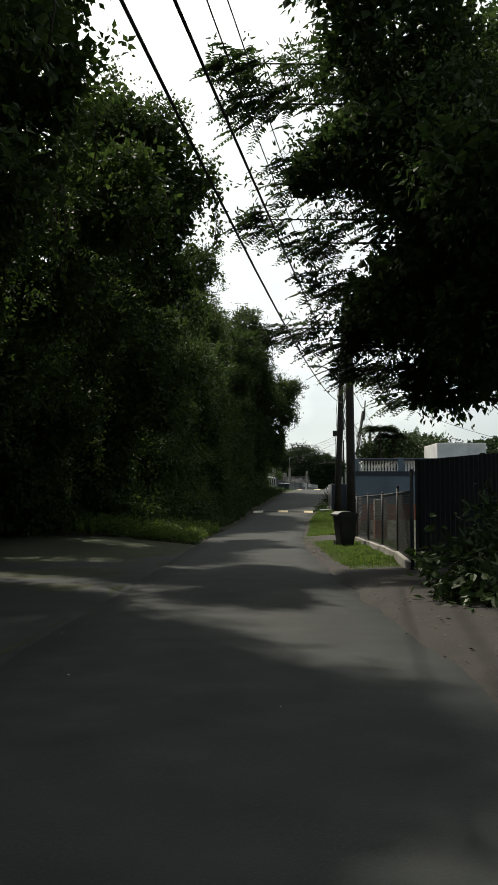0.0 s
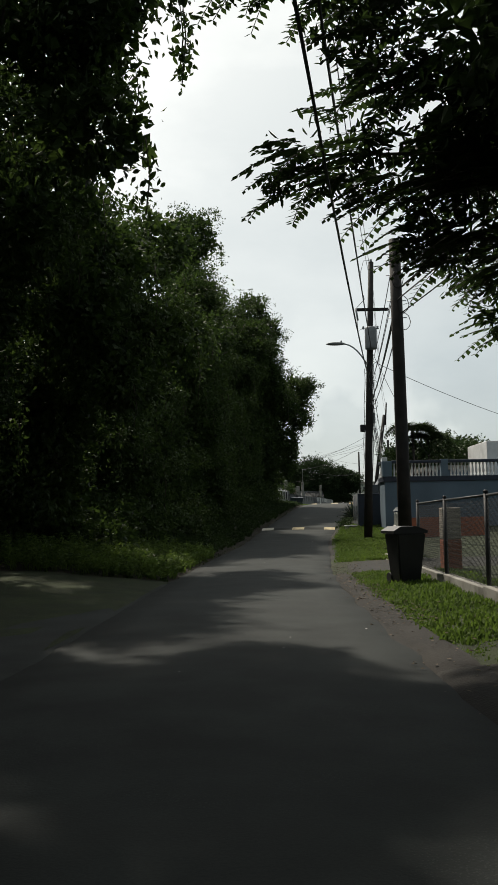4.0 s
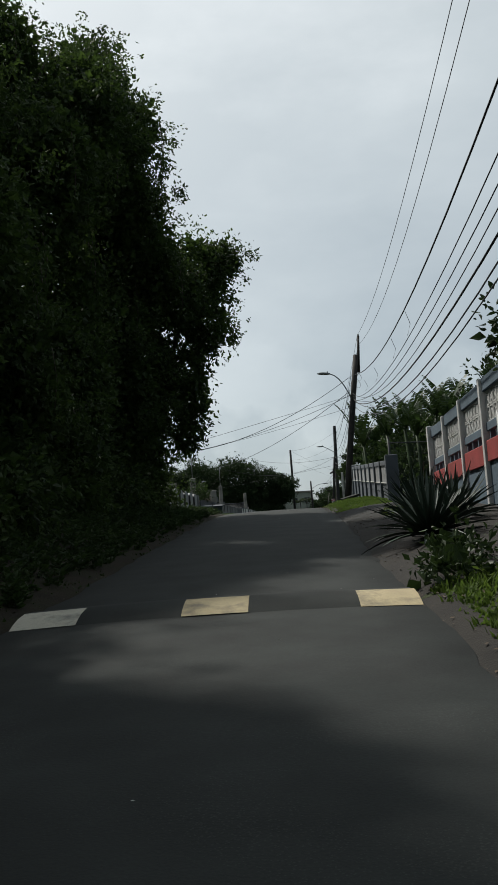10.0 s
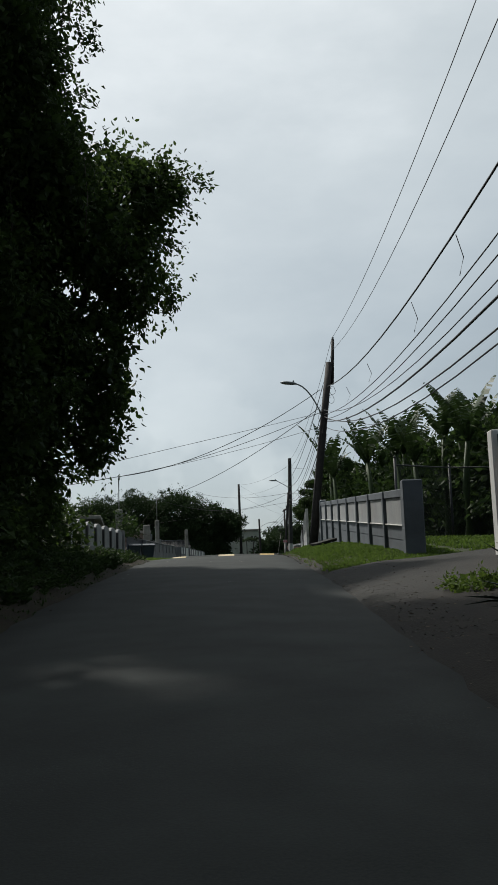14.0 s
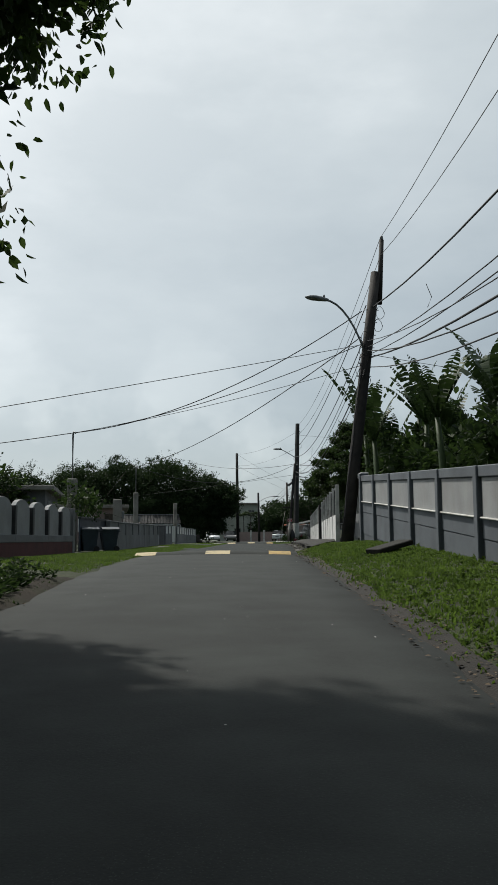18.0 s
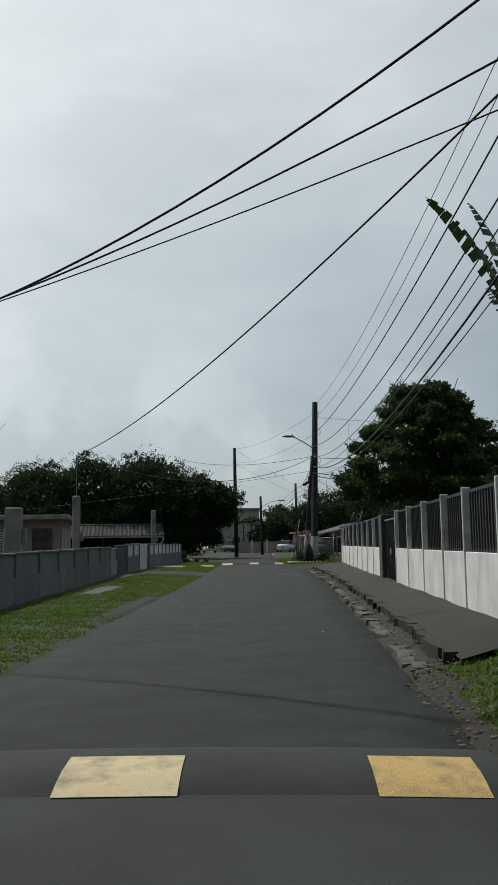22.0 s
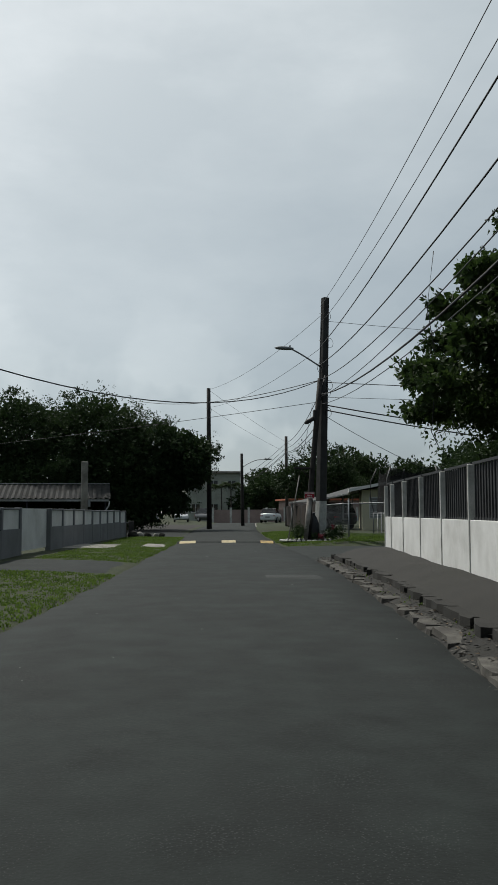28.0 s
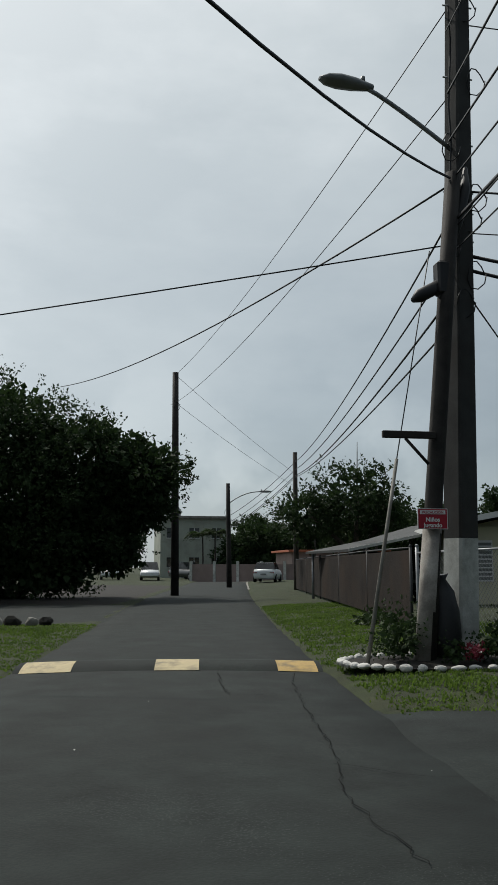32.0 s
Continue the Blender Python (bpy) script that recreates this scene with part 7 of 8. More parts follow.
def house(name, label, m, w, d, h, mat, roof_mat, openings, over=0.4):
    """A flat-roofed house; openings along the front: x, z, width, height, kind."""
    o = m.translation
    t = thing(name, label, "house", at=o)
    part("wall", one_box((0, 0, -0.3), (w, d, h), m), mat, t)
    part("roof", one_box((-over, -over, h + 0.003), (w + over, d + over, h + 0.2), m, 0.02), roof_mat, t)
    for side, x, z, ww, hh, kind in openings:
        mm = m if side == "front" else m @ Matrix.Translation((w, 0, 0)) @ Matrix.Rotation(math.pi / 2, 4, "Z")
        if kind == "window":
            win = part("window", one_box((x - ww / 2, -0.03, z), (x + ww / 2, 0.02, z + hh), mm), GLASS_DARK, t, "dark glass in a white frame")
            for fx in (x - ww / 2, x, x + ww / 2):
                part("frame", one_box((fx - 0.03, -0.06, z - 0.03), (fx + 0.03, -0.031, z + hh + 0.03), mm), WHITE_WALL, win)
            part("sill", one_box((x - ww / 2 - 0.08, -0.12, z - 0.09), (x + ww / 2 + 0.08, -0.002, z - 0.033), mm), WHITE_WALL, win)
        elif kind == "louvre":
            win = part("window", one_box((x - ww / 2, -0.03, z), (x + ww / 2, 0.02, z + hh), mm), GLASS_DARK, t, "white louvred window")
            for fx in (x - ww / 2, x, x + ww / 2):
                part("frame", one_box((fx - 0.03, -0.08, z - 0.03), (fx + 0.03, -0.031, z + hh + 0.03), mm), WHITE_WALL, win)
            slat = data_of("louvre", one_box((-ww / 2, -0.035, -0.03), (ww / 2, -0.025, 0.03), Matrix.Rotation(radians(25), 4, "X")), WHITE_WALL)
            for k in range(int(hh / 0.1)):
                piece("louvre", slat, win, mm @ Matrix.Translation((x, -0.02, z + 0.06 + k * 0.1)))
        else:
            part("door", one_box((x - ww / 2, -0.04, z), (x + ww / 2, 0.02, z + hh), mm), BARK, t)
    return t


house("pink_house", "low faded pink house with flat concrete roof", Matrix.Translation((-6.5, 124.6, 2.1)), 11.4, 9, 2.35, PINK_HOUSE, CONCRETE,
      [("front", 9.2, 0.9, 1.0, 1.1, "louvre"), ("front", 6.2, 0.9, 1.2, 1.1, "louvre"), ("front", 10.7, 0.0, 0.8, 2.0, "door"), ("side", 1.2, 0.9, 1.0, 1.1, "louvre"), ("side", 3.4, 0.9, 1.2, 1.1, "louvre")])
house("grey_house", "grey low house with flat roof and white windows", Matrix.Translation((-7.5, 107.5, 2.1)), 9.0, 8, 2.5, LEFT_GREY, CONCRETE,
      [("front", 7.4, 0.9, 1.1, 1.2, "window"), ("front", 4.2, 0.9, 1.3, 1.2, "window"), ("side", 2.0, 0.9, 1.0, 1.2, "window"), ("side", 5.0, 0.9, 1.0, 1.2, "window")])


def lean_to():
    """Dark carport with a corrugated roof across the side street."""
    t = thing("lean_to", "dark open carport with weathered corrugated roof", "carport", at=(6.5, 161, 2.1))
    bm = bmesh.new()
    n = 120
    rows = [[bm.verts.new((1.5 + 9.6 * k / n, y, z + 0.03 * math.sin(k * math.pi / 2))) for k in range(n + 1)] for y, z in ((159.4, 4.15), (162.4, 5.08), (166.0, 4.3))]
    for p, q in zip(rows, rows[1:]):
        for k in range(n):
            bm.faces.new((p[k], p[k + 1], q[k + 1], q[k]))
    bmesh.ops.solidify(bm, geom=bm.faces[:], thickness=0.01)
    part("roof", bm, ROOF_GREY, t)
    part("beam", one_box((1.5, 159.5, 3.98), (11.0, 159.6, 4.1), Matrix()), WHITEWASH, t)
    part("ridge_cap", one_box((1.5, 162.3, 5.1), (11.1, 162.5, 5.15), Matrix(), 0.01), GALVANISED, t)
    bm = bmesh.new()
    tube(bm, [(11.05, 159.5, 4.0), (11.0, 159.5, 3.7), (10.8, 159.5, 3.4), (10.8, 159.5, 2.1)], 0.04, 7)
    part("downpipe", bm, WHITEWASH, t)
    for x, y in ((1.7, 159.6), (6.2, 159.6), (10.8, 159.8), (10.8, 165.8), (1.7, 165.8)):
        bm = bmesh.new()
        rod(bm, (x, y, 1.9), (x, y, 4.1 if y < 162 else 4.3), 0.05, 0.05, 8)
        part("post", bm, IRON, t)
    part("rear_wall", one_box((1.4, 166.0, 1.9), (11.0, 166.2, 4.2), Matrix()), LEFT_GREY, t)


lean_to()
hump(55.0, "asphalt speed hump with three worn painted stripes", [(-1.85, -1.25, HUMP_WHITE), (-0.3, 0.3, HUMP_TAN), (1.3, 1.85, HUMP_TAN)])
hump(92.75, "asphalt speed hump with three worn yellow stripes", [(-2.3, -1.75, HUMP_TAN), (-0.43, 0.22, HUMP_TAN), (1.25, 1.83, HUMP_YELLOW)])
hump(140.5, "asphalt speed hump with worn yellow stripes at the junction", [(-1.83, -1.2, HUMP_TAN), (-0.18, 0.37, HUMP_TAN), (1.35, 1.85, HUMP_YELLOW)], ASPHALT_COARSE)

# ---- banana plants, palms, agaves, bushes ----
def blade_strip(verts, faces, pts, widths, side, fold=0.2, torn=None):
    """A leaf along a midrib, split into segments where it is torn."""
    n = len(pts)
    for i in range(n - 1):
        a, b = pts[i], pts[i + 1]
        for sg2 in (-1, 1):
            gap = 0.0 if torn is None else max(0.0, torn.uniform(-0.2, 0.62))
            b2 = a.lerp(b, 1 - gap)
            sag = Vector((0, 0, -widths[i] * fold - (0 if torn is None else torn.uniform(0, 0.25) * widths[i])))
            q = len(verts)
            verts.extend([a, b2, b2 + side * sg2 * widths[i + 1] + sag + (b - a) * 0.3, a + side * sg2 * widths[i] + sag + (b - a) * 0.3])
            faces.append((q, q + 1, q + 2, q + 3) if sg2 > 0 else (q, q + 3, q + 2, q + 1))


def banana(x, y, h, seed, label="banana plant with torn drooping leaves", reach=1.0):
    r = random.Random(seed)
    z = land_at(x, y)
    t = thing("banana_plant", label, "plant", "banana plants", at=(x, y, z))
    bm = bmesh.new()
    top = Vector((x + r.uniform(-0.2, 0.2), y + r.uniform(-0.2, 0.2), z + h * 0.6))
    tube(bm, [(x, y, z - 0.1), (x, y, z + h * 0.3), top], [0.14, 0.11, 0.07], 9)
    part("stem", bm, LEAF_BANANA, t)
    for k in range(10):
        a = k * 2.4 + r.uniform(-0.4, 0.4)
        d = Vector((math.cos(a), math.sin(a), 0)) * r.uniform(0.3, 0.75)
        ln = r.uniform(1.5, 2.2) * reach
        rise = r.uniform(0.9, 1.7)
        pts = [top + d * ln * s * (1 - 0.15 * s) + Vector((0, 0, ln * (rise * s - (0.04 + rise * 0.40) * s * s))) for s in [i / 14 for i in range(15)]]
        w = [0.03 + 0.22 * math.sin(math.pi * min(1, (i / 14) * 0.92 + 0.06)) for i in range(15)]
        verts, faces = [], []
        blade_strip(verts, faces, pts, w, d.normalized().cross(Vector((0, 0, 1))), 0.25, r)
        np_mesh("leaf", verts, faces, LEAF_BANANA, t)
    return t


for k, (x, y, h) in enumerate(((13.2, 83.5, 4.2), (14.6, 85.2, 4.6), (12.9, 87.0, 4.0), (13.8, 89.2, 4.4), (15.6, 82.0, 4.8), (16.2, 87.5, 5.0), (13.0, 91.0, 4.3), (14.8, 91.8, 4.6), (13.9, 94.8, 4.7), (13.1, 97.2, 4.4), (15.2, 96.0, 4.6), (17.6, 84.0, 4.8), (12.7, 80.6, 3.6), (17.8, 90.0, 5.0), (14.3, 99.4, 4.0), (12.9, 85.2, 3.4), (15.9, 79.5, 4.2))):
    banana(x, y, h * 1.25, 30 + k)
banana(13.6, 100.0, 6.4, 71, "banana plant with long shredded leaves over the wall", 1.3)
banana(14.6, 97.6, 6.9, 74, "tall banana plant with shredded leaves beside a pole", 1.25)
# thicket under the bananas
t = thing("thicket", "dense dark thicket under the banana plants", "bush", kind="stuff", at=(15, 87, 2.2))
crown([(14.8, 80 + 2.4 * k, 4.2 + 0.4 * math.sin(k * 2.0), 1.9, 1.7, 2.0) for k in range(9)] + [(17.5, 81 + 3 * k, 4.9, 2.0, 2.0, 2.4) for k in range(7)], LEAF_DARK, t, 0.22, 3.4, 6, 1.0, 0.3, "foliage")


def palm(x, y, h, seed, fronds=9, ln=1.5, label="small feathery palm behind a flat-roofed house", mat=None):
    r = random.Random(seed)
    z = land_at(x, y)
    t = thing("palm", label, "palm tree", "palms", at=(x, y, z))
    bm = bmesh.new()
    top = Vector((x, y, z + h))
    tube(bm, [(x, y, z - 0.1), (x + 0.05, y, z + h * 0.5), top], [0.13, 0.09, 0.08], 9)
    part("trunk", bm, POLE_GREY, t)
    for k in range(fronds):
        a = k * 2.4 + r.uniform(-0.3, 0.3)
        d = Vector((math.cos(a), math.sin(a), 0))
        side = d.cross(Vector((0, 0, 1)))
        rise = r.uniform(0.5, 1.2)
        pts = [top + d * ln * s + Vector((0, 0, ln * (rise * s - (rise + 0.25) * s * s))) for s in [i / 16 for i in range(17)]]
        verts, faces = [], []
        for i in range(2, 16):
            for _ in range(8):
                for sg2 in (-1, 1):
                    l = ln * 0.30 * math.sin(math.pi * (i / 16) ** 0.7) + 0.08
                    dd = (side * sg2 + d * 0.4 + Vector((0, 0, r.uniform(-0.55, 0.35)))).normalized()
                    o = d * 0.04
                    q = len(verts)
                    verts.extend([pts[i] - o, pts[i] + o, pts[i] + dd * l])
                    faces.append((q, q + 1, q + 2))
        fr = np_mesh("frond", verts, faces, mat or LEAF_DARK, t)
        bm = bmesh.new()
        tube(bm, pts[::4], [0.025, 0.02, 0.014, 0.008, 0.004], 5)
        part("midrib", bm, LEAF_BANANA, fr)
    return t


palm(8.9, 59.6, 4.6, 1, 14, 1.7)
palm(9.9, 60.3, 4.1, 2, 13, 1.5)
palm(25.5, 214, 4.2, 3, 10, 2.0, "palm with drooping fronds by a far building")
palm(27.0, 216, 4.6, 4, 10, 2.0, "palm with drooping fronds by a far building")
palm(33.0, 200, 5.0, 5, 10, 1.9, "palm with drooping fronds in the distance")
palm(37.0, 196, 4.2, 6, 10, 1.9, "palm with drooping fronds in the distance")


def agave(x, y, size, seed, n):
    r = random.Random(seed)
    z = land_at(x, y)
    t = thing("agave", "large dark spiky agave rosette on a soil bank", "plant", "agaves", at=(x, y, z))
    c = Vector((x, y, z + 0.1))
    for k in range(n):
        a = k * 2.399
        tilt = 0.1 + 1.4 * (k / n) ** 0.7
        d = Vector((math.cos(a), math.sin(a), 0))
        ln = size * r.uniform(0.8, 1.1)
        side = d.cross(Vector((0, 0, 1)))
        bend = r.uniform(0.0, 0.5) * (k / n)
        bm = bmesh.new()
        rows = []
        for i in range(6):
            s = i / 5
            p = c + d * (math.sin(tilt) * ln * s + 0.05) + Vector((0, 0, math.cos(tilt) * ln * s - bend * ln * s * s))
            w = ln * 0.038 * (1 - s) ** 0.6 * (0.6 + 0.8 * min(1, 4 * s)) + 0.002
            up = Vector((-d.x * math.cos(tilt), -d.y * math.cos(tilt), math.sin(tilt)))
            rows.append([bm.verts.new(p + side * w + up * w * 0.5), bm.verts.new(p - up * w * 0.25), bm.verts.new(p - side * w + up * w * 0.5)])
        for p, q in zip(rows, rows[1:]):
            for j in range(2):
                bm.faces.new((p[j], p[j + 1], q[j + 1], q[j])).smooth = True
        part("leaf", bm, AGAVE, t)


agave(5.4, 58.9, 1.0, 1, 90)
agave(6.4, 62.9, 0.95, 2, 90)
agave(6.35, 60.7, 0.9, 3, 70)


def bush(name, label, blobs, mat, size, per_area=10, sprig=6, kind="", group=""):
    b = blobs[0]
    t = thing(name, label, "bush", group, kind, at=(b[0], b[1], land_at(b[0], b[1])))
    bm = bmesh.new()
    z = land_at(b[0], b[1])
    for q in blobs:
        tube(bm, [(b[0], b[1], z - 0.05), ((b[0] + q[0]) / 2, (b[1] + q[1]) / 2, (z + q[2]) / 2 + 0.05), (q[0], q[1], q[2])], [0.03, 0.02, 0.008], 5)
    part("stems", bm, BARK, t)
    crown(blobs, mat, t, size, per_area, sprig, 0.6, 0.3)
    return t


bush("roadside_bush", "leafy green bush at the road's edge", [(3.35, 11.4, 0.35, 0.8, 1.0, 0.5), (4.0, 12.4, 0.45, 1.0, 1.1, 0.6), (3.0, 10.3, 0.1, 0.5, 0.7, 0.35), (4.3, 10.6, 0.4, 0.9, 1.0, 0.6), (4.6, 13.8, 0.5, 1.0, 1.0, 0.6)], LEAF_BANANA, 0.14, 22)
bush("small_bush", "low green weeds on the soil bank", [(6.9, 66.3, 1.30, 0.45, 0.5, 0.12), (7.5, 66.0, 1.34, 0.5, 0.5, 0.13)], WEED_LIT, 0.05, 60)
bush("small_bush", "weeds at the foot of the blue gate", [(4.5, 55.2, 0.5, 0.35, 0.5, 0.25), (4.8, 56.0, 0.6, 0.4, 0.5, 0.3)], LEAF_BANANA, 0.09, 30)
bush("fence_bush", "light green shrub at the foot of the fence", [(20.2, 146.3, 2.3, 0.35, 0.5, 0.2), (20.6, 147.4, 2.3, 0.35, 0.5, 0.18)], LEAF_BANANA, 0.12, 20)


def flower_bed():
    """Stone-edged bed round the pole feet with shrubs, pots and flowers."""
    t = thing("flower_bed", "stone-edged flower bed round the pole bases", "flower bed", at=(18.6, 139.5, 2.15))
    z = land_at(18.6, 139.4)
    bm = bmesh.new()
    ring = [(18.75 + 1.35 * math.cos(a), 139.55 + 0.85 * math.sin(a)) for a in [2 * math.pi * k / 40 for k in range(40)]]
    c = bm.verts.new((18.75, 139.55, z + 0.12))
    vs = [bm.verts.new((x, y, z + 0.03)) for x, y in ring]
    for k in range(40):
        bm.faces.new((c, vs[k], vs[(k + 1) % 40]))
    part("soil_mound", bm, SOIL, t)
    r = random.Random(9)
    for k, (x, y) in enumerate(ring):
        bm = bmesh.new()
        bmesh.ops.create_icosphere(bm, subdivisions=2, radius=0.062)
        sx, sy, sz = r.uniform(0.9, 1.5), r.uniform(0.8, 1.1), r.uniform(0.6, 0.85)
        m = Matrix.Translation((x, y, z + 0.035)) @ Matrix.Rotation(2 * math.pi * k / 40 + math.pi / 2, 4, "Z")
        for v in bm.verts:
            v.co = v.co * (1 + 0.25 * noise.noise(v.co * 14 + Vector((k, 0, 0))))
            v.co = m @ Vector((v.co.x * sx, v.co.y * sy, v.co.z * sz))
        part("edging_stone", bm, STONE_WHITE, t)
    for k, (x, y, h) in enumerate(((18.0, 139.2, 0.4), (18.15, 139.6, 0.5), (19.4, 139.2, 0.42), (19.75, 139.5, 0.5), (19.1, 139.05, 0.3), (18.6, 138.95, 0.25))):
        s = thing("bed_shrub", "low dark green shrub in the stone-edged bed", "bush", "bed shrubs", at=(x, y, z + 0.08))
        crown([(x, y, z + 0.1 + h * 0.55, h * 0.5, h * 0.5, h * 0.5)], LEAF_FAR, s, 0.05, 110, 5, 0.8, 0.2)
    for x, y in ((18.75, 138.92), (18.95, 138.95), (19.45, 139.15)):
        f = thing("red_flowers", "cluster of red flowers in the bed", "flowers", "red flowers", "stuff", at=(x, y, z + 0.1))
        crown([(x, y, z + (0.22 if x < 19 else 0.55), 0.1, 0.1, 0.06)], FLOWER_RED, f, 0.06, 200, 4, 0, 0.1, "petals")
    j = thing("black_bag", "black rubbish bag leaning between two poles", "bag", at=(18.7, 139.45, z))
    bm = bmesh.new()
    lathe(bm, [(0.05, 0.02), (0.2, 0.05), (0.24, 0.3), (0.2, 0.6), (0.13, 0.85), (0.06, 1.0), (0.09, 1.06)], (18.7, 139.5, z + 0.05), 10)
    for v in bm.verts:
        v.co += Vector(noise.noise_vector(v.co * 5)) * 0.04
    part("sack", bm, BIN_BLACK, j)


flower_bed()
post_z = land_at(-6.0, 31.6)
post = thing("marker_post", "dark post with a small pale plate in the shade", "post", at=(-6.0, 31.6, post_z))
bm = bmesh.new()
rod(bm, (-6.0, 31.6, post_z - 0.2), (-6.0, 31.6, post_z + 2.1), 0.05, 0.045, 8)
part("shaft", bm, POLE_WOOD, post)
part("plate", one_box((-6.1, 31.53, post_z + 1.55), (-5.92, 31.548, post_z + 1.95), Matrix(), 0.004), WHITEWASH, post, "small pale plate")


def trampoline(cx, cy, rad):
    """Garden trampoline with curved net poles and a black safety net."""
    z = land_at(cx, cy)
    t = thing("trampoline", "large garden trampoline with black safety net", "trampoline", at=(cx, cy, z))
    n = 40
    ring = [Vector((cx + rad * math.cos(2 * math.pi * k / n), cy + rad * math.sin(2 * math.pi * k / n), z + 0.95)) for k in range(n + 1)]
    bm = bmesh.new()
    tube(bm, ring, 0.028, 7)
    part("frame", bm, GALVANISED, t)
    bm = bmesh.new()
    bm.faces.new([bm.verts.new(v.lerp(Vector((cx, cy, v.z)), 0.1)) for v in ring[:-1]])
    part("jump_mat", bm, RUBBER, t)
    bm = bmesh.new()
    inner = [bm.verts.new(v.lerp(Vector((cx, cy, v.z)), 0.11) + Vector((0, 0, 0.02))) for v in ring[:-1]]
    outer = [bm.verts.new(v + Vector((0, 0, 0.035))) for v in ring[:-1]]
    for k in range(n):
        bm.faces.new((outer[k], outer[(k + 1) % n], inner[(k + 1) % n], inner[k]))
    part("spring_pad", bm, GALVANISED, t, "pale edge pad")
    for k in range(6):
        a = 2 * math.pi * k / 6 + 2.62
        d = Vector((math.cos(a), math.sin(a), 0))
        p = Vector((cx, cy, z)) + d * (rad + 0.05)
        bm = bmesh.new()
        tube(bm, [p + Vector((0, 0, -0.05)), p + Vector((0, 0, 1.1)), p + d * 0.14 + Vector((0, 0, 1.7)), p + d * 0.1 + Vector((0, 0, 2.4)), p - d * 0.18 + Vector((0, 0, 3.0))], 0.03, 7)
        part("net_pole", bm, IRON, t)
        bm = bmesh.new()
        q = Vector((-d.y, d.x, 0)) * 0.5
        tube(bm, [p - d * 0.1 + q + Vector((0, 0, 0.95)), p - d * 0.1 + q + Vector((0, 0, 0.03)), p - d * 0.1 - q + Vector((0, 0, 0.03)), p - d * 0.1 - q + Vector((0, 0, 0.95))], 0.022, 6)
        part("leg", bm, GALVANISED, t)
    verts, faces = [], []
    rows, cols = 8, 72
    for i in range(rows + 1):
        s = i / rows
        for k in range(cols):
            a = 2 * math.pi * k / cols + 2.62
            sag = 0.5 - 0.5 * math.cos(6 * (a - 2.62))
            r = rad * (0.93 - 0.06 * s - 0.04 * sag * s) + 0.02 * math.sin(k * 1.9 + i)
            verts.append((cx + r * math.cos(a), cy + r * math.sin(a), z + 0.98 + (1.95 - 0.28 * sag) * s))
    for i in range(rows):
        for k in range(cols):
            b = i * cols
            faces.append((b + k, b + (k + 1) % cols, b + cols + (k + 1) % cols, b + cols + k))
    np_mesh("safety_net", verts, faces, NET, t, "black see-through mesh")


trampoline(24.5, 143.2, 2.05)

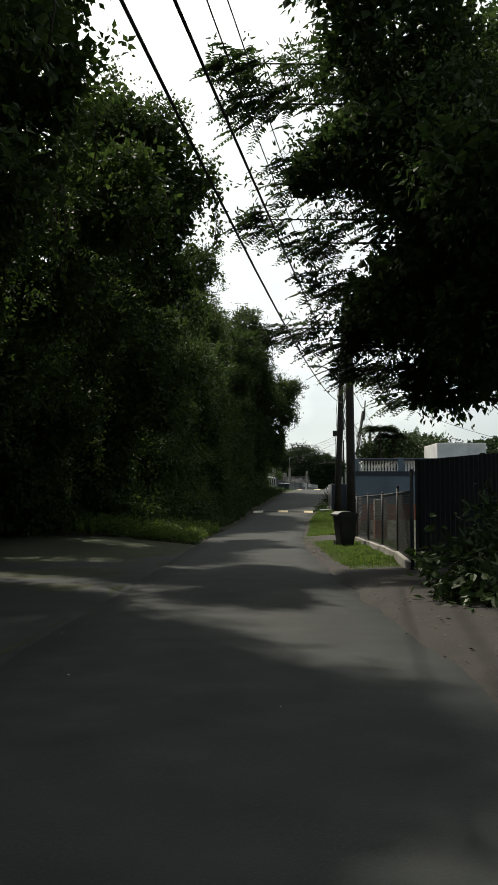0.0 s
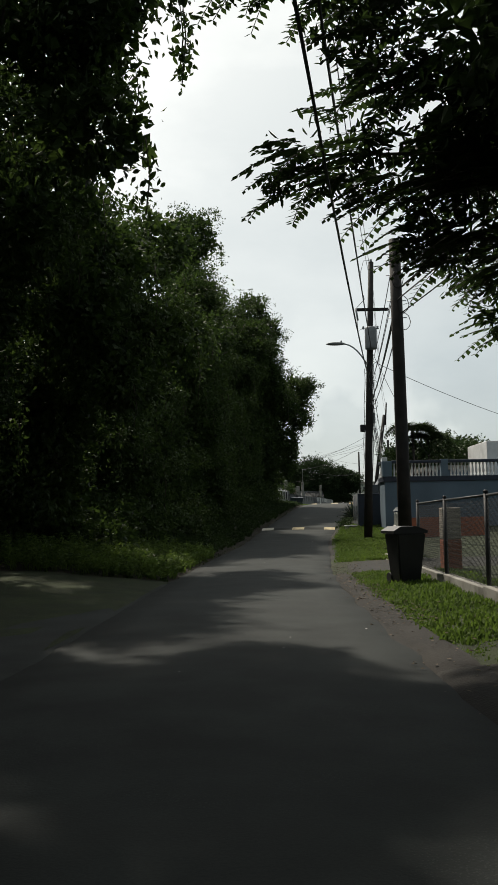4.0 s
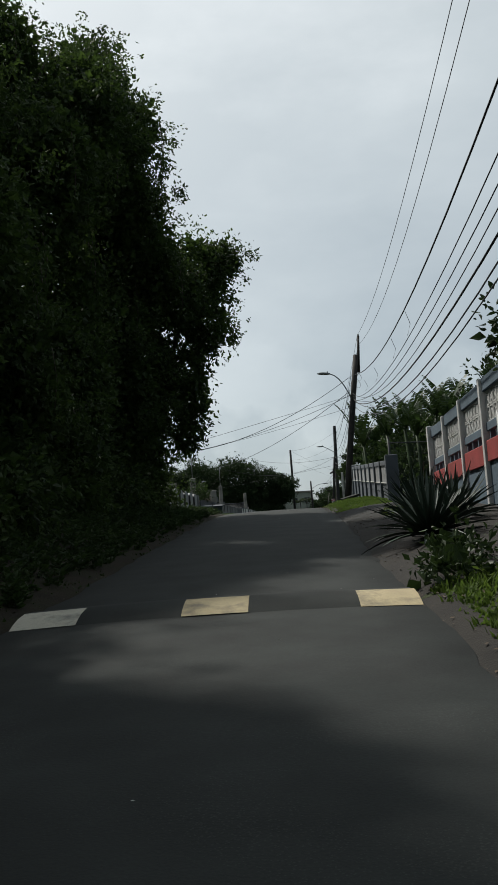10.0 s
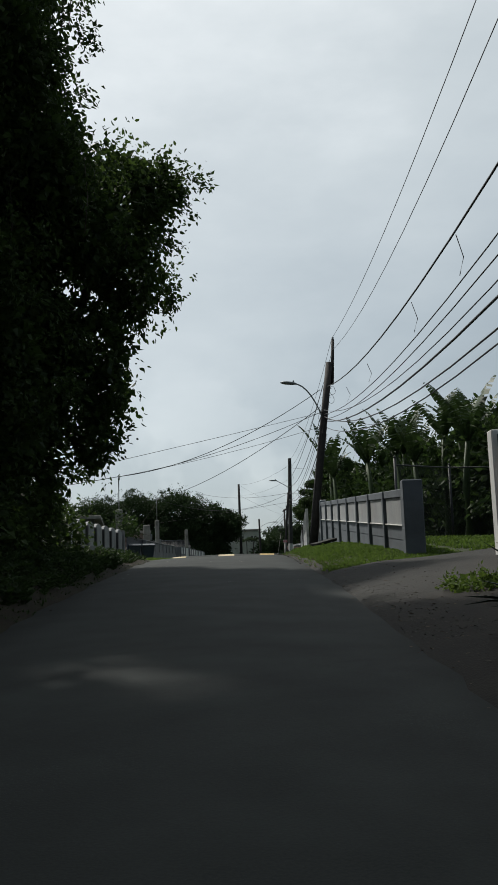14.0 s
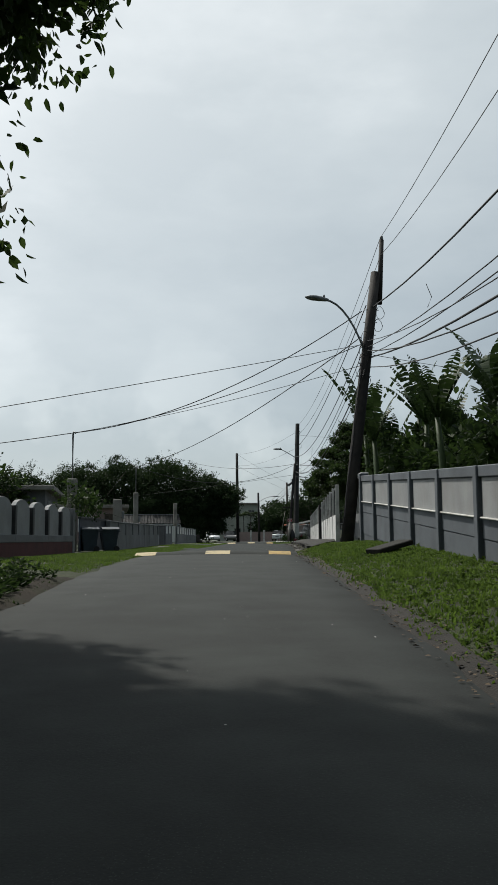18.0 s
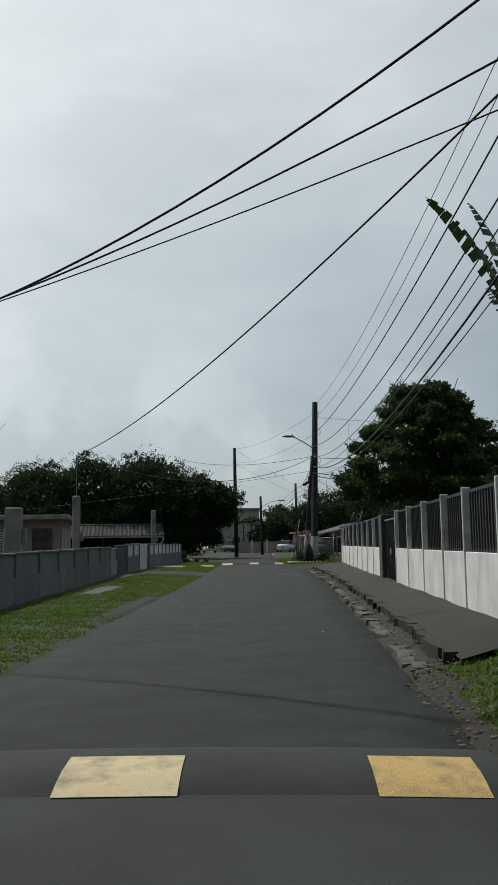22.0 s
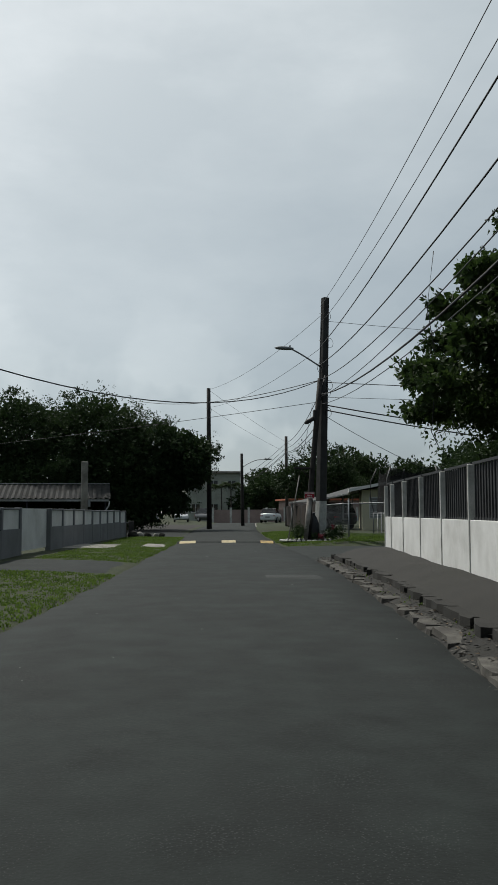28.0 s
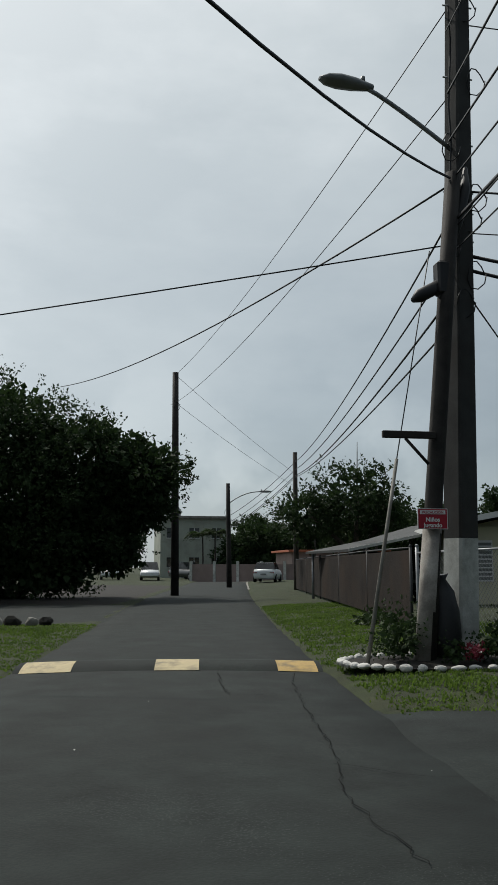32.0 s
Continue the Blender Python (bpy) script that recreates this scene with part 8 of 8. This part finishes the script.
# ---- parked cars, far buildings ----
def car(label, x, y, turn, paint, suv=False):
    z = land_at(x, y) + 0.02
    t = thing("parked_car", label, "car", "parked cars", at=(x, y, z))
    m = Matrix.Translation((x, y, z)) @ Matrix.Rotation(radians(turn), 4, "Z")
    ht = 1.62 if suv else 1.45
    ln, w = 4.4, 0.86
    body = [(-2.2, 0.45, 0.78), (-2.15, 0.3, 0.92), (-1.3, 0.24, 0.98), (0, 0.22, 0.96), (1.2, 0.24, 0.92), (2.0, 0.3, 0.78), (2.2, 0.42, 0.62)]
    bm = bmesh.new()
    rings = []
    for xx, lo, hi in body:
        ww = w * (0.9 if abs(xx) > 2.1 else 1.0)
        rings.append([bm.verts.new(m @ Vector(v)) for v in ((xx, -ww * 0.94, lo), (xx, -ww, (lo + hi) / 2), (xx, -ww * 0.93, hi), (xx, 0, hi + 0.04), (xx, ww * 0.93, hi), (xx, ww, (lo + hi) / 2), (xx, ww * 0.94, lo))])
    for a, b in zip(rings, rings[1:]):
        for k in range(6):
            bm.faces.new((a[k], b[k], b[k + 1], a[k + 1])).smooth = True
        bm.faces.new((a[6], b[6], b[0], a[0]))
    bm.faces.new(rings[0])
    bm.faces.new(rings[-1][::-1])
    bmesh.ops.recalc_face_normals(bm, faces=bm.faces)
    part("body", bm, paint, t)
    rear = -2.0 if suv else -1.7
    cab = [(rear, 0.96, 0.80), (rear + 0.45, ht, 0.66), (0.1, ht + 0.02, 0.66), (1.05, 0.95, 0.78)]

    def strip(a, b, name, mat, inset=0.0):
        bm = bmesh.new()
        vs = []
        for xx, zz, ww in (a, b):
            vs.append([bm.verts.new(m @ Vector((xx, -ww + inset, zz))), bm.verts.new(m @ Vector((xx, ww - inset, zz)))])
        bm.faces.new((vs[0][0], vs[0][1], vs[1][1], vs[1][0]))
        bmesh.ops.solidify(bm, geom=bm.faces[:], thickness=0.02)
        part(name, bm, mat, t)
    strip(cab[0], cab[1], "rear_window", GLASS_DARK)
    strip(cab[1], cab[2], "roof", paint)
    strip(cab[2], cab[3], "windscreen", GLASS_DARK)
    for s in (-1, 1):
        bm = bmesh.new()
        vs = [bm.verts.new(m @ Vector((xx, s * ww, zz))) for xx, zz, ww in cab]
        bm.faces.new(vs)
        bmesh.ops.solidify(bm, geom=bm.faces[:], thickness=0.015)
        part("side_window", bm, GLASS_DARK, t)
        for xx in (-1.3, 1.35):
            bm = bmesh.new()
            rod(bm, m @ Vector((xx, s * 0.68, 0.31)), m @ Vector((xx, s * 0.88, 0.31)), 0.31, 0.31, 16)
            wheel = part("wheel", bm, RUBBER, t)
            bm = bmesh.new()
            rod(bm, m @ Vector((xx, s * 0.87, 0.31)), m @ Vector((xx, s * 0.895, 0.31)), 0.19, 0.17, 12)
            part("rim", bm, GALVANISED, wheel)
        part("tail_light", one_box((-2.2, s * 0.62 - 0.16, 0.66), (-2.12, s * 0.62 + 0.16, 0.80), m, 0.02), SIGN_RED, t, "red tail light")
        part("headlight", one_box((2.06, s * 0.62 - 0.16, 0.55), (2.17, s * 0.62 + 0.16, 0.68), m, 0.02), LAMP_GREY, t, "clear headlight")
    part("number_plate", one_box((-2.235, -0.22, 0.55), (-2.2, 0.22, 0.66), m), LAMP_GREY, t)
    return t


car("white saloon car parked in the cross street", 28.2, 196.0, 70, CAR_WHITE)
car("white van-like car parked under the tree", 20.2, 210.5, -95, CAR_WHITE, True)
car("white car parked behind the broad tree", 16.6, 211.5, -90, CAR_WHITE, True)
car("dark car parked in front of a far building", 24.0, 213.0, -60, CAR_DARK, True)
car("grey car parked under a carport roof", 24.8, 159.6, 100, CAR_DARK, True)


def block(name, label, x0, y0, w, d, h, mat, rows, cols, roof):
    z = land_at(x0, y0)
    t = thing(name, label, "building", at=(x0, y0, z))
    m = Matrix.Translation((x0, y0, z))
    part("wall", one_box((0, 0, -0.5), (w, d, h), m), mat, t)
    part("roof", one_box((-0.3, -0.3, h + 0.003), (w + 0.3, d + 0.3, h + 0.3), m, 0.02), roof, t)
    for i in range(rows):
        for j in range(cols):
            x, zz = w * (j + 0.5) / cols, h * (i + 0.35) / rows
            win = part("window", one_box((x - 0.55, -0.04, zz), (x + 0.55, 0.02, zz + 1.1), m), GLASS_DARK, t)
            part("sill", one_box((x - 0.62, -0.12, zz - 0.1), (x + 0.62, -0.002, zz - 0.03), m), WHITE_WALL, win)
            part("mullion", one_box((x - 0.03, -0.07, zz), (x + 0.03, -0.041, zz + 1.1), m), WHITE_WALL, win)
    return t


FAR_CREAM = material("grey_cream_wall_paint", (0.40, 0.42, 0.36), (0.30, 0.32, 0.27), 0.85, scale=0.5, fine=20, bump=0.1, stain=(0.2, 0.2, 0.17))
block("apartment_block", "pale flat-roofed apartment block in the distance", 22.6, 228, 7.6, 9, 6.6, FAR_CREAM, 2, 3, CONCRETE)
tank = thing("water_tank", "grey water tank on a flat roof", "tank", at=(25.0, 231, 9.0))
bm = bmesh.new()
lathe(bm, [(0.5, 0.0), (0.55, 0.1), (0.55, 0.9), (0.3, 1.05)], (24.6, 230.5, land_at(22.6, 228) + 6.9), 12)
part("tank", bm, LAMP_GREY, tank)
# brick-red fence beyond the cross street
f = thing("red_fence", "reddish boundary wall beyond the cross street", "wall", at=(24, 205, 2.1))
for k in range(9):
    m = along((23.5 + 2.0 * k, 206.5 - 0.5 * k, 2.1), (25.5 + 2.0 * k, 206.0 - 0.5 * k, 2.1))
    part("panel", one_box((0.12, -0.06, -0.2), (1.95, 0.06, 1.5), m), PINK_HOUSE, f)
    part("pier", one_box((-0.12, -0.12, -0.2), (0.12, 0.12, 1.75), m), WHITEWASH, f)
h = house("orange_roof_house", "small house with terracotta roof in the distance", Matrix.Translation((33, 208, 2.1)), 9, 7, 2.6, PINK_HOUSE, ORANGE, [("front", 2.5, 0.9, 1.1, 1.1, "window"), ("front", 6.5, 0.9, 1.1, 1.1, "window")])

# ---- grass, weeds, litter, stones ----
def grass_cover(name, label, areas, per_m2, height, mat=BLADES, width=0.0105):
    """Bent blades of grass over strips given as y0, y1, u0, u1 (numbers or functions)."""
    base, tip, side = [], [], []
    for y0, y1, u0, u1 in areas:
        ym = (y0 + y1) / 2
        wd = abs((u1(ym) if callable(u1) else u1) - (u0(ym) if callable(u0) else u0))
        count = int((y1 - y0) * wd * per_m2 / 6)
        for _ in range(count):
            y = rng.uniform(y0, y1)
            a, b = (u0(y) if callable(u0) else u0), (u1(y) if callable(u1) else u1)
            u = a + (b - a) * rng.random()
            if noise.noise(Vector((u * 0.9, y * 0.9, 8.0))) < -0.75:
                continue
            c = beside(y, u)
            z = land(y, u) + 0.0
            k = 0.6 + 0.8 * abs(noise.noise(Vector((u * 0.5, y * 0.5, 3.0))))
            for _ in range(6):
                ang, lean = rng.uniform(0, 6.283), rng.uniform(0.1, 0.9)
                h = height * k * rng.uniform(0.5, 1.2)
                p = np.array([c.x + rng.normal(0, 0.05), c.y + rng.normal(0, 0.05), z - 0.01])
                base.append(p)
                tip.append(p + [math.cos(ang) * lean * h, math.sin(ang) * lean * h, h])
                side.append([-math.sin(ang) * width * (0.7 + 8 * height), math.cos(ang) * width * (0.7 + 8 * height), 0])
    base, tip, side = np.array(base), np.array(tip), np.array(side)
    mid = base + (tip - base) * [0.35, 0.35, 0.62]
    verts = np.stack([base - side, base + side, mid + side * 0.8, mid - side * 0.8, tip], 1).reshape(-1, 3)
    k = np.arange(len(base)) * 5
    quads = np.stack([k, k + 1, k + 2, k + 3], 1).tolist()
    tris = np.stack([k + 3, k + 2, k + 4], 1).tolist()
    ob = np_mesh(name, verts, quads + tris, mat)
    return tagged(ob, label, "grass", kind="stuff")


grass_cover("verge_grass", "mown grass on the verge before the panelled wall", [(72.5, 96.4, edge_r(0.12), edge_r(2.6))], 900, 0.06)
grass_cover("verge_grass", "shaggy green grass round the tall pole", [(34.6, 55.5, edge_r(0.18), edge_r(2.6)), (18.5, 30.0, edge_r(0.35), edge_r(2.6))], 520, 0.11)
grass_cover("verge_grass", "thin grass on the garden side verge", [(84, 104.0, edge_l(2.6), edge_l(0.1)), (104, 109.4, edge_l(2.7), edge_l(0.4)), (109.4, 123.4, edge_l(2.8), edge_l(0.05))], 520, 0.055)
grass_cover("verge_grass", "short lush grass before the side street", [(127.4, 149.4, edge_l(2.7), edge_l(0.06))], 560, 0.05)
grass_cover("verge_grass", "grass round the junction flower bed", [(140.5, 158, edge_r(0.1), edge_r(2.6)), (136.9, 140.5, edge_r(0.2), edge_r(9.0))], 560, 0.055)
grass_cover("garden_grass", "lawn beyond the driveway", [(72.7, 80, edge_r(2.8), edge_r(9)), (140, 146, edge_r(3), edge_r(12))], 300, 0.11)
# the dark leaf material here paints the trees' shade into the grass
grass_cover("verge_grass", "low grass along the wood, shade put into its dark colour", [(28.4, 82, edge_l(2.2), edge_l(0.0))], 150, 0.09, LEAF_DARK)
grass_cover("verge_grass", "thin dry grass at the fence's foot", [(17, 30.0, edge_r(0.3), edge_r(1.6))], 420, 0.05)
grass_cover("pavement_weeds", "weeds along the broken kerb", [(95, 127, edge_r(0.15), edge_r(0.55))], 60, 0.07)


def weeds(name, label, y0, y1, u0, u1, count, h, seed, mat=BLADES, leaf=0.11):
    """Leafy weeds with upright stems."""
    r = random.Random(seed)
    t = thing(name, label, "weeds", kind="stuff", at=on_land((y0 + y1) / 2, u0(y0)))
    bm = bmesh.new()
    pts, outs = [], []
    for _ in range(count):
        y = r.uniform(y0, y1)
        s = r.random() ** 0.8
        p = on_land(y, u0(y) + (u1(y) - u0(y)) * s)
        hh = h * r.uniform(0.4, 1.1) * (1.15 - 0.6 * s)
        top = p + Vector((r.uniform(-0.12, 0.12), r.uniform(-0.12, 0.12), hh))
        tube(bm, [p, top], [0.006, 0.003], 3)
        for k in range(9):
            q = p.lerp(top, 0.25 + 0.75 * k / 8)
            a = r.uniform(0, 6.28)
            for _ in range(2):
                pts.append(tuple(q))
                outs.append((math.cos(a), math.sin(a), 0.5))
                a += 3.1
    part("stems", bm, mat, t)
    v, f = leaf_cloud(np.array(pts), np.array(outs), leaf, 0.1, 0.4, 0.25)
    np_mesh("leaves", v, f, mat, t)


# bright weed material: the sunlit look is in the colour
weeds("roadside_weeds", "leafy weeds at the wood's edge, sunlight put into their bright colour", 28.4, 39.0, edge_l(4.3), edge_l(0.1), 1500, 0.6, 1, WEED_LIT, 0.085)
grass_cover("tall_grass", "long arching grass among the weeds", [(28.4, 38.0, edge_l(3.6), edge_l(0.05))], 75, 0.34, WEED_LIT, 0.004)
# the next two take the dark leaf material as painted shade
weeds("roadside_weeds", "leafy weeds under the trees, shade put into their dark colour", 39.0, 82.0, edge_l(2.4), edge_l(0.2), 1900, 0.4, 2, LEAF_DARK, 0.09)
weeds("roadside_weeds", "leafy weeds at the back of the turning, shade put into their colour", -4.0, 28.4, edge_l(9.0), edge_l(6.4), 450, 0.45, 3, LEAF_DARK)
weeds("verge_weeds", "leafy weeds in the grass by the pole", 39.0, 55.0, edge_r(0.3), edge_r(2.0), 420, 0.16, 4, WEED_LIT, 0.055)
weeds("verge_weeds", "broad-leaved weeds in the verge", 75.0, 93.0, edge_r(0.2), edge_r(2.4), 420, 0.06, 5, BLADES, 0.04)


def undergrowth():
    """Low bushes that close the wood's foot along the road."""
    r = random.Random(12)
    y = -4.0
    while y < 82:
        b = on_land(y, -half_width(y) - r.uniform(2.2, 3.0) - (5.2 if y < 28 else 2.4 if y < 32 else 0))
        h = r.uniform(0.8, 1.7)
        bush("undergrowth_bush", "dark bushy undergrowth at the wood's foot", [(b.x, b.y, b.z + h * 0.5, 0.8, 1.1, h * 0.55), (b.x - 0.8, b.y + 0.6, b.z + h * 0.7, 0.9, 1.0, h * 0.6)], LEAF_VINE, 0.125, 11, 6, "", "undergrowth")
        y += r.uniform(1.7, 2.5)


undergrowth()


def scatter(name, label, areas, count, size, mat, seed, thick=0.0, lift=0.012, category="litter"):
    """Small curled leaves or chips lying about."""
    r = random.Random(seed)
    verts, faces = [], []
    for _ in range(count):
        y0, y1, u0, u1 = r.choice(areas)
        y = r.uniform(y0, y1)
        a, b = (u0(y) if callable(u0) else u0), (u1(y) if callable(u1) else u1)
        u = a + (b - a) * r.random()
        w = half_width(y)
        c = beside(y, u)
        z = (level(y) + 0.035 * (1 - (u / w) ** 2) if abs(u) < w - 0.05 else land(y, u) + 0.03) + lift
        t, s = r.uniform(0, 6.28), size * r.uniform(0.5, 1.4)
        dx, dy = math.cos(t) * s, math.sin(t) * s
        q = len(verts)
        verts.extend([(c.x - dx, c.y - dy, z), (c.x - dy * 0.5, c.y + dx * 0.5, z + s * r.uniform(0.1, 0.5)), (c.x + dx, c.y + dy, z + s * r.uniform(0, 0.3)), (c.x + dy * 0.5, c.y - dx * 0.5, z + s * r.uniform(0, 0.3))])
        faces.append((q, q + 3, q + 2, q + 1))
    ob = np_mesh(name, verts, faces, mat)
    return tagged(ob, label, category, kind="stuff")


scatter("leaf_litter", "dry brown leaves along the road edges", [(-4, 34, edge_r(-0.15), edge_r(1.6)), (28, 84, edge_l(2.4), edge_l(-0.2)), (40, 74, edge_r(-0.1), edge_r(1.4)), (74, 96, edge_r(-0.15), edge_r(0.3)), (96, 129, edge_r(0.0), edge_r(0.6)), (20, 34, edge_r(0), edge_r(0.7))], 6500, 0.024, LITTER, 3)
scatter("road_litter", "pale fallen petals and leaves on the asphalt", [(70, 92, -1.8, 1.8), (0, 60, -1.8, 1.8), (95, 138, -1.9, 1.9)], 110, 0.013, STONE_WHITE, 4)
scatter("gravel", "loose gravel chips by the road edge", [(20, 33, edge_r(-0.05), edge_r(0.6)), (95, 130, edge_r(-0.1), edge_r(0.5)), (64, 73, edge_r(-0.05), edge_r(0.6))], 5000, 0.014, KERB, 5, category="gravel")

scatter("kerb_debris", "crumbled concrete bits along the broken kerb", [(96, 129, edge_r(0.0), edge_r(0.5))], 900, 0.04, KERB, 6, category="rubble")


def kerb():
    """Gutter of pale broken slabs below the ragged edge of the pavement."""
    r = random.Random(21)
    t = thing("broken_kerb", "broken concrete gutter slabs beside a ragged kerb", "kerb", kind="structure", at=on_land(96, 3.0))

    def slab(name, y, u0, u1, ln, thick, lift, tilt):
        c = on_land(y, (u0 + u1) / 2)
        m = Matrix.Translation(c + Vector((0, 0, lift))) @ Matrix.Rotation(-heading(y) + r.uniform(-0.1, 0.1), 4, "Z") @ Matrix.Rotation(r.uniform(-tilt, tilt), 4, "Y") @ Matrix.Rotation(r.uniform(-tilt, tilt), 4, "X")
        w = (u1 - u0) / 2
        out = [(-w, -ln / 2), (-w * 0.2, -ln / 2), (w, -ln / 2), (w, 0), (w, ln / 2), (0.2 * w, ln / 2), (-w, ln / 2), (-w, -0.1 * ln)]
        out = [(x + r.uniform(-0.06, 0.06), q + r.uniform(-0.06, 0.06)) for x, q in out]
        bm = bmesh.new()
        low = [bm.verts.new(m @ Vector((x * 1.04, q * 1.04, -thick))) for x, q in out]
        high = [bm.verts.new(m @ Vector((x, q, r.uniform(-0.006, 0.006)))) for x, q in out]
        bm.faces.new(high)
        for k in range(8):
            bm.faces.new((low[k], low[(k + 1) % 8], high[(k + 1) % 8], high[k]))
        part(name, bm, KERB if name == "gutter_slab" else SIDEWALK, t)

    y = 96.6
    while y < 128.0:
        ln = r.uniform(0.25, 0.8)
        h = half_width(y)
        if r.random() > 0.12:
            slab("gutter_slab", y + ln / 2, h + 0.02, h + r.uniform(0.28, 0.42), ln, 0.07, 0.035, 0.06)
        slab("kerb_stone", y + ln / 2, h + 0.36, h + 0.64, ln * 1.1, 0.14, 0.085, 0.015)
        y += ln + r.uniform(0.01, 0.08)

kerb()
for k, (x, y, s, lab) in enumerate(((16.95, 128.5, 0.34, "broken concrete slab at the pavement's corner"), (17.5, 128.9, 0.2, "broken concrete lump at the corner"), (16.55, 127.7, 0.18, "broken concrete lump at the corner"))):
    z = land_at(x, y)
    ob = thing("concrete_rubble", lab, "rubble", "corner rubble", at=(x, y, z))
    part("lump", one_box((-s * 0.8, -s * 0.4, -0.03), (s * 0.8, s * 0.4, s * 0.38), Matrix.Translation((x, y, z)) @ Matrix.Rotation(k * 1.1 + 0.3, 4, "Z") @ Matrix.Rotation(0.16, 4, "X"), 0.03), KERB, ob)
slab_z = land_at(9.35, 84.3)
ob = thing("concrete_slab", "tilted grey concrete slab lying in the grass", "slab", at=(9.35, 84.3, slab_z))
part("slab", one_box((-0.4, -0.2, 0.0), (0.4, 0.2, 0.09), Matrix.Translation((9.35, 84.3, slab_z + 0.05)) @ Matrix.Rotation(0.4, 4, "Z") @ Matrix.Rotation(radians(-12), 4, "Y"), 0.015), SIDEWALK, ob)
for k, (x, big) in enumerate(((12.05, 1.5), (12.35, 1.2), (12.75, 1.0), (13.15, 0.8), (13.45, 0.85))):
    y = 148.6 + 0.12 * k
    z = land_at(x, y)
    ob = thing("border_rock", "dark rock in a row edging the side street", "rock", "border rocks", at=(x, y, z))
    bm = bmesh.new()
    bmesh.ops.create_icosphere(bm, subdivisions=2, radius=0.17)
    for v in bm.verts:
        v.co = v.co * (1 + 0.35 * noise.noise(v.co * 7 + Vector((k * 3.0, 0, 0))))
        v.co = Vector((x, y, z + 0.08)) + Vector((v.co.x * 1.1, v.co.y, v.co.z * 0.85)) * big
    part("rock", bm, CONCRETE if k % 2 else SIDEWALK, ob)
scrap = thing("white_scrap", "crumpled white paper scrap on the soil bank", "litter", at=on_land(62.6, half_width(62.6) + 0.5))
bm = bmesh.new()
c = on_land(62.6, half_width(62.6) + 0.5)
g4 = [[bm.verts.new(c + Vector((0.05 * i, 0.07 * j, 0.05 + 0.03 * math.sin(i * 2.1 + j * 1.7)))) for i in range(4)] for j in range(4)]
for i in range(3):
    for j in range(3):
        bm.faces.new((g4[j][i], g4[j][i + 1], g4[j + 1][i + 1], g4[j + 1][i]))
bmesh.ops.solidify(bm, geom=bm.faces[:], thickness=0.003)
part("scrap", bm, SIGN_WHITE, scrap)
